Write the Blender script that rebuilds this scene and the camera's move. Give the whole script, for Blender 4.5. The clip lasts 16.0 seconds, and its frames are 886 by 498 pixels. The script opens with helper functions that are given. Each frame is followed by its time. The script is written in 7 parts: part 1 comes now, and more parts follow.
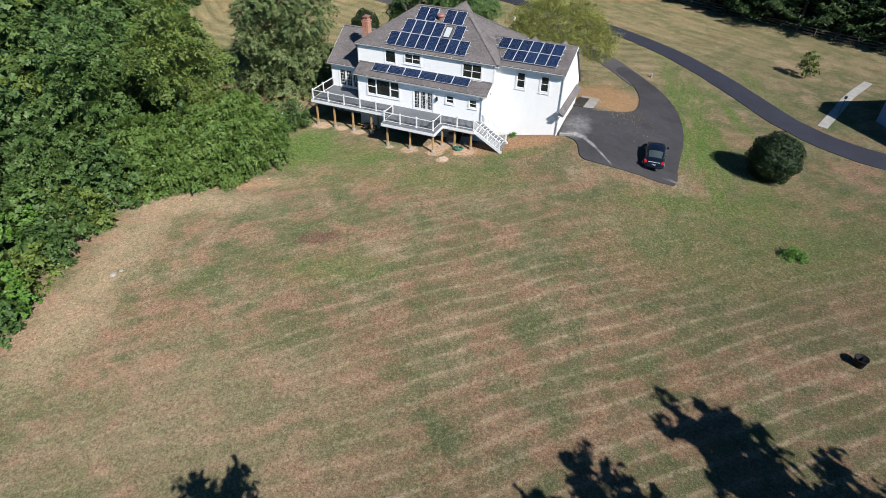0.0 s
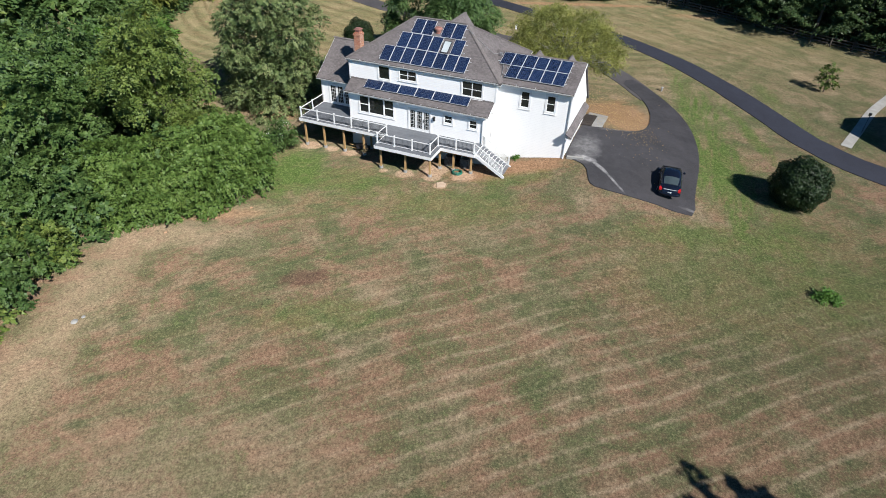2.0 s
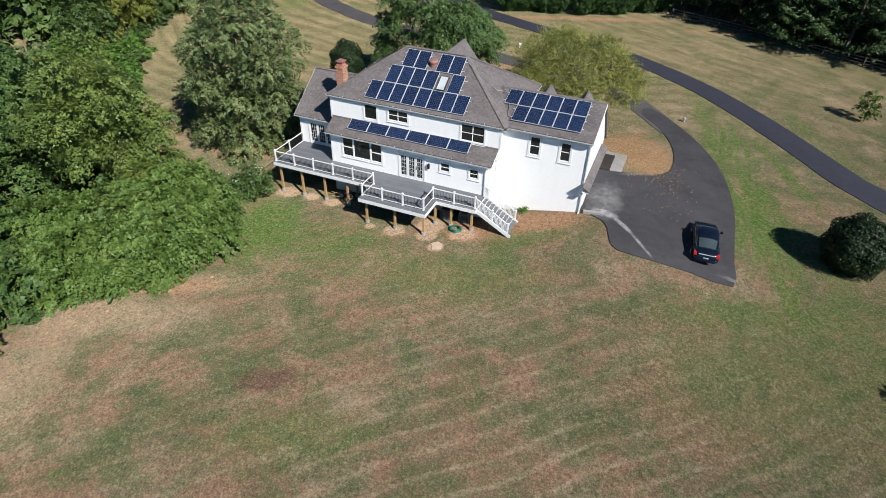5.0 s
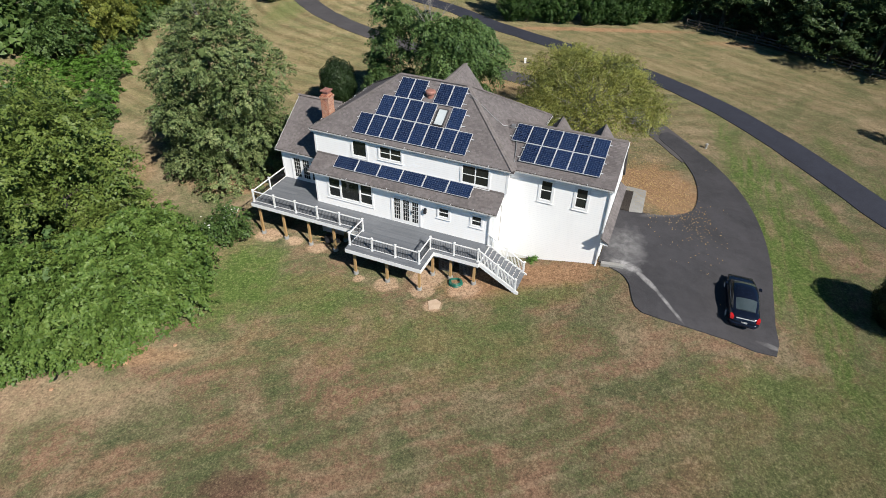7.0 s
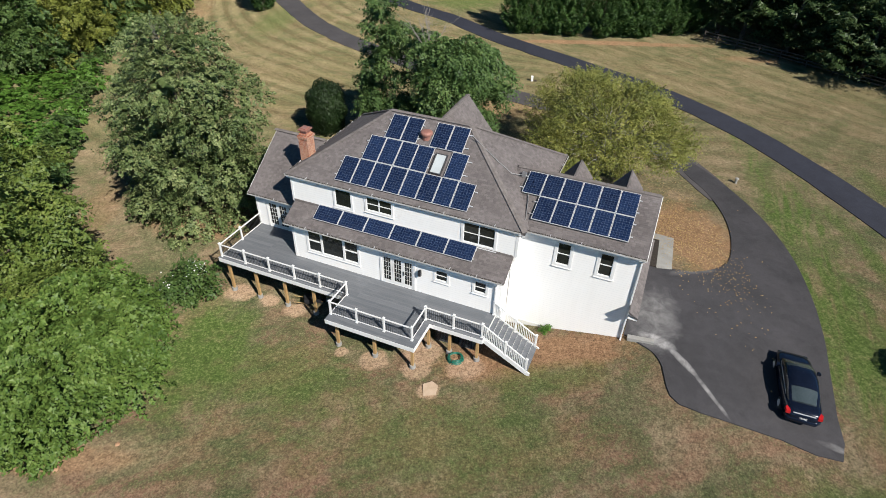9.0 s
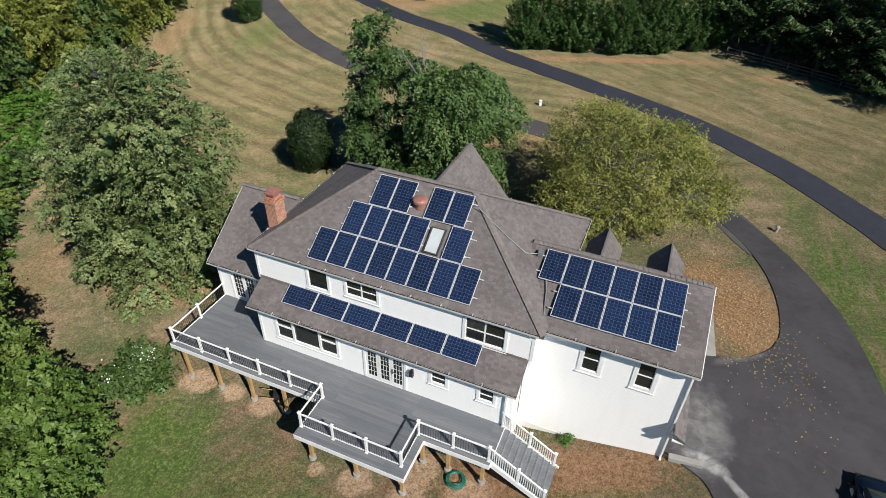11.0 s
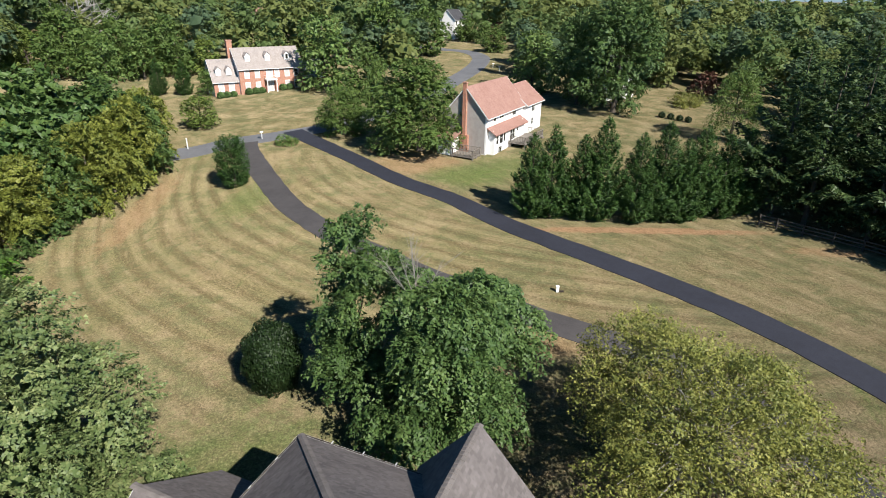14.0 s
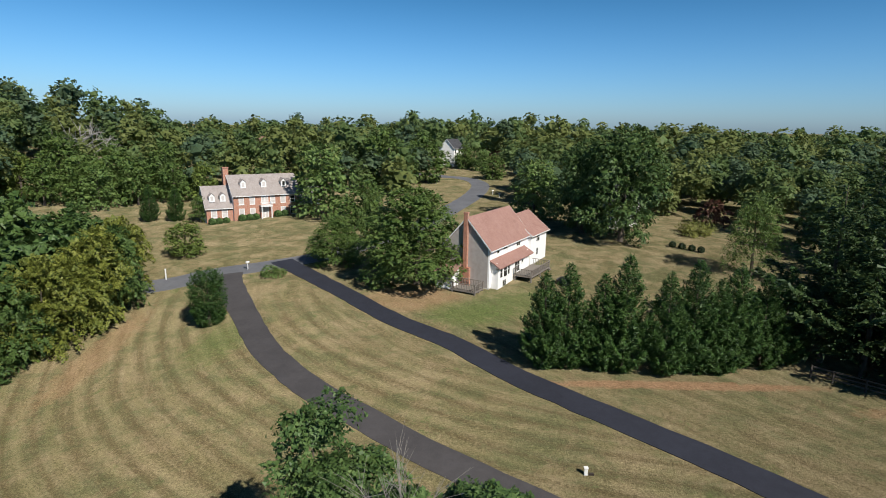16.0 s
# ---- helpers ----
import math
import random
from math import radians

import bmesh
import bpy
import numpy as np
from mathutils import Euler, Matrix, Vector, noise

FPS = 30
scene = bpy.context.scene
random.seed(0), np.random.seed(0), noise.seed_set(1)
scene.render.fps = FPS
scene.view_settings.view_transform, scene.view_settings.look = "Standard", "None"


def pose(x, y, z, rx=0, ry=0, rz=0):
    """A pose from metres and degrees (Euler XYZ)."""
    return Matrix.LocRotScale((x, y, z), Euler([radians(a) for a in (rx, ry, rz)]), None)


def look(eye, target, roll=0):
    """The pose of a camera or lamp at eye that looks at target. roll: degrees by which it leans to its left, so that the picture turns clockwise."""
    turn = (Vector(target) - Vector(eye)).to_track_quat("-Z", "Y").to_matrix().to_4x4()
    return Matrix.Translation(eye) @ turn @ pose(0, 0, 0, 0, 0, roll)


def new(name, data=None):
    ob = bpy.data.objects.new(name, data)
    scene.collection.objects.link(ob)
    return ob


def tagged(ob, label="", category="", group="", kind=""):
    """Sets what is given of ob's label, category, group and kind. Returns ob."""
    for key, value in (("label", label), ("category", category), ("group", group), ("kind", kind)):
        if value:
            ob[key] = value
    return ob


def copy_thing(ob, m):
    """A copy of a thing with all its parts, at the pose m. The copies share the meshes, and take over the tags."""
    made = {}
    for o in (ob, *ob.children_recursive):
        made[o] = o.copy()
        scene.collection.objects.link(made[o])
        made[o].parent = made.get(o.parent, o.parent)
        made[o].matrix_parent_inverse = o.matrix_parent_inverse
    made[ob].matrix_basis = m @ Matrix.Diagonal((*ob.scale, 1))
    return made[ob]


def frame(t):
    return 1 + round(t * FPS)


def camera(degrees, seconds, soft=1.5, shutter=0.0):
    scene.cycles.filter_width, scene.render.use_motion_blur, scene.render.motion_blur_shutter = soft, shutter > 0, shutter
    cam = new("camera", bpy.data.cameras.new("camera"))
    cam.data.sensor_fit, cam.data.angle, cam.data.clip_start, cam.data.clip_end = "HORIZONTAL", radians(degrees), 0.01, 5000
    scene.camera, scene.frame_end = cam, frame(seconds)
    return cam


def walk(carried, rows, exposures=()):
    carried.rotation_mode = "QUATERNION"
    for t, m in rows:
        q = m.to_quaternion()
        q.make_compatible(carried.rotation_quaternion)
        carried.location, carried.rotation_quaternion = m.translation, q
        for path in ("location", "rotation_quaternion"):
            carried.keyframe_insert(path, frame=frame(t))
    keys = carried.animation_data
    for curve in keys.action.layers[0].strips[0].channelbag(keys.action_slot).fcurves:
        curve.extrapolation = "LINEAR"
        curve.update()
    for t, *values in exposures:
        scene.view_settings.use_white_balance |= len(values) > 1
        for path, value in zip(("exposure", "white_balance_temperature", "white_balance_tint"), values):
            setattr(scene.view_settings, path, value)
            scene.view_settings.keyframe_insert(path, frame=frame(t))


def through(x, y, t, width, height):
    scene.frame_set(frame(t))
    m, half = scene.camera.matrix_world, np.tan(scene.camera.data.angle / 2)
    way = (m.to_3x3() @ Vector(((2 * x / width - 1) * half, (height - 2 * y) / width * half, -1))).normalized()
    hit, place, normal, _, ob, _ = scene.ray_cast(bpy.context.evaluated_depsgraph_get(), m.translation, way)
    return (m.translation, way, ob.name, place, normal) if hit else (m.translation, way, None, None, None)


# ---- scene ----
cam = camera(75.3, 16.0, 0.9)
PATH = [
    (0, (-0.563, -0.845, 25.214), (-0.534, 0.76, 24.02), 1.6),
    (0.5, (-0.521, 0.296, 25.211), (-0.492, 1.899, 24.016), 1.6),
    (1, (-0.527, 1.505, 25.179), (-0.496, 3.109, 23.984), 1.6),
    (1.5, (-0.525, 2.792, 25.138), (-0.492, 4.396, 23.943), 1.6),
    (2, (-0.487, 4.082, 25.104), (-0.453, 5.686, 23.909), 1.7),
    (2.5, (-0.428, 5.507, 25.091), (-0.394, 7.111, 23.897), 1.7),
    (3, (-0.408, 6.931, 25.108), (-0.374, 8.536, 23.915), 1.7),
    (3.5, (-0.4, 8.404, 25.099), (-0.364, 10.009, 23.905), 1.7),
    (4, (-0.319, 9.882, 25.065), (-0.283, 11.486, 23.872), 1.7),
    (6.5, (-0.045, 17.621, 25.013), (-0.012, 19.225, 23.818), 1.5),
    (7, (0.017, 19.305, 24.994), (0.049, 20.908, 23.798), 1.5),
    (7.5, (0.043, 21.003, 24.934), (0.077, 22.605, 23.738), 1.5),
    (8, (0.106, 22.737, 24.858), (0.138, 24.34, 23.662), 1.5),
    (10.5, (0.308, 31.913, 24.563), (0.339, 33.515, 23.366), 1.7),
    (11, (0.363, 33.892, 24.561), (0.392, 35.493, 23.363), 1.6),
    (11.5, (0.392, 35.923, 24.596), (0.42, 37.527, 23.402), 1.6),
    (12, (0.454, 37.94, 24.611), (0.48, 39.568, 23.449), 1.6),
    (12.5, (0.509, 39.987, 24.627), (0.534, 41.652, 23.519), 1.5),
    (13, (0.613, 42.043, 24.678), (0.632, 43.766, 23.664), 1.3),
    (13.5, (0.701, 44.119, 24.679), (0.715, 45.898, 23.765), 0.9),
    (14, (0.728, 46.204, 24.713), (0.74, 48.031, 23.899), 0.8),
    (14.5, (0.745, 48.292, 24.72), (0.756, 50.161, 24.007), 0.8),
    (15, (0.742, 50.429, 24.687), (0.752, 52.334, 24.077), 0.9),
    (15.5, (0.779, 52.624, 24.643), (0.788, 54.559, 24.138), 0.9),
    (16, (0.674, 54.87, 24.607), (0.685, 56.825, 24.183), 1.0),
]
EXPOSURES = [(0.0, 0.42, 6180, 11), (4.0, 0.38, 6180, 11), (8.0, 0.32, 6500, 10), (11.0, 0.25, 6500, 10), (12.0, 0.18, 6500, 10), (12.7, 0.32, 6500, 10), (13.5, 0.6, 6500, 10), (14.5, 0.6, 6500, 10), (15.3, 0.28, 6500, 10), (16.0, 0.08, 6500, 10)]
walk(cam, [(t, look(eye, target, roll)) for t, eye, target, roll in PATH], EXPOSURES)

# ---- daylight ----
SUN_AZ, SUN_EL = 145.0, 40.5
world = bpy.data.worlds.new("daylight")
scene.world = world
world.use_nodes = True
sky = world.node_tree.nodes.new("ShaderNodeTexSky")
sky.sky_type, sky.sun_disc = "NISHITA", False
sky.sun_elevation, sky.sun_rotation = radians(SUN_EL), radians(SUN_AZ)
sky.air_density, sky.dust_density, sky.ozone_density, sky.altitude = 1.0, 0.6, 5.5, 100.0
back = world.node_tree.nodes["Background"]
cool = world.node_tree.nodes.new("ShaderNodeMix")
cool.data_type, cool.blend_type = "RGBA", "MULTIPLY"
cool.inputs[0].default_value = 1.0
world.node_tree.links.new(sky.outputs[0], cool.inputs[6])
# a clear sky is brightest low down
place = world.node_tree.nodes.new("ShaderNodeTexCoord")
rise = world.node_tree.nodes.new("ShaderNodeSeparateXYZ")
low = world.node_tree.nodes.new("ShaderNodeMapRange")
low.interpolation_type = "SMOOTHSTEP"
low.inputs[1].default_value, low.inputs[2].default_value, low.inputs[3].default_value, low.inputs[4].default_value = 0.0, 0.42, 2.1, 0.6
pale = world.node_tree.nodes.new("ShaderNodeVectorMath")
pale.operation = "SCALE"
world.node_tree.links.new(place.outputs["Generated"], rise.inputs[0])
tint = world.node_tree.nodes.new("ShaderNodeValToRGB")
for element, (high, colour) in zip(tint.color_ramp.elements, ((0.0, (0.66, 0.86, 1.16, 1)), (0.2, (0.43, 0.94, 1.2, 1)))):
    element.position, element.color = high, colour
world.node_tree.links.new(rise.outputs[2], tint.inputs[0])
world.node_tree.links.new(tint.outputs[0], cool.inputs[7])
world.node_tree.links.new(rise.outputs[2], low.inputs[0])
world.node_tree.links.new(cool.outputs[2], pale.inputs[0])
world.node_tree.links.new(low.outputs[0], pale.inputs["Scale"])
world.node_tree.links.new(pale.outputs[0], back.inputs[0])
back.inputs[1].default_value = 0.05
sun = new("sun", bpy.data.lights.new("sun", "SUN"))
sun.data.energy, sun.data.angle, sun.data.color = 5.0, radians(0.55), (1.0, 0.95, 0.87)
sun.matrix_world = look((0, 0, 0), (-math.sin(radians(SUN_AZ)) * math.cos(radians(SUN_EL)), -math.cos(radians(SUN_AZ)) * math.cos(radians(SUN_EL)), -math.sin(radians(SUN_EL))))


# ---- lie of the land ----
def bump(x, y, cx, cy, sx, sy):
    return np.exp(-((x - cx) / sx) ** 2 - ((y - cy) / sy) ** 2)


def land(x, y):
    """Height of the ground: a gentle rise away from the start, with a level stand for the garage and drive."""
    x, y = np.asarray(x, float), np.asarray(y, float)
    xs = 75 * np.tanh(x / 75) / 50
    ys = np.where(y > 190, 190 + 60 * np.tanh((y - 190) / 60), np.where(y < -20, -20, y)) / 100
    return -2.02 + 0.86 * xs + 3.02 * ys - 1.30 * xs * xs + 0.19 * ys * ys + 2.26 * bump(x, y, 14, 52, 7, 10) + 1.56 * bump(x, y, -2, 36, 22, 14) - 3.35 * bump(x, y, -42, 105, 16, 26) + 13.0 * bump(x, y, -145, 240, 50, 55) + 3.0 * (1 + np.tanh((y - 340) / 70))


def land_z(x, y):
    return float(land(x, y))


# ---- materials ----
class Nodes:
    """A short way to write a node material."""

    def __init__(self, name):
        self.mat = bpy.data.materials.new(name)
        self.mat.use_nodes = True
        self.tree = self.mat.node_tree
        self.bsdf = self.tree.nodes["Principled BSDF"]
        self.coord = self.tree.nodes.new("ShaderNodeTexCoord").outputs["Object"]

    def add(self, kind, inputs=(), **settings):
        node = self.tree.nodes.new(kind)
        for key, value in settings.items():
            if key == "operation":
                node.operation = value
            elif key == "blend":
                node.data_type, node.blend_type = "RGBA", value
            elif key == "wave":
                node.wave_type, node.bands_direction, node.wave_profile = value
            elif key == "feature":
                node.feature = value
        for key, value in dict(inputs).items():
            self.put(node.inputs[key], value)
        return node

    def put(self, socket, value):
        if isinstance(value, bpy.types.NodeSocket):
            self.tree.links.new(value, socket)
        else:
            socket.default_value = value

    def noise(self, scale, detail=4.0, rough=0.55, vector=None, warp=0.0):
        return self.add("ShaderNodeTexNoise", {"Vector": vector or self.coord, "Scale": scale, "Detail": detail, "Roughness": rough, "Distortion": warp}).outputs["Fac"]

    def stretch(self, x, y, z, turn=0.0):
        return self.add("ShaderNodeMapping", {"Vector": self.coord, "Scale": (x, y, z), "Rotation": (0, 0, radians(turn))}).outputs[0]

    def math(self, op, a, b=0.0, c=0.0):
        return self.add("ShaderNodeMath", {0: a, 1: b, 2: c}, operation=op).outputs[0]

    def ramp(self, fac, *stops):
        node = self.add("ShaderNodeValToRGB", {"Fac": fac})
        while len(node.color_ramp.elements) < len(stops):
            node.color_ramp.elements.new(0.5)
        for element, (place, colour) in zip(node.color_ramp.elements, stops):
            element.position = place
            element.color = (*colour, 1) if len(colour) == 3 else colour
        return node.outputs[0]

    def step(self, fac, low, high, a=0.0, b=1.0):
        return self.add("ShaderNodeMapRange", {0: fac, 1: low, 2: high, 3: a, 4: b}).outputs[0]

    def mix(self, fac, a, b, blend="MIX"):
        node = self.add("ShaderNodeMix", blend=blend)
        for n, value in ((0, fac), (6, a), (7, b)):
            if n and isinstance(value, tuple) and len(value) == 3:
                value = (*value, 1)
            self.put(node.inputs[n], value)
        return node.outputs[2]

    def chance(self):
        return self.add("ShaderNodeObjectInfo").outputs["Random"]

    def island(self):
        return self.add("ShaderNodeNewGeometry").outputs["Random Per Island"]

    def axis(self, which):
        return self.add("ShaderNodeSeparateXYZ", {0: self.coord}).outputs[which]

    def done(self, colour, rough=0.8, metal=0.0, relief=None, depth=0.02, strength=0.6, gloss=0.5, matt=0.0):
        self.put(self.bsdf.inputs["Base Color"], (*colour, 1) if isinstance(colour, tuple) and len(colour) == 3 else colour)
        self.put(self.bsdf.inputs["Roughness"], rough)
        self.put(self.bsdf.inputs["Metallic"], metal)
        self.put(self.bsdf.inputs["Diffuse Roughness"], matt)
        self.put(self.bsdf.inputs["Specular IOR Level"], gloss)
        if relief is not None:
            node = self.add("ShaderNodeBump", {"Strength": strength, "Distance": depth, "Height": relief})
            self.tree.links.new(node.outputs[0], self.bsdf.inputs["Normal"])
        return self.mat


def plain(name, dark, light, scale=3.0, rough=0.6, metal=0.0, depth=0.004, gloss=0.5):
    """A surface that varies between two colours at two scales."""
    n = Nodes(name)
    big, fine = n.noise(scale), n.noise(scale * 14, 3.0)
    both = n.math("ADD", n.math("MULTIPLY", big, 0.65), n.math("MULTIPLY", fine, 0.35))
    return n.done(n.ramp(both, (0.32, dark), (0.68, light)), n.step(fine, 0.3, 0.7, max(0.02, rough - 0.1), min(1, rough + 0.1)), metal, fine, depth, gloss=gloss)


def make_siding(name, tint, worn):
    """Painted lap siding: thin shadow lines between boards, drawn in the colour, faint streaks."""
    n = Nodes(name)
    lap = n.math("FRACT", n.math("MULTIPLY", n.axis(2), 1 / 0.15))
    streak = n.noise(1.0, 4.0, vector=n.stretch(2.5, 2.5, 0.35))
    fine = n.noise(30.0)
    colour = n.mix(n.step(streak, 0.45, 0.85), tint, worn)
    lap_shade = n.step(lap, 0.0, 0.16, 1.0, 0.0)
    board = n.add("ShaderNodeTexWhiteNoise", {"Vector": n.add("ShaderNodeCombineXYZ", {0: n.math("FLOOR", n.math("MULTIPLY", n.axis(2), 1 / 0.15)), 1: n.math("FLOOR", n.math("MULTIPLY", n.axis(0), 0.27))}).outputs[0]}).outputs[0]
    colour = n.mix(n.math("MULTIPLY", board, 0.25), colour, worn)
    # shade under each lap, mixed into the colour as a grey line
    colour = n.mix(n.math("MULTIPLY", lap_shade, 0.28), colour, (0.5, 0.51, 0.53))
    return n.done(colour, 0.55, relief=n.math("MULTIPLY", fine, 0.3), depth=0.004, strength=0.3)


def make_shingles(name, dark, mid, light):
    n = Nodes(name)
    facing = n.add("ShaderNodeSeparateXYZ", {0: n.tree.nodes.new("ShaderNodeTexCoord").outputs["Normal"]})
    side = n.math("GREATER_THAN", n.math("ABSOLUTE", facing.outputs[0]), n.math("ABSOLUTE", facing.outputs[1]))
    across = n.math("ADD", n.axis(0), n.math("MULTIPLY", side, n.math("SUBTRACT", n.axis(1), n.axis(0))))
    row = n.math("MULTIPLY", n.axis(2), 1.9)
    vec = n.add("ShaderNodeCombineXYZ", {0: across, 1: row}).outputs[0]
    brick = n.add("ShaderNodeTexBrick", {"Vector": vec, "Color1": (0, 0, 0, 1), "Color2": (1, 1, 1, 1), "Mortar": (0.5, 0.5, 0.5, 1), "Scale": 1.0, "Mortar Size": 0.008, "Brick Width": 0.24, "Row Height": 0.14, "Bias": 0.0})
    big, fine = n.noise(0.5, 5.0), n.noise(55.0, 3.0)
    streak = n.noise(1.0, 4.0, vector=n.stretch(1.6, 1.6, 0.25))
    tab = n.math("ADD", n.math("MULTIPLY", brick.outputs["Color"], 0.26), n.math("MULTIPLY", n.math("ADD", big, streak), 0.4))
    colour = n.ramp(n.math("ADD", tab, n.math("MULTIPLY", fine, 0.25)), (0.3, dark), (0.6, mid), (0.95, light))
    colour = n.mix(n.math("MULTIPLY", brick.outputs["Fac"], 0.45), colour, dark)
    height = n.math("ADD", n.math("MULTIPLY", brick.outputs["Fac"], -1.0), n.math("MULTIPLY", fine, 0.5))
    return n.done(colour, 0.92, relief=height, depth=0.012, gloss=0.25)


def tab_material():
    """Asphalt shingle tabs, each its own tint, with streaks down the slope."""
    n = Nodes("shingle_tabs")
    world_at = n.add("ShaderNodeNewGeometry").outputs["Position"]
    one = n.math("FRACT", n.math("ADD", n.island(), n.chance()))
    big, fine, mid = n.noise(0.45, 5.0, vector=world_at), n.noise(60.0, 3.0, vector=world_at), n.noise(2.2, 4.0, vector=world_at)
    tone = n.math("ADD", n.math("ADD", n.math("MULTIPLY", one, 0.16), n.math("MULTIPLY", big, 0.46)), n.math("ADD", n.math("MULTIPLY", fine, 0.22), n.math("MULTIPLY", mid, 0.22)))
    colour = n.ramp(tone, (0.3, (0.09, 0.08, 0.078)), (0.58, (0.172, 0.153, 0.15)), (0.9, (0.27, 0.243, 0.238)))
    return n.done(colour, 0.92, relief=fine, depth=0.006, gloss=0.25)


def make_bricks(name, a, b, mortar):
    n = Nodes(name)
    vec = n.add("ShaderNodeCombineXYZ", {0: n.math("ADD", n.axis(0), n.axis(1)), 1: n.axis(2)}).outputs[0]
    brick = n.add("ShaderNodeTexBrick", {"Vector": vec, "Color1": (*a, 1), "Color2": (*b, 1), "Mortar": (*mortar, 1), "Scale": 1.0, "Mortar Size": 0.007, "Brick Width": 0.215, "Row Height": 0.072})
    colour = n.mix(n.step(n.noise(2.5, 5.0), 0.45, 0.75, 0.0, 0.3), brick.outputs["Color"], mortar)
    return n.done(colour, 0.88, relief=n.math("ADD", n.math("MULTIPLY", brick.outputs["Fac"], -1.0), n.math("MULTIPLY", n.noise(40.0), 0.4)), depth=0.012)


def make_asphalt(name, dark, light, bluish):
    n = Nodes(name)
    big, mid, fine = n.noise(0.25, 5.0), n.noise(1.6, 5.0, warp=0.6), n.noise(60.0, 2.0)
    colour = n.ramp(n.math("ADD", n.math("MULTIPLY", big, 0.6), n.math("MULTIPLY", mid, 0.4)), (0.38, dark), (0.62, light))
    colour = n.mix(n.step(n.noise(0.8, 7.0, 0.7, warp=1.0), 0.6, 0.72, 0.0, 0.45), colour, tuple(0.55 * v for v in dark))
    colour = n.mix(n.step(fine, 0.5, 0.75, 0.0, 0.65), colour, bluish)
    return n, colour, fine


def asphalt(name, dark, light, bluish):
    n, colour, fine = make_asphalt(name, dark, light, bluish)
    return n.done(colour, 0.85, relief=fine, depth=0.008)


def court_asphalt():
    """Older asphalt with a pale washed-out fan that starts at the garage corner."""
    n, colour, fine = make_asphalt("court_asphalt", (0.029, 0.028, 0.031), (0.052, 0.049, 0.054), (0.08, 0.077, 0.082))
    x, y = n.axis(0), n.axis(1)
    ragged = n.noise(0.9, 6.0, 0.6, warp=0.6)

    def blot(cx, cy, sx, sy, turn):
        c, s = math.cos(radians(turn)), math.sin(radians(turn))
        dx, dy = n.math("SUBTRACT", x, cx), n.math("SUBTRACT", y, cy)
        p = n.math("ADD", n.math("MULTIPLY", dx, c / sx), n.math("MULTIPLY", dy, s / sx))
        q = n.math("ADD", n.math("MULTIPLY", dx, -s / sy), n.math("MULTIPLY", dy, c / sy))
        r = n.math("ADD", n.math("MULTIPLY", p, p), n.math("MULTIPLY", q, q))
        r = n.math("ADD", r, n.math("MULTIPLY", n.math("SUBTRACT", ragged, 0.5), 2.2))
        return n.step(r, 0.0, 1.0, 1.0, 0.0)

    marks = ((12.9, 50.3, 3.0, 1.5, 70, 0.42), (12.5, 48.6, 1.2, 0.45, -38, 1.0), (13.5, 47.2, 1.2, 0.22, -62, 0.9), (14.4, 45.2, 1.5, 0.16, -68, 0.7), (20.0, 43.0, 0.9, 0.25, -18, 0.4), (17.0, 55.2, 2.2, 0.4, 25, 0.3))
    fan = 0.0
    for cx, cy, sx, sy, turn, k in marks:
        fan = n.math("MAXIMUM", fan, n.math("MULTIPLY", blot(cx, cy, sx, sy, turn), k))
    worn = n.math("MULTIPLY", fan, n.step(n.noise(1.2, 7.0, 0.62, warp=0.8), 0.3, 0.62, 0.25, 1.1))
    return n.done(n.mix(n.math("MULTIPLY", worn, 0.9), colour, (0.4, 0.39, 0.385)), 0.85, relief=fine, depth=0.008)


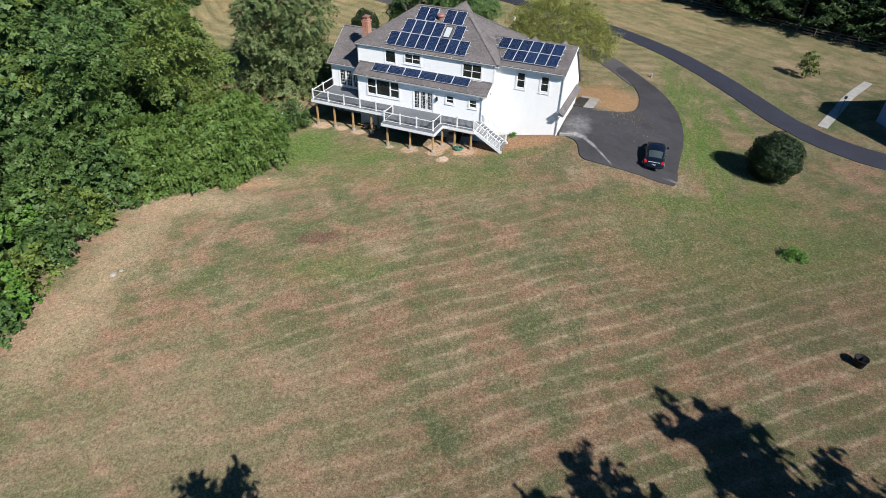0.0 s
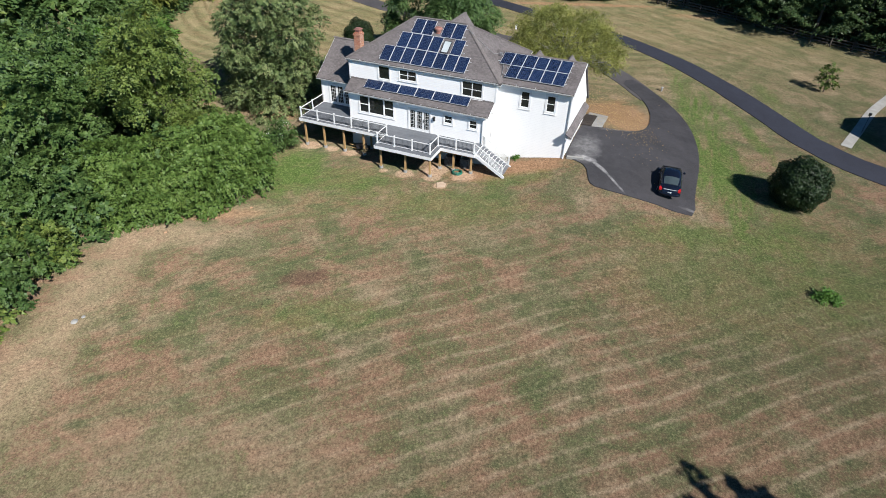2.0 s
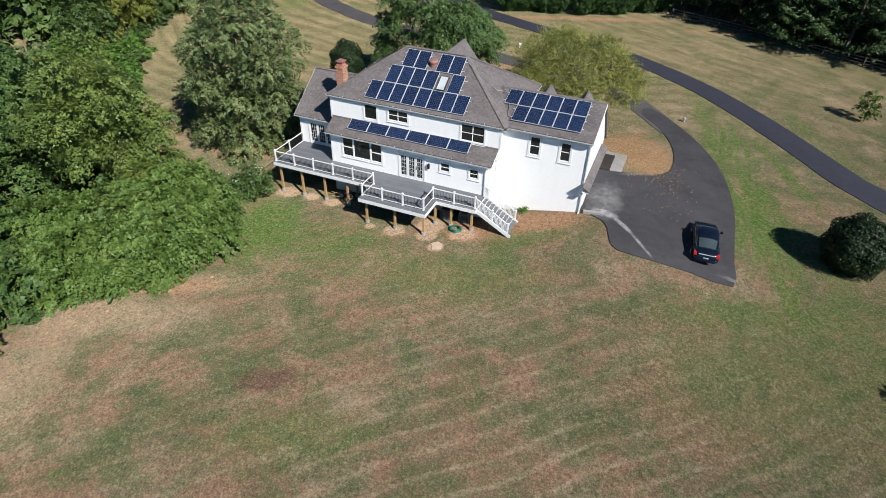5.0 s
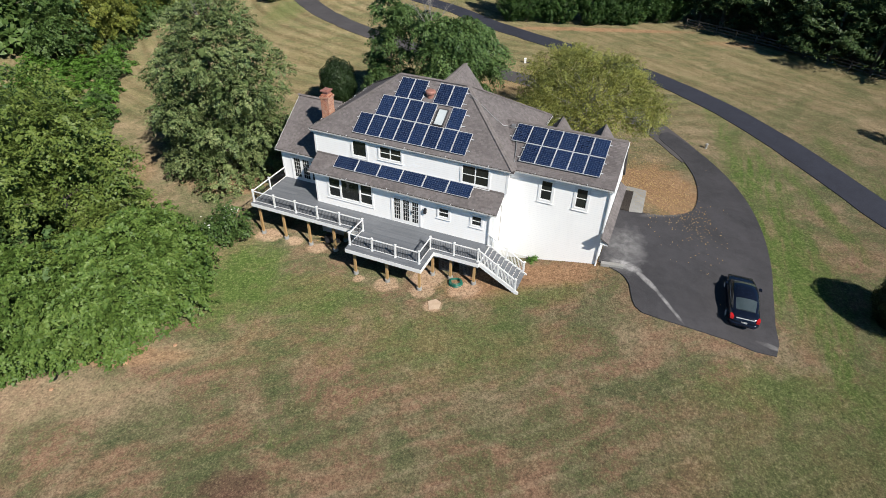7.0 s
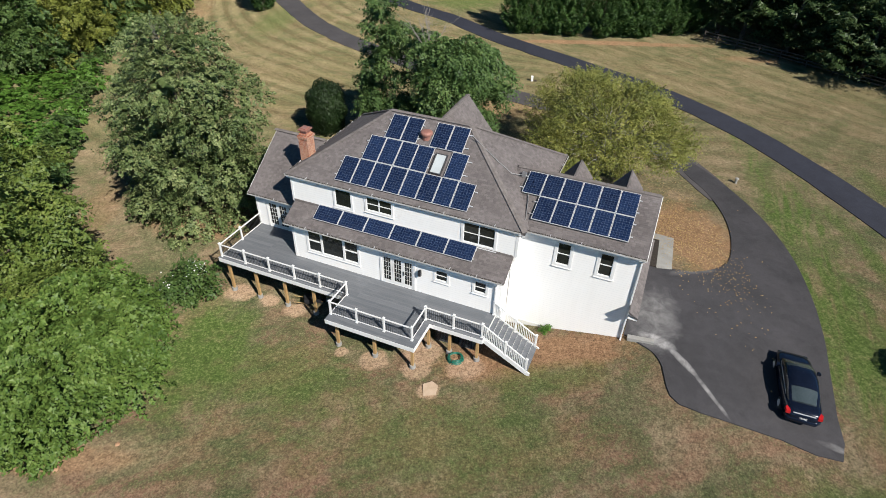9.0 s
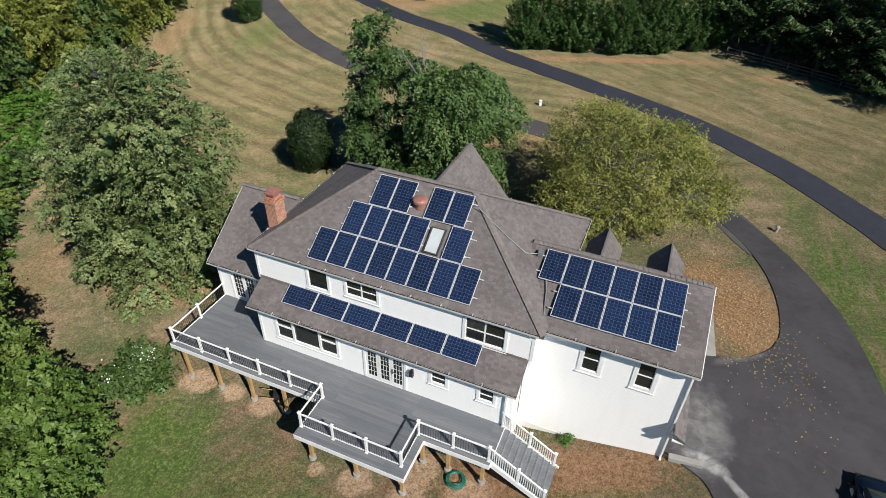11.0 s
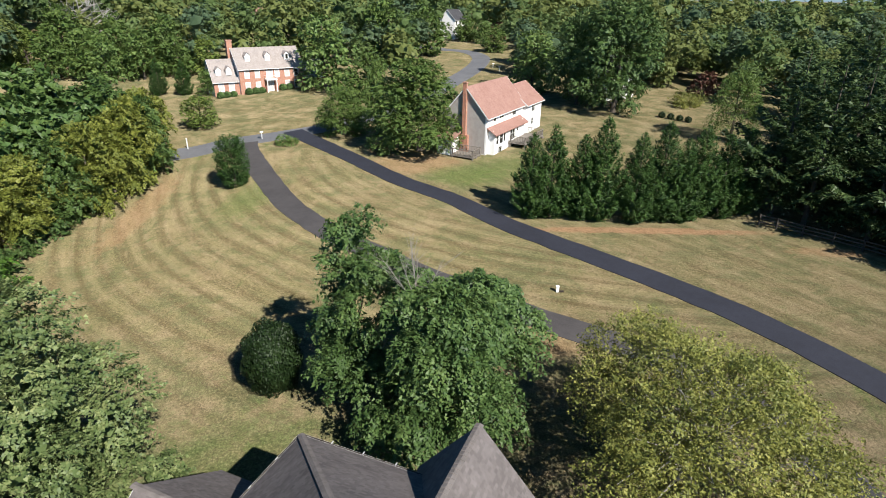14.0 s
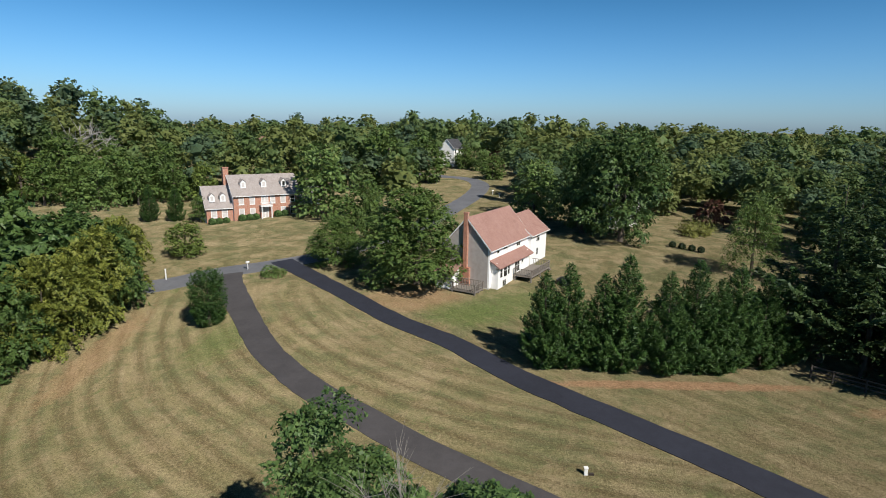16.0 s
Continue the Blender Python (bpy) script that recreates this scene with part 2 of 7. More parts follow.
def lawn_material():
    """Dry mown grass: tan and olive patches, mower stripes, bare red soil by the house and edges."""
    n = Nodes("lawn")
    x, y = n.axis(0), n.axis(1)
    rx, ry = n.math("SUBTRACT", x, 30.0), n.math("SUBTRACT", y, 147.0)
    ring = n.math("SQRT", n.math("ADD", n.math("MULTIPLY", rx, rx), n.math("MULTIPLY", ry, ry)))
    round_it = n.math("MULTIPLY", n.math("ARCTAN2", ry, rx), 62.0)

    def swath(turn):
        """Distances along and across mower passes that run at this angle."""
        c, s = math.cos(radians(turn)), math.sin(radians(turn))
        return n.math("ADD", n.math("MULTIPLY", x, c), n.math("MULTIPLY", y, s)), n.math("SUBTRACT", n.math("MULTIPLY", y, c), n.math("MULTIPLY", x, s))

    def pulled(along, across, scale, detail, rough, long=0.3):
        vec = n.add("ShaderNodeCombineXYZ", {0: n.math("MULTIPLY", along, long), 1: across}).outputs[0]
        return n.noise(scale, detail, rough, vector=vec, warp=0.3)

    run, straight = swath(19.5)
    run_drive, drive_side = swath(-51.0)
    beyond = n.step(n.math("ADD", x, n.math("MULTIPLY", y, 0.86)), 97.0, 102.0)
    back = n.step(y, 58.0, 66.0)
    run_side, side_way = swath(68.0)
    broad, mid, small, tuft = n.noise(0.06, 4.0), n.noise(0.3, 8.0, 0.62, warp=0.6), n.noise(1.0, 7.0, 0.68), n.noise(4.5, 5.0, 0.7)
    blades, specks = n.noise(10.0, 5.0, 0.8), n.noise(40.0, 2.0)
    streak_near = pulled(run, straight, 0.9, 7.0, 0.66)
    streak_far = n.mix(beyond, pulled(round_it, ring, 0.8, 7.0, 0.66, 0.14), pulled(run_drive, drive_side, 0.8, 7.0, 0.66, 0.14))
    streak = n.mix(n.step(y, 128.0, 140.0), n.mix(back, streak_near, streak_far), mid)
    streak_side = n.step(pulled(run_side, side_way, 0.8, 7.0, 0.66, 0.12), 0.43, 0.55, 0.3, 1.0)
    dry = n.math("ADD", n.math("ADD", n.math("MULTIPLY", broad, 0.15), n.math("MULTIPLY", streak, 0.22)), n.math("ADD", n.math("MULTIPLY", mid, 0.45), n.math("MULTIPLY", small, 0.18)))
    colour = n.ramp(dry, (0.4, (0.088, 0.108, 0.047)), (0.465, (0.142, 0.142, 0.071)), (0.525, (0.212, 0.176, 0.103)), (0.59, (0.315, 0.243, 0.155)))
    front = n.step(y, 46.0, 62.0, 1.0, 0.25)
    reddish = n.step(n.math("ADD", n.math("MULTIPLY", n.noise(0.24, 9.0, 0.64, warp=0.7), 0.6), n.math("MULTIPLY", streak_near, 0.4)), 0.44, 0.56)
    colour = n.mix(n.math("MULTIPLY", reddish, n.math("MULTIPLY", front, 0.85)), colour, (0.285, 0.165, 0.108))
    colour = n.mix(n.step(y, 66.0, 90.0, 0.0, 0.5), colour, n.ramp(streak, (0.38, (0.172, 0.135, 0.056)), (0.5, (0.262, 0.214, 0.1)), (0.62, (0.345, 0.29, 0.148))))
    green = n.step(n.math("ADD", n.math("MULTIPLY", n.noise(0.23, 9.0, 0.66, vector=n.stretch(1.0, 1.3, 1.0, 40), warp=0.6), 0.7), n.math("MULTIPLY", tuft, 0.3)), 0.5, 0.57)
    colour = n.mix(n.math("MULTIPLY", green, n.step(y, 60.0, 80.0, 0.75, 0.58)), colour, (0.085, 0.112, 0.042))
    lush = n.step(n.math("ADD", n.math("MULTIPLY", n.noise(0.42, 8.0, 0.66, vector=n.stretch(1.2, 1.0, 1.0, 10), warp=0.4), 0.75), n.math("MULTIPLY", tuft, 0.25)), 0.58, 0.65)
    colour = n.mix(n.math("MULTIPLY", lush, 0.6), colour, (0.072, 0.125, 0.028))

    wob = n.math("MULTIPLY", n.noise(0.1, 2.0), 1.6)
    torn = n.step(n.noise(1.3, 7.0, 0.72), 0.33, 0.58)

    def stripes(distance, width, mask, sharp=0.35, sway=1.0):
        line = n.math("SINE", n.math("MULTIPLY", n.math("ADD", distance, n.math("MULTIPLY", wob, sway)), 2 * math.pi / width))
        return n.math("MULTIPLY", n.math("MULTIPLY", n.step(line, sharp, 1.0), torn), mask)

    near = n.math("MULTIPLY", n.step(y, 38.0, 28.0, 0.3, 1.0), n.step(x, -16.0, 4.0, 0.35, 1.0))
    near = n.math("MULTIPLY", near, n.step(y, 40.0, 44.0, 1.0, 0.0))
    near = n.math("MULTIPLY", near, n.step(mid, 0.38, 0.56, 0.4, 1.0))
    far = n.math("MULTIPLY", n.step(y, 70.0, 84.0), n.step(y, 128.0, 140.0, 1.0, 0.0))
    across = n.math("MULTIPLY", n.math("MULTIPLY", far, beyond), 0.7)
    far = n.math("MULTIPLY", far, n.step(beyond, 0.0, 1.0, 1.0, 0.05))
    far = n.math("MULTIPLY", far, n.step(ring, 46.0, 54.0, 0.1, 1.0))
    colour = n.mix(n.math("MULTIPLY", stripes(straight, 1.24, near, 0.6), 0.72), colour, (0.4, 0.31, 0.21))
    colour = n.mix(n.math("MULTIPLY", stripes(n.math("ADD", straight, 0.62), 1.24, near, -0.2), 0.42), colour, (0.085, 0.094, 0.046))
    colour = n.mix(n.math("MULTIPLY", stripes(ring, 2.3, far, -0.1, 0.45), 0.34), colour, (0.345, 0.3, 0.14))
    colour = n.mix(n.math("MULTIPLY", stripes(n.math("ADD", ring, 1.15), 2.3, far, 0.5, 0.45), 0.55), colour, (0.125, 0.092, 0.038))
    colour = n.mix(n.math("MULTIPLY", stripes(drive_side, 2.6, across, 0.0, 0.3), 0.2), colour, (0.38, 0.32, 0.16))
    colour = n.mix(n.math("MULTIPLY", stripes(n.math("ADD", drive_side, 1.3), 2.6, across, 0.55, 0.3), 0.35), colour, (0.12, 0.092, 0.04))

    def patch(cx, cy, sx, sy, soft=0.5):
        p = n.math("DIVIDE", n.math("SUBTRACT", x, cx), sx)
        q = n.math("DIVIDE", n.math("SUBTRACT", y, cy), sy)
        r = n.math("ADD", n.math("ADD", n.math("MULTIPLY", p, p), n.math("MULTIPLY", q, q)), n.math("MULTIPLY", n.math("SUBTRACT", small, 0.5), 3.4))
        return n.step(r, 1.0 - soft, 1.0 + soft, 1.0, 0.0)

    colour = n.mix(n.math("MULTIPLY", patch(-9.2, 34.0, 1.7, 0.75), 0.75), colour, (0.13, 0.07, 0.05))
    colour = n.mix(n.math("MULTIPLY", patch(25.0, 33.0, 14.0, 8.0, 0.9), 0.42), colour, n.mix(tuft, (0.085, 0.075, 0.036), (0.13, 0.115, 0.058)))
    for cx, cy, sx, sy, k in ((-13.0, 18.0, 9.0, 6.0, 0.3), (-24.6, 26.5, 2.4, 5.5, 0.55), (-23.6, 35.0, 2.2, 5.0, 0.5), (-20.5, 39.6, 5.0, 1.4, 0.5), (-15.5, 42.6, 3.0, 1.0, 0.45)):
        colour = n.mix(n.math("MULTIPLY", patch(cx, cy, sx, sy, 0.9), k), colour, (0.42, 0.31, 0.2))
    for cx, cy, sx, sy, k in ((-17.5, 42.4, 3.6, 0.7, 0.6), (8.4, 48.2, 2.6, 0.8, 0.5), (23.0, 103.9, 13.0, 0.8, 0.85), (42.0, 99.5, 6.0, 1.0, 0.5), (7.0, 48.6, 4.0, 1.3, 0.95), (3.0, 48.2, 2.6, 1.3, 0.8), (18.6, 60.5, 3.6, 5.0, 0.8), (-38.5, 117.0, 2.2, 11.0, 0.42), (-27.0, 62.0, 2.0, 8.0, 0.3), (-16.5, 62.5, 4.5, 1.6, 0.55), (6.0, 83.0, 6.0, 2.0, 0.4), (-3.0, 128.0, 6.0, 5.0, 0.5)):
        colour = n.mix(n.math("MULTIPLY", patch(cx, cy, sx, sy), k), colour, n.mix(small, (0.26, 0.135, 0.07), (0.46, 0.28, 0.16)))
    for cx, cy, sx, sy, k in ((-13.2, 49.6, 2.6, 4.2, 1.0), (-9.0, 47.6, 4.4, 2.2, 0.6), (-6.0, 46.0, 3.0, 1.4, 0.4), (-7.5, 30.5, 4.0, 1.4, 0.45), (21, 39.8, 6, 1.6, 0.45), (27.0, 50.0, 3.0, 11.0, 0.65), (23.6, 46.0, 1.6, 7.0, 0.95), (25.6, 52.0, 1.2, 7.0, 1.0), (27.6, 60.0, 1.2, 8.0, 1.0), (29.4, 68.0, 1.4, 9.0, 1.0), (32.0, 60.0, 0.8, 9.0, 0.8), (38.5, 64.0, 1.2, 8.0, 0.6), (-10.0, 43.5, 4.5, 2.4, 0.25), (4.5, 122.0, 5.0, 4.0, 0.7), (1.0, 43.0, 6.0, 3.0, 0.5), (6.5, 46.8, 3.0, 1.0, 0.6), (-24.0, 116.0, 3.0, 6.0, 0.5), (12.0, 126.0, 6.0, 5.0, 0.6), (31, 37, 6, 7, 0.3), (21, 35, 9, 5.5, 0.36), (-9.0, 70.0, 9.0, 5.0, 0.4)):
        colour = n.mix(n.math("MULTIPLY", patch(cx, cy, sx, sy, 0.8), n.math("MULTIPLY", streak_side, k) if cx > 20 and sx < 4 else k), colour, n.mix(tuft, (0.052, 0.122, 0.016), (0.125, 0.172, 0.042)))
    for cx, cy, s in ((0.0, 46.3, 0.75), (-0.7, 47.8, 0.9), (-3.1, 48.6, 0.95), (-5.0, 49.3, 0.5), (2.0, 47.9, 1.1), (-12.4, 54.7, 1.1), (-10.4, 54.0, 0.8), (-0.4, 49.2, 1.3), (-8.4, 53.0, 0.8)):
        colour = n.mix(n.math("MULTIPLY", patch(cx, cy, s * 0.9, s * 0.75, 0.35), 0.75), colour, n.mix(small, (0.42, 0.24, 0.14), (0.66, 0.5, 0.36)))
    grain = n.math("ADD", n.math("MULTIPLY", tuft, 0.4), n.math("MULTIPLY", blades, 0.6))
    colour = n.mix(n.step(grain, 0.52, 0.62, 0.0, 0.3), colour, (0.36, 0.29, 0.19))
    colour = n.mix(1.0, colour, n.step(grain, 0.39, 0.6, 0.36, 1.26), "MULTIPLY")
    colour = n.mix(0.08, colour, (0.15, 0.13, 0.105))
    colour = n.mix(n.step(specks, 0.55, 0.75, 0.0, 0.35), colour, (0.05, 0.05, 0.02))
    height = n.math("ADD", n.math("MULTIPLY", tuft, 0.5), n.math("ADD", n.math("MULTIPLY", blades, 0.35), n.math("MULTIPLY", specks, 0.15)))
    return n.done(colour, 0.95, relief=height, depth=0.12, strength=1.0, gloss=0.1, matt=1.0)


def leaf_material(name, dark, mid, light, shine=0.35, mottle=0.5, through=0.1):
    """Leaves: each its own tint, with light coming through."""
    n = Nodes(name)
    one = n.island()
    clump = n.noise(0.55 if mottle > 0.3 else 0.16, 4.0)
    tone = n.math("ADD", n.math("MULTIPLY", one, mottle), n.math("MULTIPLY", n.step(clump, 0.3, 0.7), 1 - mottle))
    colour = n.ramp(tone, (0.1, dark), (0.5, mid), (0.95, light))
    colour = n.mix(n.math("MULTIPLY", n.chance(), 0.25), colour, dark)
    n.done(colour, 0.55, gloss=shine)
    glow = n.add("ShaderNodeBsdfTranslucent", {"Color": n.mix(0.5, colour, light, "MIX")})
    both = n.add("ShaderNodeMixShader", {0: through, 1: n.bsdf.outputs[0], 2: glow.outputs[0]})
    n.tree.links.new(both.outputs[0], n.tree.nodes["Material Output"].inputs[0])
    return n.mat


def cell_material():
    """Blue silicon cells with silver bus lines under glass."""
    n = Nodes("solar_cells")
    u, v = n.axis(0), n.axis(1)
    cu, cv = n.math("FRACT", n.math("MULTIPLY", u, 1 / 0.157)), n.math("FRACT", n.math("MULTIPLY", v, 1 / 0.157))

    def edge(f, w):
        return n.math("MAXIMUM", n.step(f, 0.0, w, 1.0, 0.0), n.step(f, 1 - w, 1.0, 0.0, 1.0))

    gap = n.math("MAXIMUM", edge(cu, 0.05), edge(cv, 0.05))
    bus = n.math("MULTIPLY", edge(n.math("FRACT", n.math("MULTIPLY", cu, 3.0)), 0.06), 0.25)
    cell = n.add("ShaderNodeTexWhiteNoise", {"Vector": n.add("ShaderNodeCombineXYZ", {0: n.math("FLOOR", n.math("MULTIPLY", u, 1 / 0.157)), 1: n.math("FLOOR", n.math("MULTIPLY", v, 1 / 0.157)), 2: n.math("MULTIPLY", n.chance(), 40.0)}).outputs[0]}).outputs[0]
    tone = n.math("ADD", n.math("MULTIPLY", cell, 0.4), n.math("ADD", n.math("MULTIPLY", n.noise(12.0, 3.0), 0.3), n.math("MULTIPLY", n.chance(), 0.5)))
    blue = n.ramp(tone, (0.2, (0.005, 0.011, 0.034)), (0.95, (0.011, 0.025, 0.072)))
    colour = n.mix(n.math("MAXIMUM", n.math("MULTIPLY", gap, 0.55), bus), blue, (0.2, 0.25, 0.36))
    return n.done(colour, 0.12, gloss=0.5)


def deck_material():
    n = Nodes("deck_boards")
    board = n.math("MULTIPLY", n.axis(1), 1 / 0.14)
    joint = n.step(n.math("ABSOLUTE", n.math("SUBTRACT", n.math("FRACT", board), 0.5)), 0.44, 0.5)
    tint = n.add("ShaderNodeTexWhiteNoise", {"Vector": n.add("ShaderNodeCombineXYZ", {0: n.math("FLOOR", board), 1: n.math("FLOOR", n.math("MULTIPLY", n.axis(0), 0.27))}).outputs[0]}).outputs[0]
    grain = n.noise(1.0, 5.0, vector=n.stretch(2.0, 30.0, 2.0))
    scuff = n.step(n.noise(1.0, 5.0, vector=n.stretch(0.7, 3.5, 1.0)), 0.55, 0.75, 0.0, 0.35)
    colour = n.ramp(n.math("ADD", n.math("MULTIPLY", tint, 0.4), n.math("MULTIPLY", grain, 0.6)), (0.25, (0.125, 0.135, 0.15)), (0.75, (0.18, 0.19, 0.205)))
    colour = n.mix(scuff, colour, (0.3, 0.3, 0.31))
    colour = n.mix(n.math("MULTIPLY", joint, 0.45), colour, (0.04, 0.043, 0.05))
    return n.done(colour, 0.7, relief=n.math("SUBTRACT", grain, joint), depth=0.006)


LAWN = lawn_material()
COURT = court_asphalt()
DRIVE_OLD = asphalt("drive_old", (0.059, 0.054, 0.055), (0.084, 0.077, 0.078), (0.118, 0.109, 0.108))
DRIVE_NEW = asphalt("drive_new", (0.017, 0.019, 0.03), (0.026, 0.029, 0.044), (0.045, 0.049, 0.068))
ROAD = asphalt("road_grey", (0.118, 0.122, 0.134), (0.168, 0.172, 0.185), (0.218, 0.218, 0.227))
SIDING = make_siding("white_siding", (0.95, 0.94, 0.92), (0.91, 0.9, 0.88))
SHINGLE = make_shingles("brown_shingles", (0.057, 0.050, 0.050), (0.108, 0.096, 0.094), (0.172, 0.155, 0.153))
SHINGLE_TAB = tab_material()
RIDGE_TILE = plain("ridge_shingles", (0.13, 0.116, 0.11), (0.23, 0.205, 0.195), 3.0, 0.9, depth=0.01, gloss=0.2)
SHINGLE_RED = make_shingles("red_shingles", (0.24, 0.13, 0.11), (0.34, 0.195, 0.16), (0.43, 0.265, 0.225))
SHINGLE_PALE = make_shingles("pale_shingles", (0.22, 0.19, 0.18), (0.34, 0.3, 0.28), (0.45, 0.4, 0.38))
SHINGLE_DARK = make_shingles("dark_shingles", (0.03, 0.03, 0.035), (0.06, 0.06, 0.065), (0.1, 0.1, 0.11))
BRICK = make_bricks("red_brick", (0.3, 0.095, 0.055), (0.5, 0.22, 0.12), (0.55, 0.44, 0.35))
BRICK_FAR = make_bricks("orange_brick", (0.38, 0.14, 0.09), (0.48, 0.22, 0.14), (0.5, 0.38, 0.3))
TRIM = plain("white_trim", (0.74, 0.74, 0.73), (0.84, 0.84, 0.83), 2.0, 0.45)
GUTTER = plain("weathered_gutter", (0.42, 0.41, 0.39), (0.6, 0.59, 0.57), 2.0, 0.5)
CONCRETE = plain("concrete", (0.252, 0.244, 0.227), (0.386, 0.378, 0.353), 1.2, 0.9, depth=0.01)
STUCCO = plain("parged_foundation", (0.66, 0.65, 0.62), (0.78, 0.77, 0.74), 1.0, 0.9, depth=0.01)
GLASS = plain("window_glass", (0.012, 0.014, 0.013), (0.03, 0.033, 0.03), 0.7, 0.08, gloss=0.6)
CELLS = cell_material()
ALLOY = plain("alloy_frame", (0.5, 0.51, 0.53), (0.64, 0.65, 0.66), 5.0, 0.45, 0.15)
CONDUIT = plain("dull_conduit", (0.2, 0.2, 0.2), (0.32, 0.32, 0.33), 5.0, 0.5, 0.3)
DECK = deck_material()
TIMBER = plain("treated_timber", (0.34, 0.2, 0.08), (0.5, 0.33, 0.15), 2.5, 0.8, depth=0.01)
TIMBER_GREY = plain("weathered_timber", (0.16, 0.14, 0.12), (0.26, 0.23, 0.2), 2.5, 0.9, depth=0.01)
TIMBER_DARK = plain("dark_fence_timber", (0.045, 0.038, 0.033), (0.085, 0.072, 0.062), 2.5, 0.9, depth=0.01)
BLACK_METAL = plain("black_metal", (0.012, 0.012, 0.014), (0.03, 0.03, 0.032), 6.0, 0.4)
BARK = plain("bark", (0.059, 0.046, 0.035), (0.143, 0.118, 0.092), 4.0, 0.95, depth=0.03)
BARK_DEAD = plain("dead_bark", (0.15, 0.135, 0.12), (0.27, 0.25, 0.22), 4.0, 0.95, depth=0.02)
BARK_PALE = plain("pale_bark", (0.26, 0.24, 0.22), (0.42, 0.4, 0.37), 4.0, 0.95, depth=0.03)
MULCH = plain("dark_mulch", (0.02, 0.016, 0.014), (0.06, 0.045, 0.035), 6.0, 0.95, depth=0.04)
SOIL = plain("red_clay", (0.36, 0.19, 0.1), (0.55, 0.34, 0.21), 2.2, 0.95, depth=0.03)
COPPER = plain("weathered_copper", (0.3, 0.13, 0.1), (0.46, 0.24, 0.19), 4.0, 0.5, 0.25)
LEAF_THICKET = leaf_material("leaf_thicket", (0.036, 0.074, 0.018), (0.078, 0.136, 0.032), (0.15, 0.218, 0.06))
LEAF_OLIVE = leaf_material("leaf_olive", (0.058, 0.098, 0.02), (0.128, 0.182, 0.035), (0.235, 0.28, 0.068))
LEAF_SILVER = leaf_material("leaf_silver", (0.055, 0.09, 0.027), (0.135, 0.185, 0.064), (0.35, 0.385, 0.165))
LEAF_DEEP = leaf_material("leaf_deep", (0.035, 0.072, 0.020), (0.072, 0.131, 0.036), (0.151, 0.222, 0.066))
LEAF_YELLOW = leaf_material("leaf_yellow", (0.085, 0.11, 0.024), (0.2, 0.215, 0.048), (0.37, 0.35, 0.09))
LEAF_BALL = leaf_material("leaf_holly", (0.007, 0.018, 0.005), (0.016, 0.036, 0.009), (0.036, 0.068, 0.018))
LEAF_CYPRESS = leaf_material("leaf_cypress", (0.02, 0.05, 0.011), (0.045, 0.1, 0.02), (0.095, 0.168, 0.038))
LEAF_PINE = leaf_material("leaf_pine", (0.02, 0.042, 0.014), (0.047, 0.084, 0.025), (0.11, 0.162, 0.052))
# far leaves: distance haze painted in as paler, bluer leaf colours
LEAF_FAR_HAZY = leaf_material("leaf_far_hazy", (0.092, 0.146, 0.05), (0.142, 0.204, 0.072), (0.195, 0.26, 0.098), 0.2, 0.12, 0.35)
LEAF_OLIVE_HAZY = leaf_material("leaf_olive_hazy", (0.128, 0.16, 0.05), (0.182, 0.22, 0.07), (0.245, 0.275, 0.096), 0.2, 0.12, 0.35)
LEAF_BLUE_HAZY = leaf_material("leaf_blue_hazy", (0.072, 0.12, 0.064), (0.106, 0.164, 0.088), (0.148, 0.208, 0.112), 0.2, 0.12, 0.35)
LEAF_BRIGHT = leaf_material("leaf_bright", (0.045, 0.11, 0.014), (0.095, 0.2, 0.028), (0.175, 0.3, 0.06))
LEAF_MID = leaf_material("leaf_mid", (0.058, 0.108, 0.026), (0.118, 0.185, 0.045), (0.2, 0.27, 0.075), 0.3, 0.35, 0.22)
LEAF_GOLDEN = leaf_material("leaf_golden", (0.08, 0.105, 0.02), (0.172, 0.198, 0.034), (0.29, 0.3, 0.062))
LEAF_HEDGE = leaf_material("leaf_hedge", (0.045, 0.09, 0.017), (0.105, 0.175, 0.033), (0.195, 0.27, 0.066))
LEAF_FRESH = leaf_material("leaf_fresh", (0.062, 0.115, 0.028), (0.13, 0.205, 0.052), (0.23, 0.31, 0.095))
LEAF_RUST = leaf_material("leaf_rust", (0.074, 0.037, 0.024), (0.137, 0.063, 0.046), (0.231, 0.116, 0.074))


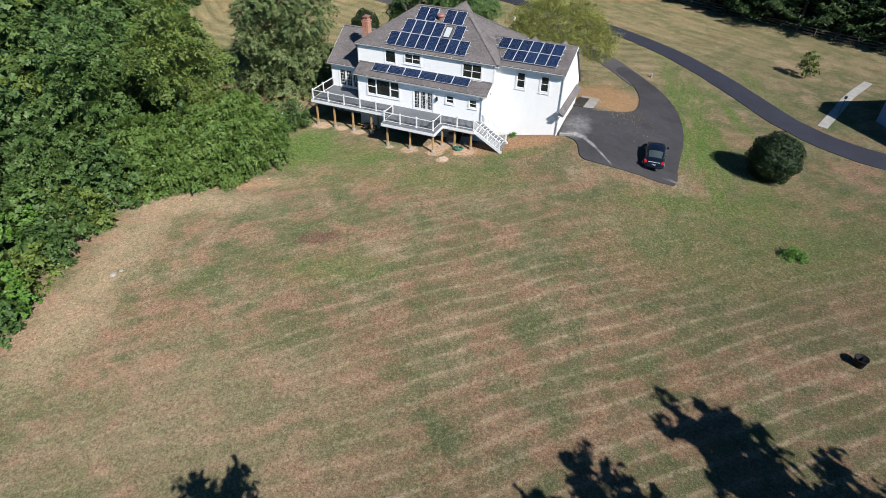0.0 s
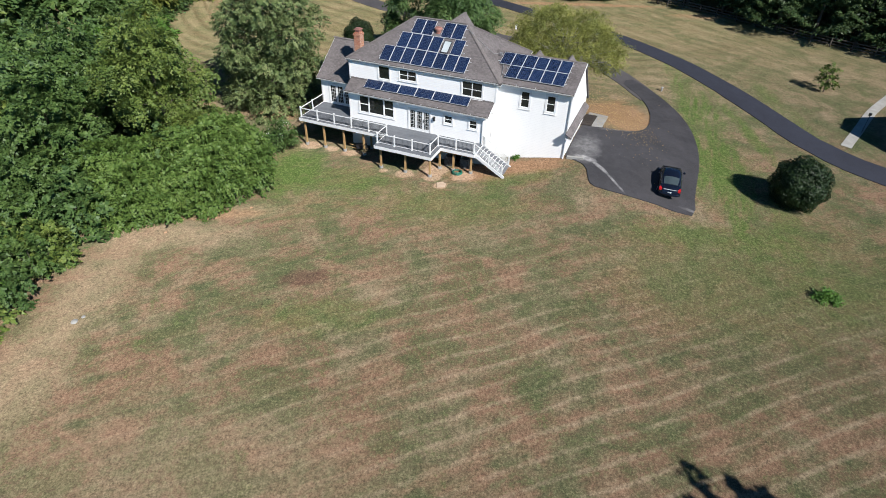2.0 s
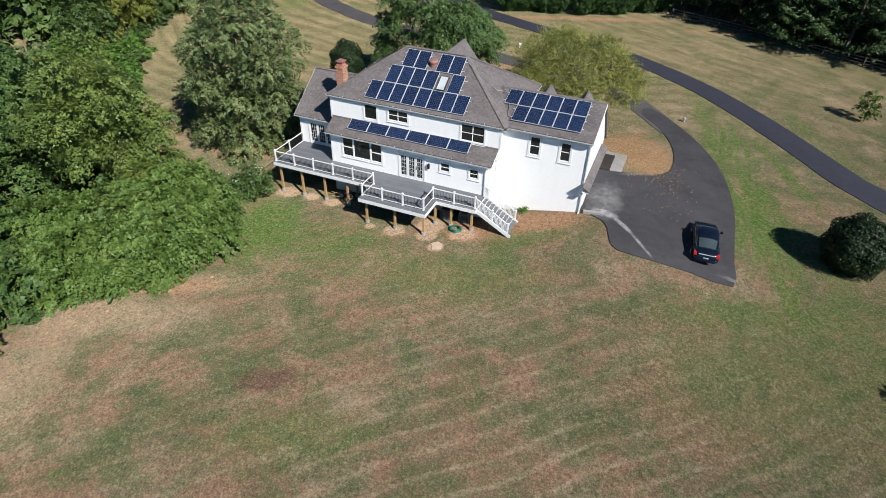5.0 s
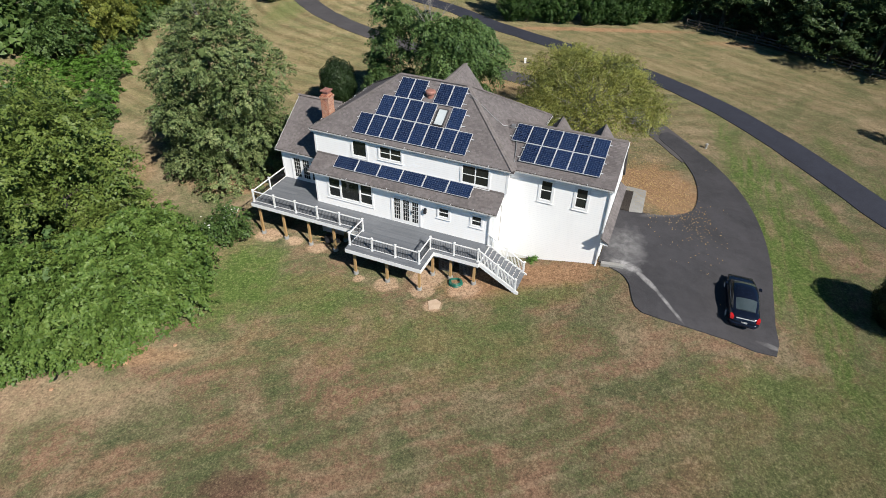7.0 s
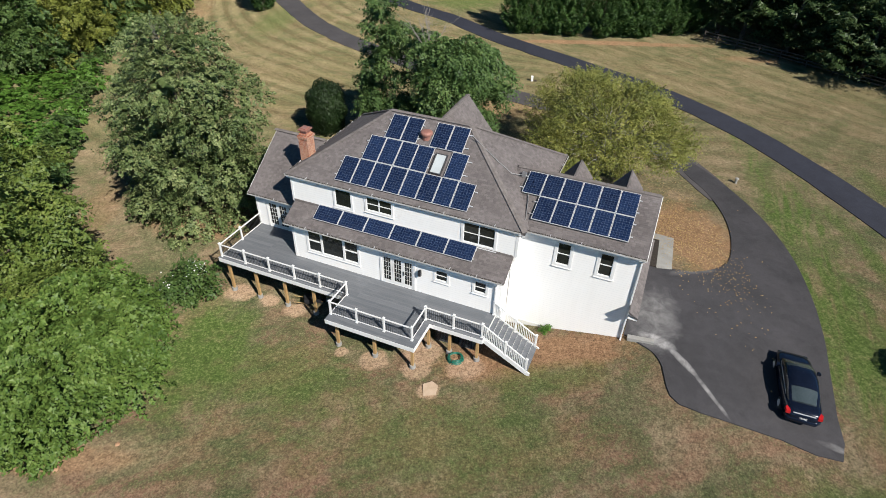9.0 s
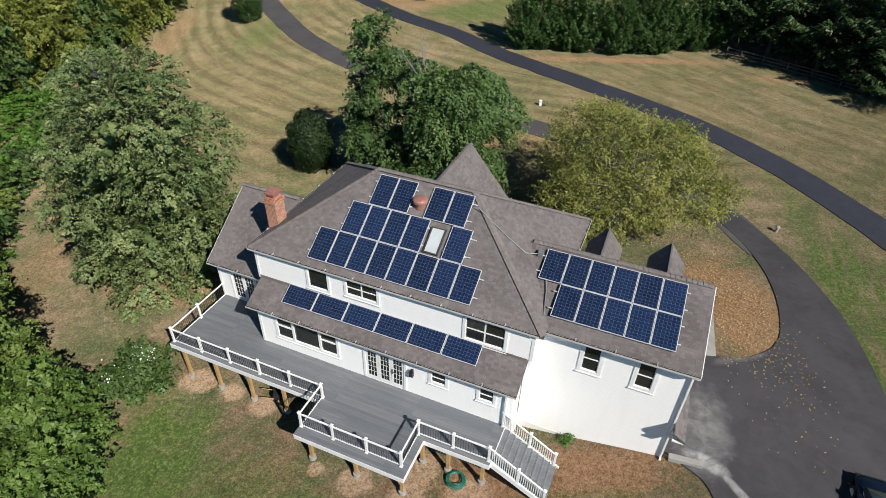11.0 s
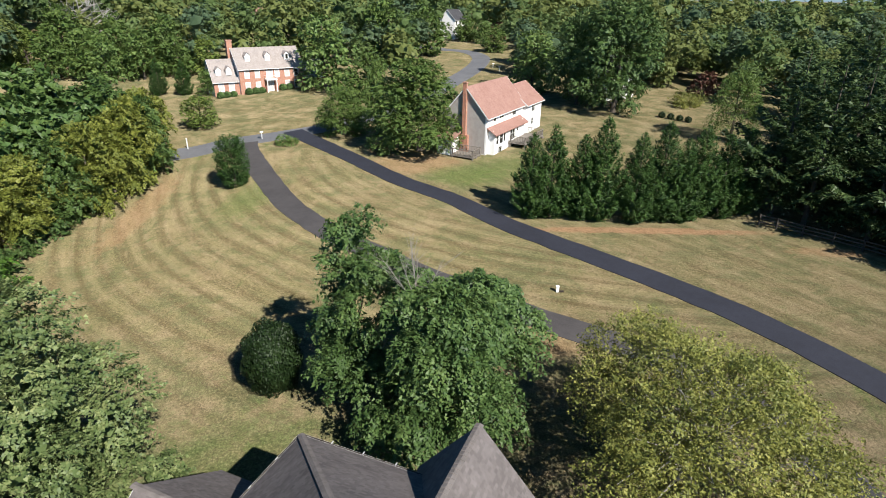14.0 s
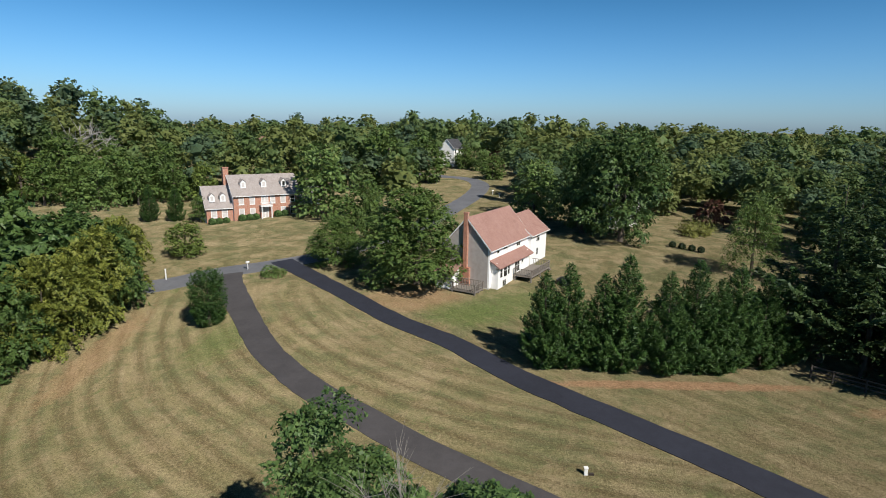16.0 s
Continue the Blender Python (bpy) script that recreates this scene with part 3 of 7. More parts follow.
# ---- mesh building ----
class Mesh:
    def __init__(self):
        self.verts, self.faces, self.weld = [], [], False

    def poly(self, *points):
        k = len(self.verts)
        self.verts += [tuple(p) for p in points]
        self.faces.append(tuple(range(k, k + len(points))))
        return self

    def box(self, x0, x1, y0, y1, z0, z1):
        k = len(self.verts)
        self.verts += [(x, y, z) for z in (z0, z1) for x, y in ((x0, y0), (x1, y0), (x1, y1), (x0, y1))]
        self.faces += [tuple(k + i for i in f) for f in ((3, 2, 1, 0), (4, 5, 6, 7), (0, 1, 5, 4), (1, 2, 6, 5), (2, 3, 7, 6), (3, 0, 4, 7))]
        return self

    def slab(self, points, down):
        """A plate with the given upper face, thickened by the vector down."""
        k, n = len(self.verts), len(points)
        self.verts += [tuple(p) for p in points] + [tuple(np.add(p, down)) for p in points]
        self.faces += [tuple(range(k, k + n)), tuple(range(k + 2 * n - 1, k + n - 1, -1))]
        self.faces += [(k + i, k + n + i, k + n + (i + 1) % n, k + (i + 1) % n) for i in range(n)]
        return self

    def tube(self, points, radii, sides=7):
        """A round bar through points."""
        k, n = len(self.verts), len(points)
        for i, (p, r) in enumerate(zip(points, radii)):
            p = Vector(p)
            d = (Vector(points[min(i + 1, n - 1)]) - Vector(points[max(i - 1, 0)])).normalized()
            a = d.orthogonal().normalized()
            b = d.cross(a)
            self.verts += [tuple(p + r * (math.cos(w) * a + math.sin(w) * b)) for w in (2 * math.pi * j / sides for j in range(sides))]
        for i in range(n - 1):
            self.faces += [(k + i * sides + j, k + i * sides + (j + 1) % sides, k + (i + 1) * sides + (j + 1) % sides, k + (i + 1) * sides + j) for j in range(sides)]
        self.faces += [tuple(k + j for j in reversed(range(sides))), tuple(k + (n - 1) * sides + j for j in range(sides))]
        return self

    def bar(self, a, b, wide, high):
        """A square bar from a to b, high measured upwards."""
        a, b = Vector(a), Vector(b)
        side = (b - a).cross(Vector((0, 0, 1)))
        side = (side.normalized() if side.length > 1e-6 else Vector((1, 0, 0))) * wide / 2
        up = side.cross(b - a).normalized() * high / 2
        k = len(self.verts)
        self.verts += [tuple(p + s * side + u * up) for p in (a, b) for s, u in ((-1, -1), (1, -1), (1, 1), (-1, 1))]
        self.faces += [tuple(k + i for i in f) for f in ((0, 1, 2, 3), (7, 6, 5, 4), (0, 4, 5, 1), (1, 5, 6, 2), (2, 6, 7, 3), (3, 7, 4, 0))]
        return self

    def data(self, name):
        me = bpy.data.meshes.new(name)
        me.from_pydata(self.verts, [], self.faces)
        me.update()
        bm = bmesh.new()
        bm.from_mesh(me)
        if self.weld:
            bmesh.ops.remove_doubles(bm, verts=bm.verts, dist=1e-4)
        bmesh.ops.recalc_face_normals(bm, faces=bm.faces)
        bm.to_mesh(me)
        bm.free()
        return me


def part(name, mesh, material, parent=None, label="", smooth=False):
    me = mesh.data(name) if isinstance(mesh, Mesh) else mesh
    if not me.materials:
        me.materials.append(material)
    if smooth:
        me.polygons.foreach_set("use_smooth", [True] * len(me.polygons))
    ob = new(name, me)
    if parent is not None:
        ob.parent = parent
    return tagged(ob, label)


def thing(name, m, label, category, group="", kind=""):
    ob = new(name)
    ob.matrix_basis = m
    ob.empty_display_size = 0.2
    return tagged(ob, label, category, group, kind)


def setting(name, mesh, material, label, category, smooth=False):
    return tagged(part(name, mesh, material, None, smooth=smooth), label, category, "", "structure")


# ---- ground ----
def steps(*spans):
    out = []
    for a, b, n in spans:
        out += list(np.linspace(a, b, n, endpoint=False))
    return np.array(out + [spans[-1][1]])


def build_ground():
    xs = steps((-2500, -300, 8), (-300, -80, 18), (-80, 80, 120), (80, 300, 18), (300, 2500, 8))
    ys = steps((-2000, -60, 8), (-60, 0, 16), (0, 160, 130), (160, 300, 40), (300, 700, 20), (700, 2500, 8))
    gx, gy = np.meshgrid(xs, ys)
    gz = land(gx, gy)
    nx, ny = len(xs), len(ys)
    me = bpy.data.meshes.new("ground")
    idx = np.arange(nx * ny).reshape(ny, nx)
    quads = np.stack([idx[:-1, :-1], idx[:-1, 1:], idx[1:, 1:], idx[1:, :-1]], -1).reshape(-1, 4)
    me.from_pydata(np.stack([gx, gy, gz], -1).reshape(-1, 3).tolist(), [], quads.tolist())
    return setting("ground", me, LAWN, "dry mown lawn with tan and olive patches", "lawn", True)


def smooth_line(points, step=1.5):
    """Catmull-Rom through points, at even steps."""
    p = np.array([points[0], *points, points[-1]], float)
    out = []
    for i in range(1, len(p) - 2):
        n = max(2, int(np.linalg.norm(p[i + 1] - p[i]) / step))
        for t in np.arange(n) / n:
            out.append(0.5 * (2 * p[i] + (p[i + 1] - p[i - 1]) * t + (2 * p[i - 1] - 5 * p[i] + 4 * p[i + 1] - p[i + 2]) * t**2 + (3 * p[i] - p[i - 1] - 3 * p[i + 1] + p[i + 2]) * t**3))
    return np.array(out + [p[-2]])


def ribbon(name, points, width, material, label, category, lift=0.05, edge=0.12):
    """A paved strip that lies on the land, with slightly uneven edges and a thickness."""
    line = smooth_line(points)
    d = np.gradient(line, axis=0)
    d /= np.linalg.norm(d, axis=1)[:, None]
    side = np.stack([-d[:, 1], d[:, 0]], -1)
    widths = np.interp(np.linspace(0, 1, len(line)), np.linspace(0, 1, len(width)), width) / 2
    rng = np.random.default_rng(len(points))
    m = Mesh()
    cols = np.linspace(-1, 1, 5)
    rows = []
    for i, (p, s, w) in enumerate(zip(line, side, widths)):
        ring = []
        for c in cols:
            q = p + s * (w * c + (rng.normal(0, edge * 0.35) if abs(c) == 1 else 0))
            ring.append((q[0], q[1], land_z(*q) + lift))
        rows.append([(ring[0][0], ring[0][1], ring[0][2] - 0.15), *ring, (ring[-1][0], ring[-1][1], ring[-1][2] - 0.15)])
    n = len(rows[0])
    m.verts = [v for row in rows for v in row]
    m.faces = [(i * n + j, i * n + j + 1, (i + 1) * n + j + 1, (i + 1) * n + j) for i in range(len(rows) - 1) for j in range(n - 1)]
    return setting(name, m, material, label, category)


def sheet(name, outline, material, label, category, lift=0.06, round_it=True, step=1.0):
    """A flat paved area with the given outline, laid over the land."""
    pts = smooth_line(list(outline) + [outline[0]], step)[:-1] if round_it else np.array(outline, float)
    bm = bmesh.new()
    vs = [bm.verts.new((x, y, 0)) for x, y in pts]
    bm.faces.new(vs)
    bmesh.ops.triangulate(bm, faces=bm.faces)
    for _ in range(3):
        long_edges = [e for e in bm.edges if e.calc_length() > 1.6]
        if long_edges:
            bmesh.ops.subdivide_edges(bm, edges=long_edges, cuts=1)
            bmesh.ops.triangulate(bm, faces=bm.faces)
    for v in bm.verts:
        v.co.z = land_z(v.co.x, v.co.y) + lift
    rim = [e for e in bm.edges if e.is_boundary]
    made = bmesh.ops.extrude_edge_only(bm, edges=rim)["geom"]
    for v in made:
        if isinstance(v, bmesh.types.BMVert):
            v.co.z -= 0.16
    bmesh.ops.recalc_face_normals(bm, faces=bm.faces)
    me = bpy.data.meshes.new(name)
    bm.to_mesh(me)
    bm.free()
    return setting(name, me, material, label, category)


build_ground()
COURT_EDGE = [(10.9, 49.2), (11.5, 48.5), (12.1, 47.8), (12.35, 46.9), (12.25, 45.7), (12.6, 44.7), (14.7, 43.85), (17.3, 43.1), (20.1, 42.3), (21.2, 44.8), (22.5, 47.8), (23.9, 51.0), (25.2, 55.0), (26.0, 59.5), (25.9, 64.0), (24.9, 68.6), (23.3, 72.3), (22.0, 71.0), (22.8, 67.6), (22.9, 64.0), (22.1, 60.6), (20.5, 57.5), (18.6, 55.9), (16.7, 55.0), (14.8, 55.1), (13.8, 55.6), (12.4, 52.6)]
sheet("driveway_court", COURT_EDGE, COURT, "weathered dark asphalt parking court beside the garage", "driveway", 0.07, True)
ribbon("driveway_long", [(24.0, 66.5), (22.6, 72.0), (20.0, 77.6), (15.9, 81.8), (10.2, 85.3), (4.6, 89.4), (-0.6, 93.5), (-5.8, 98.4), (-11.2, 103.6), (-17.7, 112.4), (-24.6, 125.5), (-30.4, 136.8), (-32.0, 141.5)], (2.9, 2.9, 3.0, 3.1, 4.2), DRIVE_OLD, "faded grey-brown asphalt drive curving over the lawn", "driveway", 0.045)
ribbon("driveway_neighbour", [(75.0, 38.0), (60.0, 42.5), (48.0, 47.0), (40.8, 51.5), (37.4, 57.5), (36.0, 63.0), (34.7, 68.2), (33.0, 73.6), (30.6, 79.2), (26.4, 86.0), (21.2, 92.0), (15.4, 97.8), (8.1, 105.2), (2.2, 113.0), (-5.1, 120.5), (-13.6, 132.0), (-23.3, 144.5), (-25.5, 147.5)], (6.5, 6.0, 4.0, 3.5, 3.3, 3.2, 3.1, 3.0, 3.0, 3.1, 3.6), DRIVE_NEW, "fresh dark blue-black asphalt drive across the fields", "driveway", 0.06)
ribbon("road", [(-110.0, 122.0), (-65.0, 132.0), (-42.0, 137.2), (-34.5, 141.8), (-26.0, 145.5), (-17.0, 152.0), (-6.0, 168.0), (3.0, 192.0), (10.0, 215.0), (13.0, 236.0), (9.0, 251.0), (-2.0, 260.0), (-20.0, 285.0), (-30.0, 320.0)], (5.6,), ROAD, "pale grey two-lane country road", "road", 0.035)


# ---- the white house: local x along its garden front, y towards the street, z up ----
HOUSE_AT = pose(10.8, 48.97, 0, 0, 0, -23)
house = thing("house", HOUSE_AT, "large white-sided two-storey house with brown shingle hip roof", "house")


def pierced(a0, a1, z0, z1, depth0, depth1, holes, along="x"):
    """A wall from a0 to a1 and z0 to z1 with real openings (a, b, low, high)."""
    m = Mesh()
    As = sorted({a0, a1, *(h[0] for h in holes), *(h[1] for h in holes)})
    Zs = sorted({z0, z1, *(h[2] for h in holes), *(h[3] for h in holes)})
    for p, q in zip(As, As[1:]):
        for lo, hi in zip(Zs, Zs[1:]):
            if any(h[0] <= p and q <= h[1] and h[2] <= lo and hi <= h[3] for h in holes):
                continue
            if along == "x":
                m.box(p, q, depth0, depth1, lo, hi)
            else:
                m.box(depth0, depth1, p, q, lo, hi)
    m.weld = True
    return m


def window(parent, u0, u1, z0, z1, v, sashes=1, trim=0.12, muntins=0, label="white-framed double-hung window", along="x", out=-1, rail=True):
    """A window in a wall whose outer face is at v: casing, sash bars, sill and panes."""

    def put(m, a0, a1, d0, d1, lo, hi):
        d0, d1 = sorted((v + out * d0, v + out * d1))
        return m.box(a0, a1, d0, d1, lo, hi) if along == "x" else m.box(d0, d1, a0, a1, lo, hi)

    frame_mesh = Mesh()
    put(frame_mesh, u0 - trim, u0, -0.06, 0.035, z0 - trim, z1 + trim)
    put(frame_mesh, u1, u1 + trim, -0.06, 0.035, z0 - trim, z1 + trim)
    put(frame_mesh, u0, u1, -0.06, 0.035, z1, z1 + trim)
    put(frame_mesh, u0, u1, -0.06, 0.035, z0 - trim, z0)
    win = part("window", frame_mesh, TRIM, parent, label)
    part("sill", put(Mesh(), u0 - trim - 0.03, u1 + trim + 0.03, 0.0, 0.07, z0 - trim - 0.045, z0 - trim - 0.004), TRIM, win)
    width = (u1 - u0) / sashes
    for k in range(sashes):
        a, b = u0 + k * width, u0 + (k + 1) * width
        bars = Mesh()
        put(bars, a, a + 0.034, -0.05, 0.0, z0, z1)
        put(bars, b - 0.034, b, -0.05, 0.0, z0, z1)
        put(bars, a + 0.034, b - 0.034, -0.05, 0.0, z0, z0 + 0.045)
        put(bars, a + 0.034, b - 0.034, -0.05, 0.0, z1 - 0.045, z1)
        if rail:
            mid = (z0 + z1) / 2
            put(bars, a + 0.034, b - 0.034, -0.05, 0.006, mid - 0.022, mid + 0.022)
        for j in range(muntins):
            zz = z0 + (z1 - z0) * (j + 1) / (muntins + 1)
            put(bars, a + 0.034, b - 0.034, -0.045, -0.012, zz - 0.009, zz + 0.009)
        if muntins:
            for f in (1 / 3, 2 / 3):
                put(bars, a + (b - a) * f - 0.008, a + (b - a) * f + 0.008, -0.046, -0.011, z0 + 0.045, z1 - 0.045)
        part("sash", bars, TRIM, win)
        part("pane", put(Mesh(), a + 0.03, b - 0.03, -0.035, -0.025, z0 + 0.03, z1 - 0.03), GLASS, win, "dark reflecting glass pane")
    return win


COURSE, TAB = 0.14, 0.2


def shingle_courses(roof, points, loose_rows=0):
    """Rows of overlapping shingle tabs laid over a roof plate; the lowest rows as single pieces."""
    pts = [Vector(p) for p in points]
    n = (pts[1] - pts[0]).cross(pts[2] - pts[0]).normalized()
    if n.z < 0:
        n = -n
    up = (Vector((0, 0, 1)) - n * n.z).normalized()
    along = up.cross(n)
    origin = min(pts, key=lambda p: p.dot(up))
    flat = [((p - origin).dot(along), (p - origin).dot(up)) for p in pts]
    top = max(s for _, s in flat)

    def span(s):
        hits = []
        for (x0, s0), (x1, s1) in zip(flat, flat[1:] + flat[:1]):
            if (s0 - s) * (s1 - s) <= 0 and abs(s1 - s0) > 1e-6:
                hits.append(x0 + (x1 - x0) * (s - s0) / (s1 - s0))
        return (min(hits), max(hits)) if len(hits) > 1 else None

    rng = random.Random(int(1000 * (pts[0].x + 3 * pts[1].y)) % 9973)
    m, single = Mesh(), None

    def at(x, s, lift):
        return origin + along * x + up * s + n * lift

    for row in range(int(top / COURSE)):
        s0, s1 = row * COURSE, (row + 1) * COURSE
        low, high = span(s0 + 0.002), span(s1 - 0.002)
        if low is None or high is None:
            continue
        x = min(low[0], high[0]) - TAB * rng.random()
        end = max(low[1], high[1])
        while x < end:
            w = TAB if row < loose_rows else TAB * rng.uniform(0.7, 1.25)
            a0, b0 = max(x, low[0]), min(x + w - 0.006, low[1])
            a1, b1 = max(x, high[0]), min(x + w - 0.006, high[1])
            whole = a0 == x and a1 == x and b0 == b1 == x + w - 0.006
            if row < loose_rows and whole:
                if single is None:
                    single = Mesh().poly((0, 0, 0.011), (w - 0.006, 0, 0.011), (w - 0.006, COURSE, 0.003), (0, COURSE, 0.003)).poly((0, 0, -0.002), (w - 0.006, 0, -0.002), (w - 0.006, 0, 0.011), (0, 0, 0.011)).data("shingle")
                ob = part("shingle", single, SHINGLE_TAB, roof)
                o = at(x, s0, 0.0)
                ob.matrix_local = Matrix(((along.x, up.x, n.x, o.x), (along.y, up.y, n.y, o.y), (along.z, up.z, n.z, o.z), (0, 0, 0, 1)))
            elif b0 > a0 and b1 > a1:
                t = 0.011 + rng.uniform(-0.002, 0.003)
                k = len(m.verts)
                m.verts += [tuple(p) for p in (at(a0, s0, t), at(b0, s0, t), at(b1, s1, 0.003), at(a1, s1, 0.003), at(a0, s0, -0.002), at(b0, s0, -0.002))]
                m.faces += [(k, k + 1, k + 2, k + 3), (k + 4, k + 5, k + 1, k)]
            x += w
    if m.verts:
        tagged(part("shingles", m, SHINGLE_TAB, roof), "", "", "", "stuff")


def roof_plate(parent, points, name="roof", material=SHINGLE, thick=0.16, label="", loose_rows=0):
    roof = part(name, Mesh().slab(points, (0, 0, -thick)), material, parent, label)
    shingle_courses(roof, points, loose_rows)
    return roof


def cap_line(parent, a, b, material=None):
    """Overlapping ridge shingles along a ridge or hip."""
    a, b = Vector(a), Vector(b)
    m = Mesh()
    count = int((b - a).length / 0.22)
    d = (b - a) / count
    side = d.cross(Vector((0, 0, 1))).normalized() * 0.16
    drop = Vector((0, 0, -0.05))
    rows = []
    for i in range(count):
        for p in (a + i * d + Vector((0, 0, 0.035)), a + (i + 0.96) * d + Vector((0, 0, 0.012))):
            rows.append((p + side + drop, p, p - side + drop))
    m.verts = [tuple(v) for row in rows for v in row]
    m.faces = [(3 * i + j, 3 * i + j + 1, 3 * i + j + 4, 3 * i + j + 3) for i in range(len(rows) - 1) for j in (0, 1)]
    return part("ridge_cap", m, RIDGE_TILE, parent, "lighter overlapping ridge shingles")


def gutter(parent, a, b):
    a, b = Vector(a), Vector(b)
    m = Mesh().bar(a, b, 0.09, 0.085)
    n = int((b - a).length / 1.4)
    g = part("gutter", m, GUTTER, parent, "greyed white rain gutter")
    part("gutter_litter", Mesh().bar(a + Vector((0, 0, 0.043)), b + Vector((0, 0, 0.043)), 0.062, 0.008), MULCH, g, "dark leaf litter in the gutter")
    for i in range(1, n):
        p = a + (b - a) * i / n
        part("gutter_strap", Mesh().box(p.x - 0.015, p.x + 0.015, p.y - 0.03, p.y + 0.12, p.z + 0.06, p.z + 0.1), ALLOY, g)
    return g


def downspout(parent, points):
    m = Mesh()
    for p, q in zip(points, points[1:]):
        m.bar(p, q, 0.075, 0.09)
    return part("downspout", m, TRIM, parent, "white downspout")


DECK_Z = 2.4
EAVE, RIDGE = 7.685, 10.75
# garden-front walls, with the openings cut through
upper_holes = [(-17.6, -16.55, 6.26, 7.4), (-15.5, -13.9, 6.5, 7.38), (-9.5, -7.7, 6.08, 7.36)]
lower_holes = [(-19.15, -15.7, 3.2, 4.75), (-14.2, -11.95, DECK_Z + 0.06, 4.5), (-10.65, -9.95, 3.72, 4.4), (-8.3, -7.64, 3.68, 4.4)]
wing_holes = [(-23.75, -21.3, DECK_Z + 0.06, 4.45)]
garage_holes = [(-4.4, -3.7, 5.7, 7.08), (-2.15, -1.47, 5.68, 7.06)]
part("wall", pierced(-20.6, -6.45, 5.0, EAVE, -0.7, -0.45, upper_holes), SIDING, house, "white lap siding, upper storey")
part("wall", pierced(-20.2, -6.75, 1.9, 5.2, -1.75, -1.5, lower_holes), SIDING, house, "white lap siding under the porch roof")
part("wall", pierced(-24.5, -20.6, 1.9, 4.9, 0.3, 0.55, wing_holes), SIDING, house)
part("wall", pierced(-6.9, -0.1, 0.2, 7.6, 0, 0.25, garage_holes), SIDING, house, "tall white siding wall of the garage")
# side and street walls
part("wall", Mesh().box(-20.6, -20.35, -0.45, 8.2, 1.9, EAVE), SIDING, house)
part("wall", Mesh().box(-20.35, -6.45, 7.95, 8.2, -0.6, EAVE), SIDING, house)
part("wall", Mesh().box(-6.7, -6.45, -0.45, 7.95, 1.9, EAVE), SIDING, house)
part("wall", Mesh().slab([(-20.2, -1.5, 1.9), (-20.2, 0.3, 1.9), (-20.2, 0.3, 5.6), (-20.2, -0.7, 5.6), (-20.2, -1.5, 5.2)], (0.25, 0, 0)), SIDING, house)
part("wall", Mesh().slab([(-6.75, -1.5, 0.3), (-6.75, 0.0, 0.3), (-6.75, 0.0, 5.6), (-6.75, -0.7, 5.6), (-6.75, -1.5, 5.2)], (-0.25, 0, 0)), SIDING, house)
part("wall", Mesh().slab([(-24.5, 0.55, 1.9), (-24.5, 7.4, 1.9), (-24.5, 7.4, 4.9), (-24.5, 3.85, 7.5), (-24.5, 0.55, 5.0)], (0.25, 0, 0)), SIDING, house, "gable wall of the side wing")
part("wall", Mesh().box(-24.25, -20.6, 7.15, 7.4, -0.6, 4.9), SIDING, house)
part("wall", Mesh().slab([(-0.1, 0.25, 0.6), (-0.1, 7.9, 0.6), (-0.1, 7.9, 4.6), (-0.1, 3.8, 8.75), (-0.1, 0.25, 7.6)], (-0.25, 0, 0)), SIDING, house, "gable wall of the garage")
part("wall", Mesh().box(-6.45, -0.25, 7.65, 7.9, 0.6, 4.6), SIDING, house)
# basement under the deck
basement_holes = [(-16.9, -15.1, -0.2, 1.75), (-9.9, -8.9, -0.1, 1.8)]
part("foundation", pierced(-20.2, -6.75, -0.9, 1.9, -1.7, -1.5, basement_holes), STUCCO, house, "pale parged basement wall")
part("foundation", Mesh().box(-24.4, -20.2, 0.4, 0.6, -0.9, 1.9), STUCCO, house)
part("foundation", Mesh().box(-24.4, -24.2, 0.6, 7.3, -0.9, 1.9), STUCCO, house)
part("foundation", Mesh().box(-20.2, -20.0, -1.5, 0.4, -0.9, 1.9), STUCCO, house)
part("foundation", Mesh().box(-6.95, -0.1, -0.02, 0.2, -0.3, 0.95), STUCCO, house, "low parged foundation of the garage")
for a, b in ((-16.9, -15.1), (-9.9, -8.9)):
    window(house, a, b, -0.15, 1.75, -1.7, 2 if b - a > 1.5 else 1, 0.1, 0, "glazed basement door under the deck", rail=False)
# windows and doors
window(house, -17.6, -16.55, 6.26, 7.4, -0.7, 1, 0.13, rail=False, label="tall dark upstairs window")
window(house, -15.5, -13.9, 6.5, 7.38, -0.7, 2, 0.13, label="pair of small upstairs windows")
window(house, -9.5, -7.7, 6.08, 7.36, -0.7, 2, 0.14, label="pair of upstairs windows with raised blinds")
big = window(house, -19.15, -15.7, 3.2, 4.75, -1.75, 1, 0.14, rail=False, label="wide picture window between two narrow sashes")
for a, b in ((-18.25, -18.13), (-16.7, -16.58)):
    part("mullion", Mesh().box(a, b, -1.8, -1.68, 3.2, 4.75), TRIM, big)
for a, b in ((-19.1, -18.25), (-16.58, -15.75)):
    part("meeting_rail", Mesh().box(a, b, -1.79, -1.69, 3.95, 4.01), TRIM, big)
window(house, -10.65, -9.95, 3.72, 4.4, -1.75, 1, 0.14, label="small kitchen window")
window(house, -8.3, -7.64, 3.68, 4.4, -1.75, 1, 0.14, label="small pantry window")
window(house, -4.4, -3.7, 5.7, 7.08, 0.0, 1, 0.16)
window(house, -2.15, -1.47, 5.68, 7.06, 0.0, 1, 0.16)


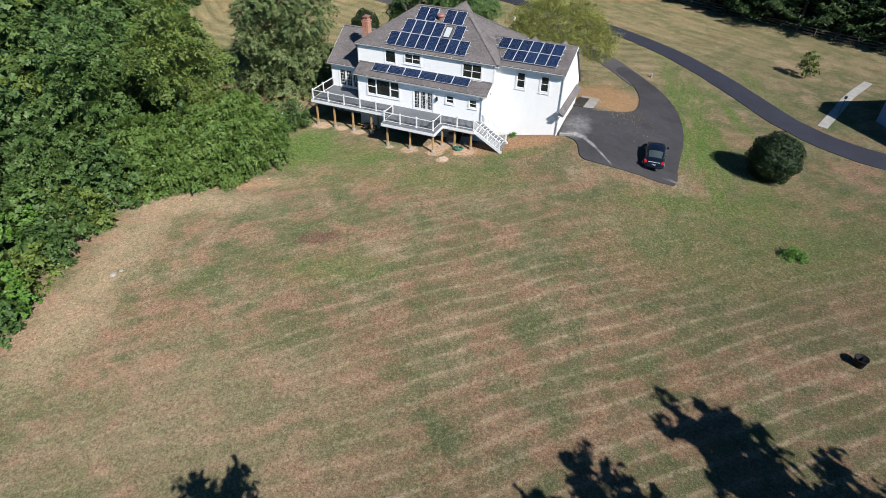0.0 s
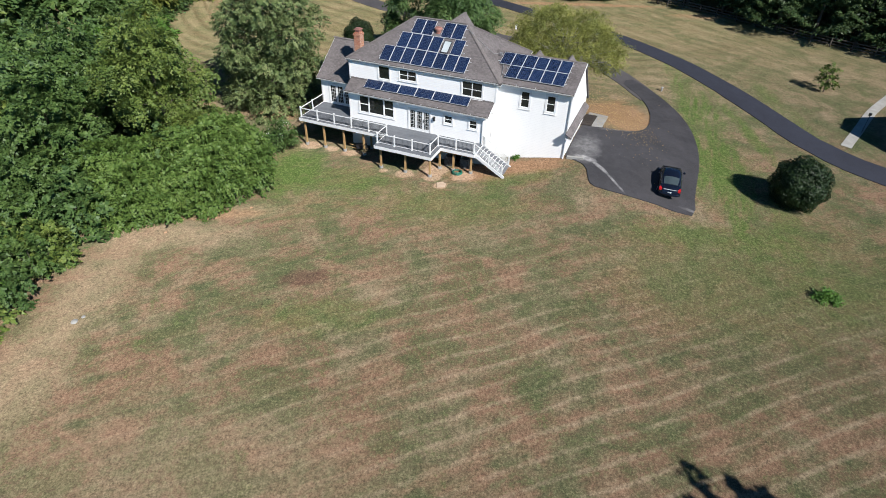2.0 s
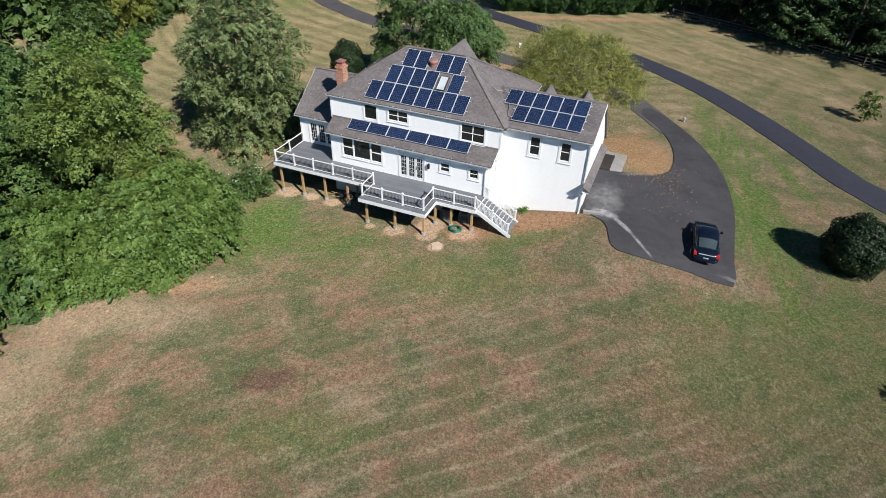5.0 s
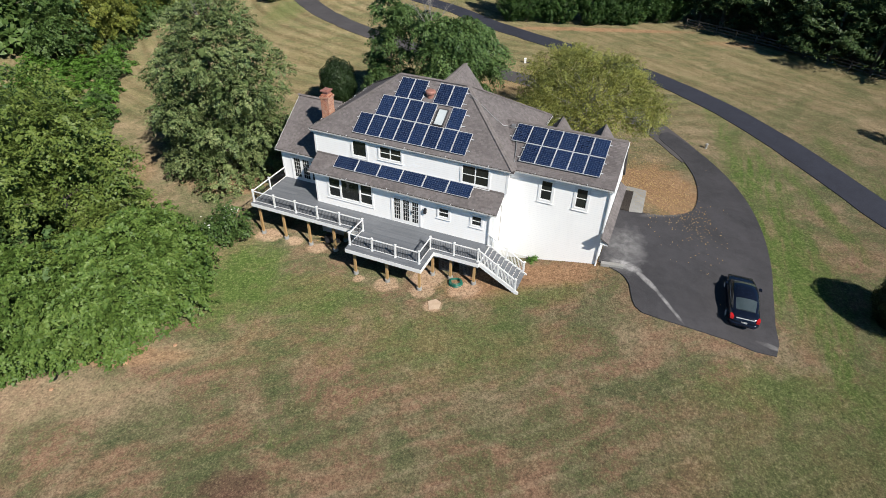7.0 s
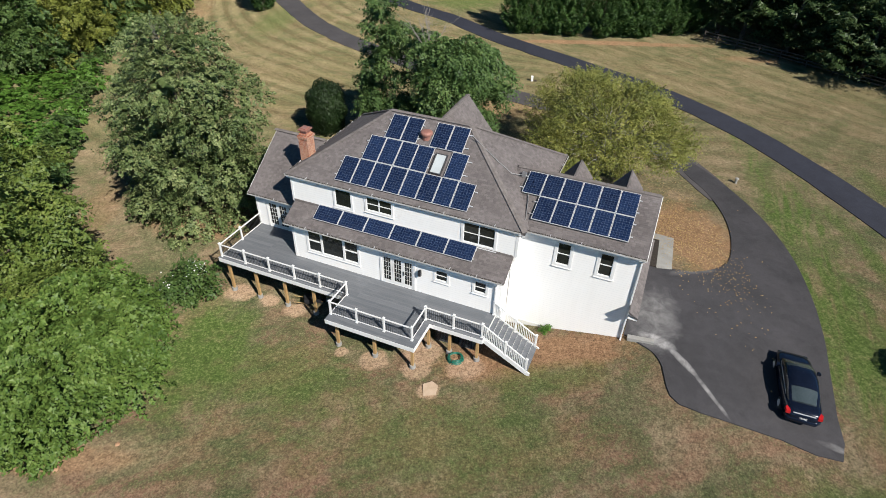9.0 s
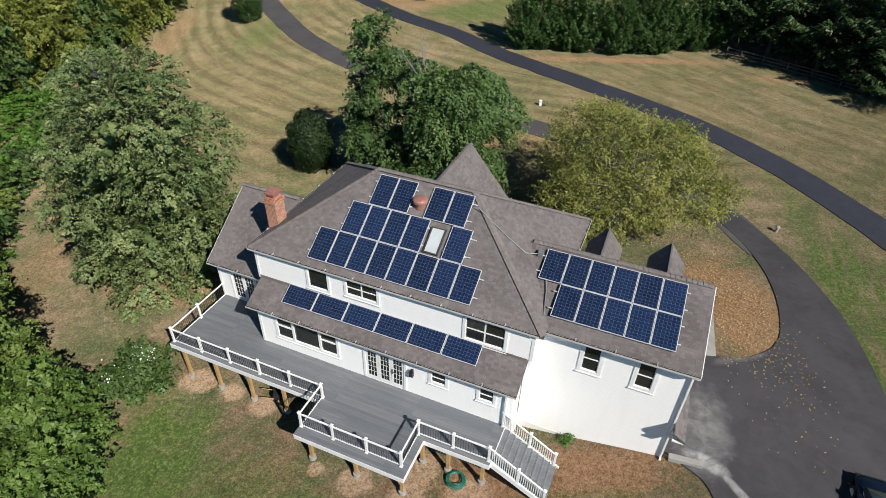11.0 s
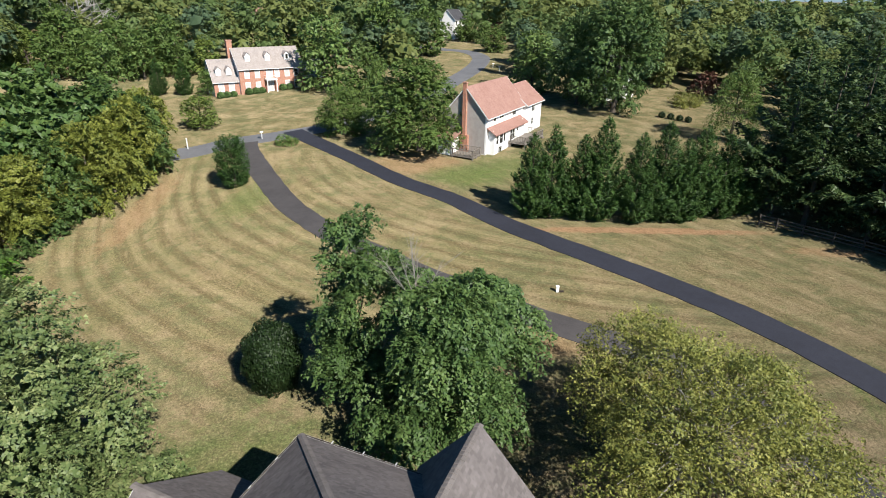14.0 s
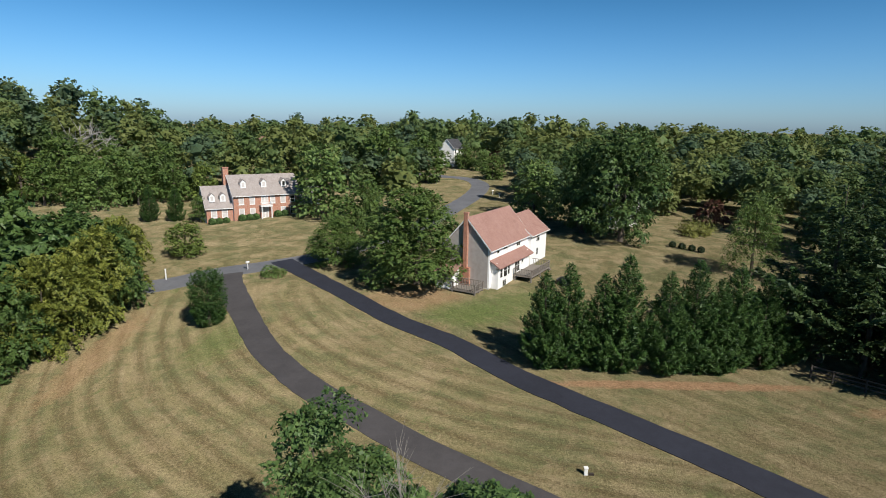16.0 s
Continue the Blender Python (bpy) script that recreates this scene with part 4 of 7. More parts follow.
def french_door(u0, u1, z0, z1, v, leaves, label):
    door = part("door", Mesh().box(u0 - 0.12, u0, v - 0.04, v + 0.1, z0, z1 + 0.12).box(u1, u1 + 0.12, v - 0.04, v + 0.1, z0, z1 + 0.12).box(u0, u1, v - 0.04, v + 0.1, z1, z1 + 0.12), TRIM, house, label)
    w = (u1 - u0) / leaves
    for k in range(leaves):
        a, b = u0 + k * w + 0.01, u0 + (k + 1) * w - 0.01
        m = Mesh().box(a, a + 0.11, v, v + 0.045, z0, z1).box(b - 0.11, b, v, v + 0.045, z0, z1).box(a + 0.11, b - 0.11, v, v + 0.045, z0, z0 + 0.2).box(a + 0.11, b - 0.11, v, v + 0.045, z1 - 0.12, z1)
        for f in (1 / 3, 2 / 3):
            uu = a + 0.11 + (b - a - 0.22) * f
            m.box(uu - 0.008, uu + 0.008, v + 0.006, v + 0.034, z0 + 0.2, z1 - 0.12)
        for j in range(1, 5):
            zz = z0 + 0.2 + (z1 - z0 - 0.32) * j / 5
            m.box(a + 0.11, b - 0.11, v + 0.007, v + 0.033, zz - 0.008, zz + 0.008)
        part("door_leaf", m, TRIM, door)
        part("pane", Mesh().box(a + 0.1, b - 0.1, v + 0.015, v + 0.025, z0 + 0.18, z1 - 0.1), GLASS, door)
    hu = u0 + (leaves - 1) * w
    part("door_handle", Mesh().box(hu + 0.05, hu + 0.08, v - 0.06, v, z0 + 0.85, z0 + 1.15).box(hu + 0.05, hu + 0.17, v - 0.06, v - 0.04, z0 + 1.0, z0 + 1.03), BLACK_METAL, door, "black lever handle")
    return door


french_door(-14.1, -12.05, DECK_Z + 0.06, 4.42, -1.75, 3, "white three-leaf french door with gridded panes")
french_door(-23.65, -21.3, DECK_Z + 0.06, 4.38, 0.3, 3, "white french doors of the side wing")
# corner boards
for u, v, z0, z1 in ((-20.6, -0.7, 5.8, EAVE - 0.17), (-6.45, -0.7, 5.9, EAVE - 0.17), (-20.2, -1.75, DECK_Z, 5.1), (-24.5, 0.3, DECK_Z, 4.8), (-0.15, 0.0, 0.9, 7.5), (-6.9, 0.0, 0.9, 7.5)):
    part("corner_board", Mesh().box(u - 0.07, u + 0.07, v - 0.02, v + 0.1, z0, z1), TRIM, house)

# roofs: main hip
L, R, F, B, RV = -20.85, -6.05, -0.85, 8.65, 3.9
RL, RR = -16.05, -11.0
roof_plate(house, [(L, F, EAVE), (R, F, EAVE), (RR, RV, RIDGE), (RL, RV, RIDGE)], label="brown shingle roof slope over the garden front", loose_rows=5)
roof_plate(house, [(R, F, EAVE), (R, B, EAVE), (RR, RV, RIDGE)])
roof_plate(house, [(R, B, EAVE), (L, B, EAVE), (RL, RV, RIDGE), (RR, RV, RIDGE)])
roof_plate(house, [(L, B, EAVE), (L, F, EAVE), (RL, RV, RIDGE)])
part("soffit", Mesh().box(L + 0.02, R - 0.02, F + 0.02, B - 0.02, EAVE - 0.24, EAVE - 0.17), TRIM, house, "white soffit")
for a, b in (((L, F), RL), ((R, F), RR), ((L, B), RL), ((R, B), RR)):
    cap_line(house, (*a, EAVE + 0.04), (b, RV, RIDGE + 0.04))
cap_line(house, (RL, RV, RIDGE + 0.04), (RR, RV, RIDGE + 0.04))
gutter(house, (L, F - 0.06, EAVE - 0.045), (R - 0.2, F - 0.06, EAVE - 0.045))
gutter(house, (L - 0.06, F, EAVE - 0.045), (L - 0.06, B, EAVE - 0.045))
gutter(house, (R + 0.06, 4.2, EAVE - 0.045), (R + 0.06, B, EAVE - 0.045))
gutter(house, (R, B + 0.06, EAVE - 0.045), (L, B + 0.06, EAVE - 0.045))
# steep street gable
gu, gz_r, gz_e, gw = -13.3, 10.15, 6.95, 2.55
roof_plate(house, [(gu, 4.4, gz_r), (gu, 9.6, gz_r), (gu + gw, 9.75, gz_e), (gu + gw, 7.0, gz_e), (gu + gw * 0.2, 4.6, gz_r - 0.64)], label="steep shingle slope of the street gable")
roof_plate(house, [(gu, 4.4, gz_r), (gu - gw * 0.2, 4.6, gz_r - 0.64), (gu - gw, 7.0, gz_e), (gu - gw, 9.75, gz_e), (gu, 9.6, gz_r)])
part("wall", Mesh().slab([(gu - 2.2, 9.2, -0.5), (gu + 2.2, 9.2, -0.5), (gu + 2.2, 9.2, 7.2), (gu, 9.2, 10.0), (gu - 2.2, 9.2, 7.2)], (0, -0.25, 0)), SIDING, house)
part("wall", Mesh().box(gu - 2.2, gu - 1.95, 8.2, 8.95, -0.5, 7.2).box(gu + 1.95, gu + 2.2, 8.2, 8.95, -0.5, 7.2), SIDING, house)
cap_line(house, (gu, 4.5, gz_r + 0.04), (gu, 9.6, gz_r + 0.04))
# garage: shallow slope to the garden, steep slope to the street
GE, GR, GV = 7.62, 8.95, 3.75
roof_plate(house, [(-6.5, -0.4, GE), (0.05, -0.4, GE), (0.05, GV, GR), (-8.0, GV, GR), (-8.0, 1.2, GE + 0.45)], label="low-pitched garage roof slope")
roof_plate(house, [(0.05, GV, GR), (0.05, 8.35, 4.35), (-6.3, 8.35, 4.35), (-8.0, GV, GR)])
cap_line(house, (-7.9, GV, GR + 0.03), (0.0, GV, GR + 0.03))
gutter(house, (-6.45, -0.46, GE - 0.06), (0.05, -0.46, GE - 0.05))
part("rake_board", Mesh().slab([(0.05, -0.4, GE - 0.01), (0.05, GV, GR - 0.01), (0.05, GV, GR - 0.22), (0.05, -0.4, GE - 0.2)], (0.03, 0, 0)), TRIM, house)
for du in (-4.9, -1.9):
    roof_plate(house, [(du, 4.3, 8.45), (du, 7.1, 8.45), (du + 0.85, 7.1, 7.35), (du + 0.85, 5.2, 7.35)], label="small garage dormer roof", thick=0.1)
    roof_plate(house, [(du, 4.3, 8.45), (du - 0.85, 5.2, 7.35), (du - 0.85, 7.1, 7.35), (du, 7.1, 8.45)], thick=0.1)
    part("dormer_wall", Mesh().slab([(du - 0.7, 6.9, 5.9), (du + 0.7, 6.9, 5.9), (du + 0.7, 6.9, 7.45), (du, 6.9, 8.3), (du - 0.7, 6.9, 7.45)], (0, -0.15, 0)).box(du - 0.7, du - 0.58, 5.2, 6.75, 5.9, 7.4).box(du + 0.58, du + 0.7, 5.2, 6.75, 5.9, 7.4), SIDING, house)
# pent roof over the garage doors
pent = roof_plate(house, [(-0.1, -0.72, 4.35), (0.42, -0.72, 4.02), (0.42, 7.0, 4.02), (-0.1, 7.0, 4.35)], "pent_roof", thick=0.1, label="narrow shingle pent roof over the garage doors")
part("pent_soffit", Mesh().box(-0.08, 0.4, -0.7, 6.98, 3.84, 3.91), TRIM, pent)
for v0 in (0.8, 3.9):
    door = part("garage_door", Mesh().box(-0.12, -0.07, v0, v0 + 2.6, 1.7, 3.75), TRIM, house, "white panelled garage door")
    for k in range(4):
        part("door_panel", Mesh().box(-0.07, -0.045, v0 + 0.06, v0 + 2.54, 1.74 + k * 0.5, 2.2 + k * 0.5), TRIM, door)
# side wing roof
WE, WR, WV = 4.95, 7.75, 3.85
roof_plate(house, [(-24.8, -0.05, WE), (-20.5, -0.05, WE), (-20.5, WV, WR), (-24.8, WV, WR)], label="shingle roof of the side wing")
roof_plate(house, [(-24.8, WV, WR), (-20.5, WV, WR), (-20.5, 7.75, WE), (-24.8, 7.75, WE)])
part("rake_board", Mesh().slab([(-24.8, -0.05, WE - 0.02), (-24.8, WV, WR - 0.02), (-24.8, WV, WR - 0.25), (-24.8, -0.05, WE - 0.2)], (-0.04, 0, 0)), TRIM, house)
cap_line(house, (-24.95, WV, WR + 0.03), (-21.0, WV, WR + 0.03))
gutter(house, (-24.8, -0.11, WE - 0.06), (-20.7, -0.11, WE - 0.06))
# porch shed roof
LT, LE = 5.91, 5.12
roof_plate(house, [(-20.5, -2.15, LE), (-6.55, -2.15, LE), (-6.55, -0.7, LT), (-20.5, -0.7, LT)], label="shingle shed roof along the garden front", thick=0.12)
part("soffit", Mesh().box(-20.4, -6.65, -2.12, -1.75, LE - 0.16, LE - 0.125), TRIM, house)
gutter(house, (-20.5, -2.21, LE - 0.06), (-6.55, -2.21, LE - 0.06))
part("flashing", Mesh().bar((-20.55, -0.73, LT + 0.03), (-6.6, -0.73, LT + 0.03), 0.03, 0.07), RIDGE_TILE, house)
downspout(house, [(-6.62, -0.9, EAVE - 0.1), (-6.62, -0.6, EAVE - 0.5), (-6.62, -0.6, 6.1)])
downspout(house, [(-0.02, -0.46, GE - 0.1), (-0.12, -0.08, GE - 0.45), (-0.12, -0.08, 1.9), (-0.12, -0.2, 1.75)])
downspout(house, [(-6.8, -2.21, LE - 0.1), (-7.05, -1.82, LE - 0.35), (-7.05, -1.82, DECK_Z + 0.05)])
# brick chimney
chimney = part("chimney", Mesh().box(-20.98, -20.36, 1.0, 1.72, 3.0, 9.15).box(-21.03, -20.31, 0.95, 1.77, 9.15, 9.3).box(-20.95, -20.39, 1.04, 1.68, 9.3, 9.42), BRICK, house, "weathered red brick chimney")
part("chimney_cap", Mesh().box(-20.88, -20.46, 1.12, 1.6, 9.42, 9.62).slab([(-20.97, 1.02, 9.7), (-20.37, 1.02, 9.7), (-20.37, 1.7, 9.7), (-20.97, 1.7, 9.7)], (0, 0, -0.08)).slab([(-20.85, 1.15, 9.77), (-20.5, 1.15, 9.77), (-20.5, 1.57, 9.77), (-20.85, 1.57, 9.77)], (0, 0, -0.07)), COPPER, chimney, "rusty metal chimney cap")


def dome(m, c, r, flat, rings=6, sides=18):
    k = len(m.verts)
    for i in range(rings):
        a = math.pi / 2 * i / rings
        m.verts += [(c[0] + r * math.cos(a) * math.cos(w), c[1] + r * math.cos(a) * math.sin(w), c[2] + flat * math.sin(a)) for w in (2 * math.pi * j / sides for j in range(sides))]
    m.verts.append((c[0], c[1], c[2] + flat))
    for i in range(rings - 1):
        m.faces += [(k + i * sides + j, k + i * sides + (j + 1) % sides, k + (i + 1) * sides + (j + 1) % sides, k + (i + 1) * sides + j) for j in range(sides)]
    top = len(m.verts) - 1
    m.faces += [(k + (rings - 1) * sides + j, k + (rings - 1) * sides + (j + 1) % sides, top) for j in range(sides)]
    return m


SLOPE = math.atan2(RIDGE - EAVE, RV - F)


def roof_z(v):
    return EAVE + (v - F) * math.tan(SLOPE)


vent = part("roof_vent", Mesh().tube([(-13.28, 2.75, roof_z(2.75) - 0.1), (-13.28, 2.75, roof_z(2.75) + 0.28)], [0.24, 0.24], 16), COPPER, house, "round rust-coloured roof vent")
part("vent_dome", dome(Mesh().tube([(-13.28, 2.75, roof_z(2.75) + 0.24), (-13.28, 2.75, roof_z(2.75) + 0.34)], [0.36, 0.36], 18), (-13.28, 2.75, roof_z(2.75) + 0.34), 0.36, 0.14), COPPER, vent)


# ---- solar panels ----
def solar_panel(wide, tall):
    """A framed panel lying in its own plane, its lower edge on local y = 0."""
    panel = thing("solar_panel", Matrix(), "framed dark blue solar panel on the shingle roof", "solar panel", "solar panels on the roof")
    e = 0.028
    part("panel_frame", Mesh().box(0, wide, 0, e, 0, 0.04).box(0, wide, tall - e, tall, 0, 0.04).box(0, e, e, tall - e, 0, 0.04).box(wide - e, wide, e, tall - e, 0, 0.04), ALLOY, panel, "silver alloy frame")
    part("panel_glass", Mesh().box(e, wide - e, e, tall - e, 0.006, 0.034), CELLS, panel, "blue silicon cells under glass")
    for y in (tall * 0.22, tall * 0.78):
        part("mounting_rail", Mesh().box(-0.02, wide + 0.02, y - 0.02, y + 0.02, -0.13, -0.002), ALLOY, panel)
    return panel


def panel_at(u, v, z, slope):
    return HOUSE_AT @ pose(u, v, z, math.degrees(slope), 0, 0)


PW, PH = 1.0, 1.66
upright, lying = solar_panel(PW, PH), solar_panel(PH, PW)
spots = []
row = (PH + 0.02) * math.cos(SLOPE)
v0 = -0.62
for k in range(8):
    spots.append((-17.58 + k * 1.026, 0))
for k in range(4):
    spots.append((-16.54 + k * 1.026, 1))
spots.append((-11.37, 1))
for u in (-15.74, -14.714, -12.88, -11.854):
    spots.append((u, 2))
first = True
for u, r in spots:
    v = v0 + r * row
    m = panel_at(u, v, roof_z(v) + 0.12, SLOPE)
    if first:
        upright.matrix_basis, first = m, False
    else:
        copy_thing(upright, m)
GSLOPE = math.atan2(GR - GE, GV + 0.4)
for r in (0, 1):
    for k in range(6):
        if r == 0 and k == 0:
            continue
        v = 0.2 + r * (PH + 0.02) * math.cos(GSLOPE)
        copy_thing(upright, panel_at(-7.12 + k * 1.02, v, GE + (v + 0.4) * math.tan(GSLOPE) + 0.13, GSLOPE))
LSLOPE = math.atan2(LT - LE, 1.45)
for k in range(6):
    m = panel_at(-18.72 + k * 1.69, -1.63, LE + 0.52 * math.tan(LSLOPE) + 0.13, LSLOPE)
    if k:
        copy_thing(lying, m)
    else:
        lying.matrix_basis = m
def array_rail(u0, u1, v, z, slope):
    rail = thing("mounting_rail", panel_at(u0, v, z, slope), "silver mounting rail under a row of solar panels", "mounting rail", "solar mounting rails")
    part("rail", Mesh().box(0, u1 - u0, -0.022, 0.022, -0.05, -0.004), ALLOY, rail)
    part("end_clamp", Mesh().box(-0.02, 0.02, -0.03, 0.03, -0.09, 0.0), CONDUIT, rail)


for u0, u1, r in ((-17.75, -9.2, 0), (-16.7, -12.4, 1), (-11.42, -10.1, 1), (-15.9, -13.6, 2), (-12.92, -10.6, 2)):
    for f in (0.24, 0.76):
        v = v0 + r * row + f * PH * math.cos(SLOPE)
        array_rail(u0, u1, v, roof_z(v) + 0.115, SLOPE)
for u0, r in ((-6.3, 0), (-7.36, 1)):
    for f in (0.24, 0.76):
        v = 0.2 + (r * (PH + 0.02) + f * PH) * math.cos(GSLOPE)
        array_rail(u0, -0.88, v, GE + (v + 0.4) * math.tan(GSLOPE) + 0.125, GSLOPE)
# skylight in the gap of the middle row
sky_v = v0 + row + 0.12
sky_hatch = thing("skylight", panel_at(-12.3, sky_v, roof_z(sky_v) + 0.02, SLOPE), "white-framed roof skylight between the solar panels", "skylight")
part("skylight_curb", Mesh().box(0, 0.06, 0, 1.3, -0.1, 0.12).box(0.64, 0.7, 0, 1.3, -0.1, 0.12).box(0.06, 0.64, 0, 0.06, -0.1, 0.12).box(0.06, 0.64, 1.24, 1.3, -0.1, 0.12), SHINGLE_DARK, sky_hatch, "dark metal skylight curb")
# the glare on the pane is put in as a pale base colour
part("skylight_pane", Mesh().box(0.05, 0.65, 0.05, 1.25, 0.07, 0.1), plain("skylight_glass", (0.42, 0.46, 0.47), (0.56, 0.6, 0.61), 1.5, 0.1), sky_hatch, "pale skylight glass with glare in its colour")
# conduit from the arrays
conduit = thing("conduit", HOUSE_AT, "thin grey electrical conduit over the shingles", "conduit")
m = Mesh()
def on_right(u, lift=0.06):
    return RIDGE - (u - RR) * (RIDGE - EAVE) / (R - RR) + lift
m.tube([(-10.9, 3.2, roof_z(3.2) + 0.06), (-10.55, 3.05, on_right(-10.55)), (-8.86, 2.74, on_right(-8.86)), (-8.0, 2.68, on_right(-8.0)), (-7.4, 3.05, GE + 1.2)], [0.022] * 5, 6)
part("pipe", m, CONDUIT, conduit)
part("pipe", Mesh().tube([(-6.78, 1.9, GE + 0.82), (-6.6, 1.3, GE + 0.62), (-6.3, -0.1, GE + 0.17), (-6.3, -0.3, GE + 0.12)], [0.025] * 4, 6), CONDUIT, conduit)
part("junction_box", Mesh().box(-7.5, -7.28, 2.95, 3.2, GE + 1.1, GE + 1.34), CONDUIT, conduit)

# ---- deck ----
deck = thing("deck", HOUSE_AT, "raised grey composite deck with white railing and timber posts", "deck")
DL, DF1, DF2 = -24.55, -3.95, -6.0
part("deck_floor", Mesh().box(DL, -20.2, DF1, 0.3, DECK_Z - 0.04, DECK_Z).box(-20.2, -6.95, DF1, -1.75, DECK_Z - 0.04, DECK_Z).box(-15.5, -10.05, DF2, DF1, DECK_Z - 0.04, DECK_Z), DECK, deck, "grey deck boards")
fascia = Mesh()
outline = [(DL, 0.3), (DL, DF1), (-15.5, DF1), (-15.5, DF2), (-10.05, DF2), (-10.05, DF1), (-6.95, DF1), (-6.95, -1.75)]
for (a, b), (c, d) in zip(outline, outline[1:]):
    fascia.bar((a, b, DECK_Z - 0.16), (c, d, DECK_Z - 0.16), 0.04, 0.28)
part("fascia_board", fascia, TRIM, deck, "white fascia board round the deck")
joists = Mesh()
for k in range(44):
    u = -24.3 + k * 0.4
    joists.box(u, u + 0.04, DF2 + 0.1 if -15.4 < u < -10.2 else DF1 + 0.1, -1.75 if u > -20.2 else 0.25, DECK_Z - 0.26, DECK_Z - 0.045)
part("joists", joists, TIMBER, deck)
for u, v in ((-24.2, -3.6), (-22.15, -3.6), (-20.0, -3.6), (-17.9, -3.6), (-15.15, -5.45), (-12.75, -5.45), (-10.4, -5.45), (-10.25, -3.6), (-8.95, -3.6), (-7.3, -3.6), (-17.9, -2.2)):
    wx, wy = (HOUSE_AT @ Vector((u, v, 0))).xy
    g = land_z(wx, wy)
    post = part("post", Mesh().box(u - 0.075, u + 0.075, v - 0.075, v + 0.075, g, DECK_Z - 0.26), TIMBER, deck, "square treated timber post")
    part("footing", Mesh().tube([(u, v, g - 0.3), (u, v, g + 0.22)], [0.2, 0.17], 12), CONCRETE, post, "round concrete footing")
part("beam", Mesh().box(-24.4, -15.2, -3.7, -3.5, DECK_Z - 0.5, DECK_Z - 0.262).box(-15.4, -10.15, -5.55, -5.35, DECK_Z - 0.5, DECK_Z - 0.262).box(-10.3, -7.1, -3.7, -3.5, DECK_Z - 0.5, DECK_Z - 0.262), TIMBER, deck)

POST_MESH = Mesh().box(-0.05, 0.05, -0.05, 0.05, -0.12, 0.98).box(-0.075, 0.075, -0.075, 0.075, 0.98, 1.01).box(-0.05, 0.05, -0.05, 0.05, 1.01, 1.04).box(-0.07, 0.07, -0.07, 0.07, -0.0, 0.06).data("rail_post")
BALUSTER = Mesh().tube([(0, 0, 0.1), (0, 0, 0.86)], [0.011, 0.011], 6).data("baluster")
BALUSTER_W = Mesh().box(-0.016, 0.016, -0.016, 0.016, 0.1, 0.86).data("baluster_white")


def railing(points, stations, slope_z=None, white=False, label="white railing with thin black balusters"):
    """Posts at the stations, rails between them and balusters under the rail."""
    rail = thing("railing", HOUSE_AT, label, "railing", "deck railings")
    top = slope_z or (lambda u, v: DECK_Z)
    for u, v in stations:
        ob = part("rail_post", POST_MESH, TRIM, rail)
        ob.location = (u, v, top(u, v))
    for (a, b), (c, d) in zip(points, points[1:]):
        p, q = Vector((a, b, top(a, b))), Vector((c, d, top(c, d)))
        part("top_rail", Mesh().bar(p + Vector((0, 0, 0.9)), q + Vector((0, 0, 0.9)), 0.07, 0.05), TRIM, rail)
        part("bottom_rail", Mesh().bar(p + Vector((0, 0, 0.1)), q + Vector((0, 0, 0.1)), 0.045, 0.045), TRIM, rail)
        n = int((q - p).length / 0.115)
        for i in range(1, n):
            ob = part("baluster", BALUSTER_W if white else BALUSTER, TRIM if white else BLACK_METAL, rail)
            ob.location = p + (q - p) * i / n
    return rail


railing([(-24.4, 0.25), (-24.4, -3.75)], [(-24.4, -1.8), (-24.4, -3.75)])
railing([(-24.4, -3.75), (-15.4, -3.75)], [(-22.6, -3.75), (-20.8, -3.75), (-19.0, -3.75), (-17.2, -3.75), (-15.4, -3.75)])
railing([(-15.4, -3.75), (-15.4, -5.5)], [(-15.4, -5.5)])
railing([(-15.4, -5.5), (-10.38, -5.5)], [(-13.73, -5.5), (-12.05, -5.5), (-10.38, -5.5)])
railing([(-10.38, -5.5), (-10.38, -3.75)], [(-10.38, -3.75)])
railing([(-10.38, -3.75), (-7.05, -3.75)], [(-8.7, -3.75), (-7.05, -3.75)])
# stair down to the garden
FOOT = 0.75
RUN = 2.6
stair = thing("stair", HOUSE_AT, "deck stair with grey treads and white stringers", "stair")
N = 9
for k in range(N):
    u, z = -6.95 + RUN * (k + 0.5) / N, DECK_Z - (DECK_Z - FOOT) * (k + 1) / (N + 1)
    part("tread", Mesh().box(u - 0.15, u + 0.15, -3.7, -1.8, z - 0.035, z), DECK, stair)
    part("riser", Mesh().box(u - 0.165, u - 0.15, -3.68, -1.82, z - 0.035, z + (DECK_Z - FOOT) / (N + 1)), TRIM, stair)
for v in (-3.78, -1.76):
    part("stringer", Mesh().slab([(-6.95, v - 0.03, DECK_Z), (-6.95, v + 0.03, DECK_Z), (-6.95 + RUN + 0.15, v + 0.03, FOOT + 0.1), (-6.95 + RUN + 0.15, v - 0.03, FOOT + 0.1)], (0, 0, -0.32)), TRIM, stair)


def on_stair(u, v):
    return DECK_Z - (DECK_Z - FOOT) * max(0.0, (u + 6.95)) / RUN


railing([(-7.0, -3.75), (-4.45, -3.75)], [(-5.7, -3.75), (-4.45, -3.75)], on_stair, True, "sloping white stair railing")
railing([(-7.05, -1.8), (-4.45, -1.8)], [(-7.05, -1.8), (-5.7, -1.8), (-4.45, -1.8)], on_stair, True, "sloping white stair railing")


# ---- trees and shrubs ----
def unit(a):
    return a / np.maximum(np.linalg.norm(a, axis=-1, keepdims=True), 1e-9)


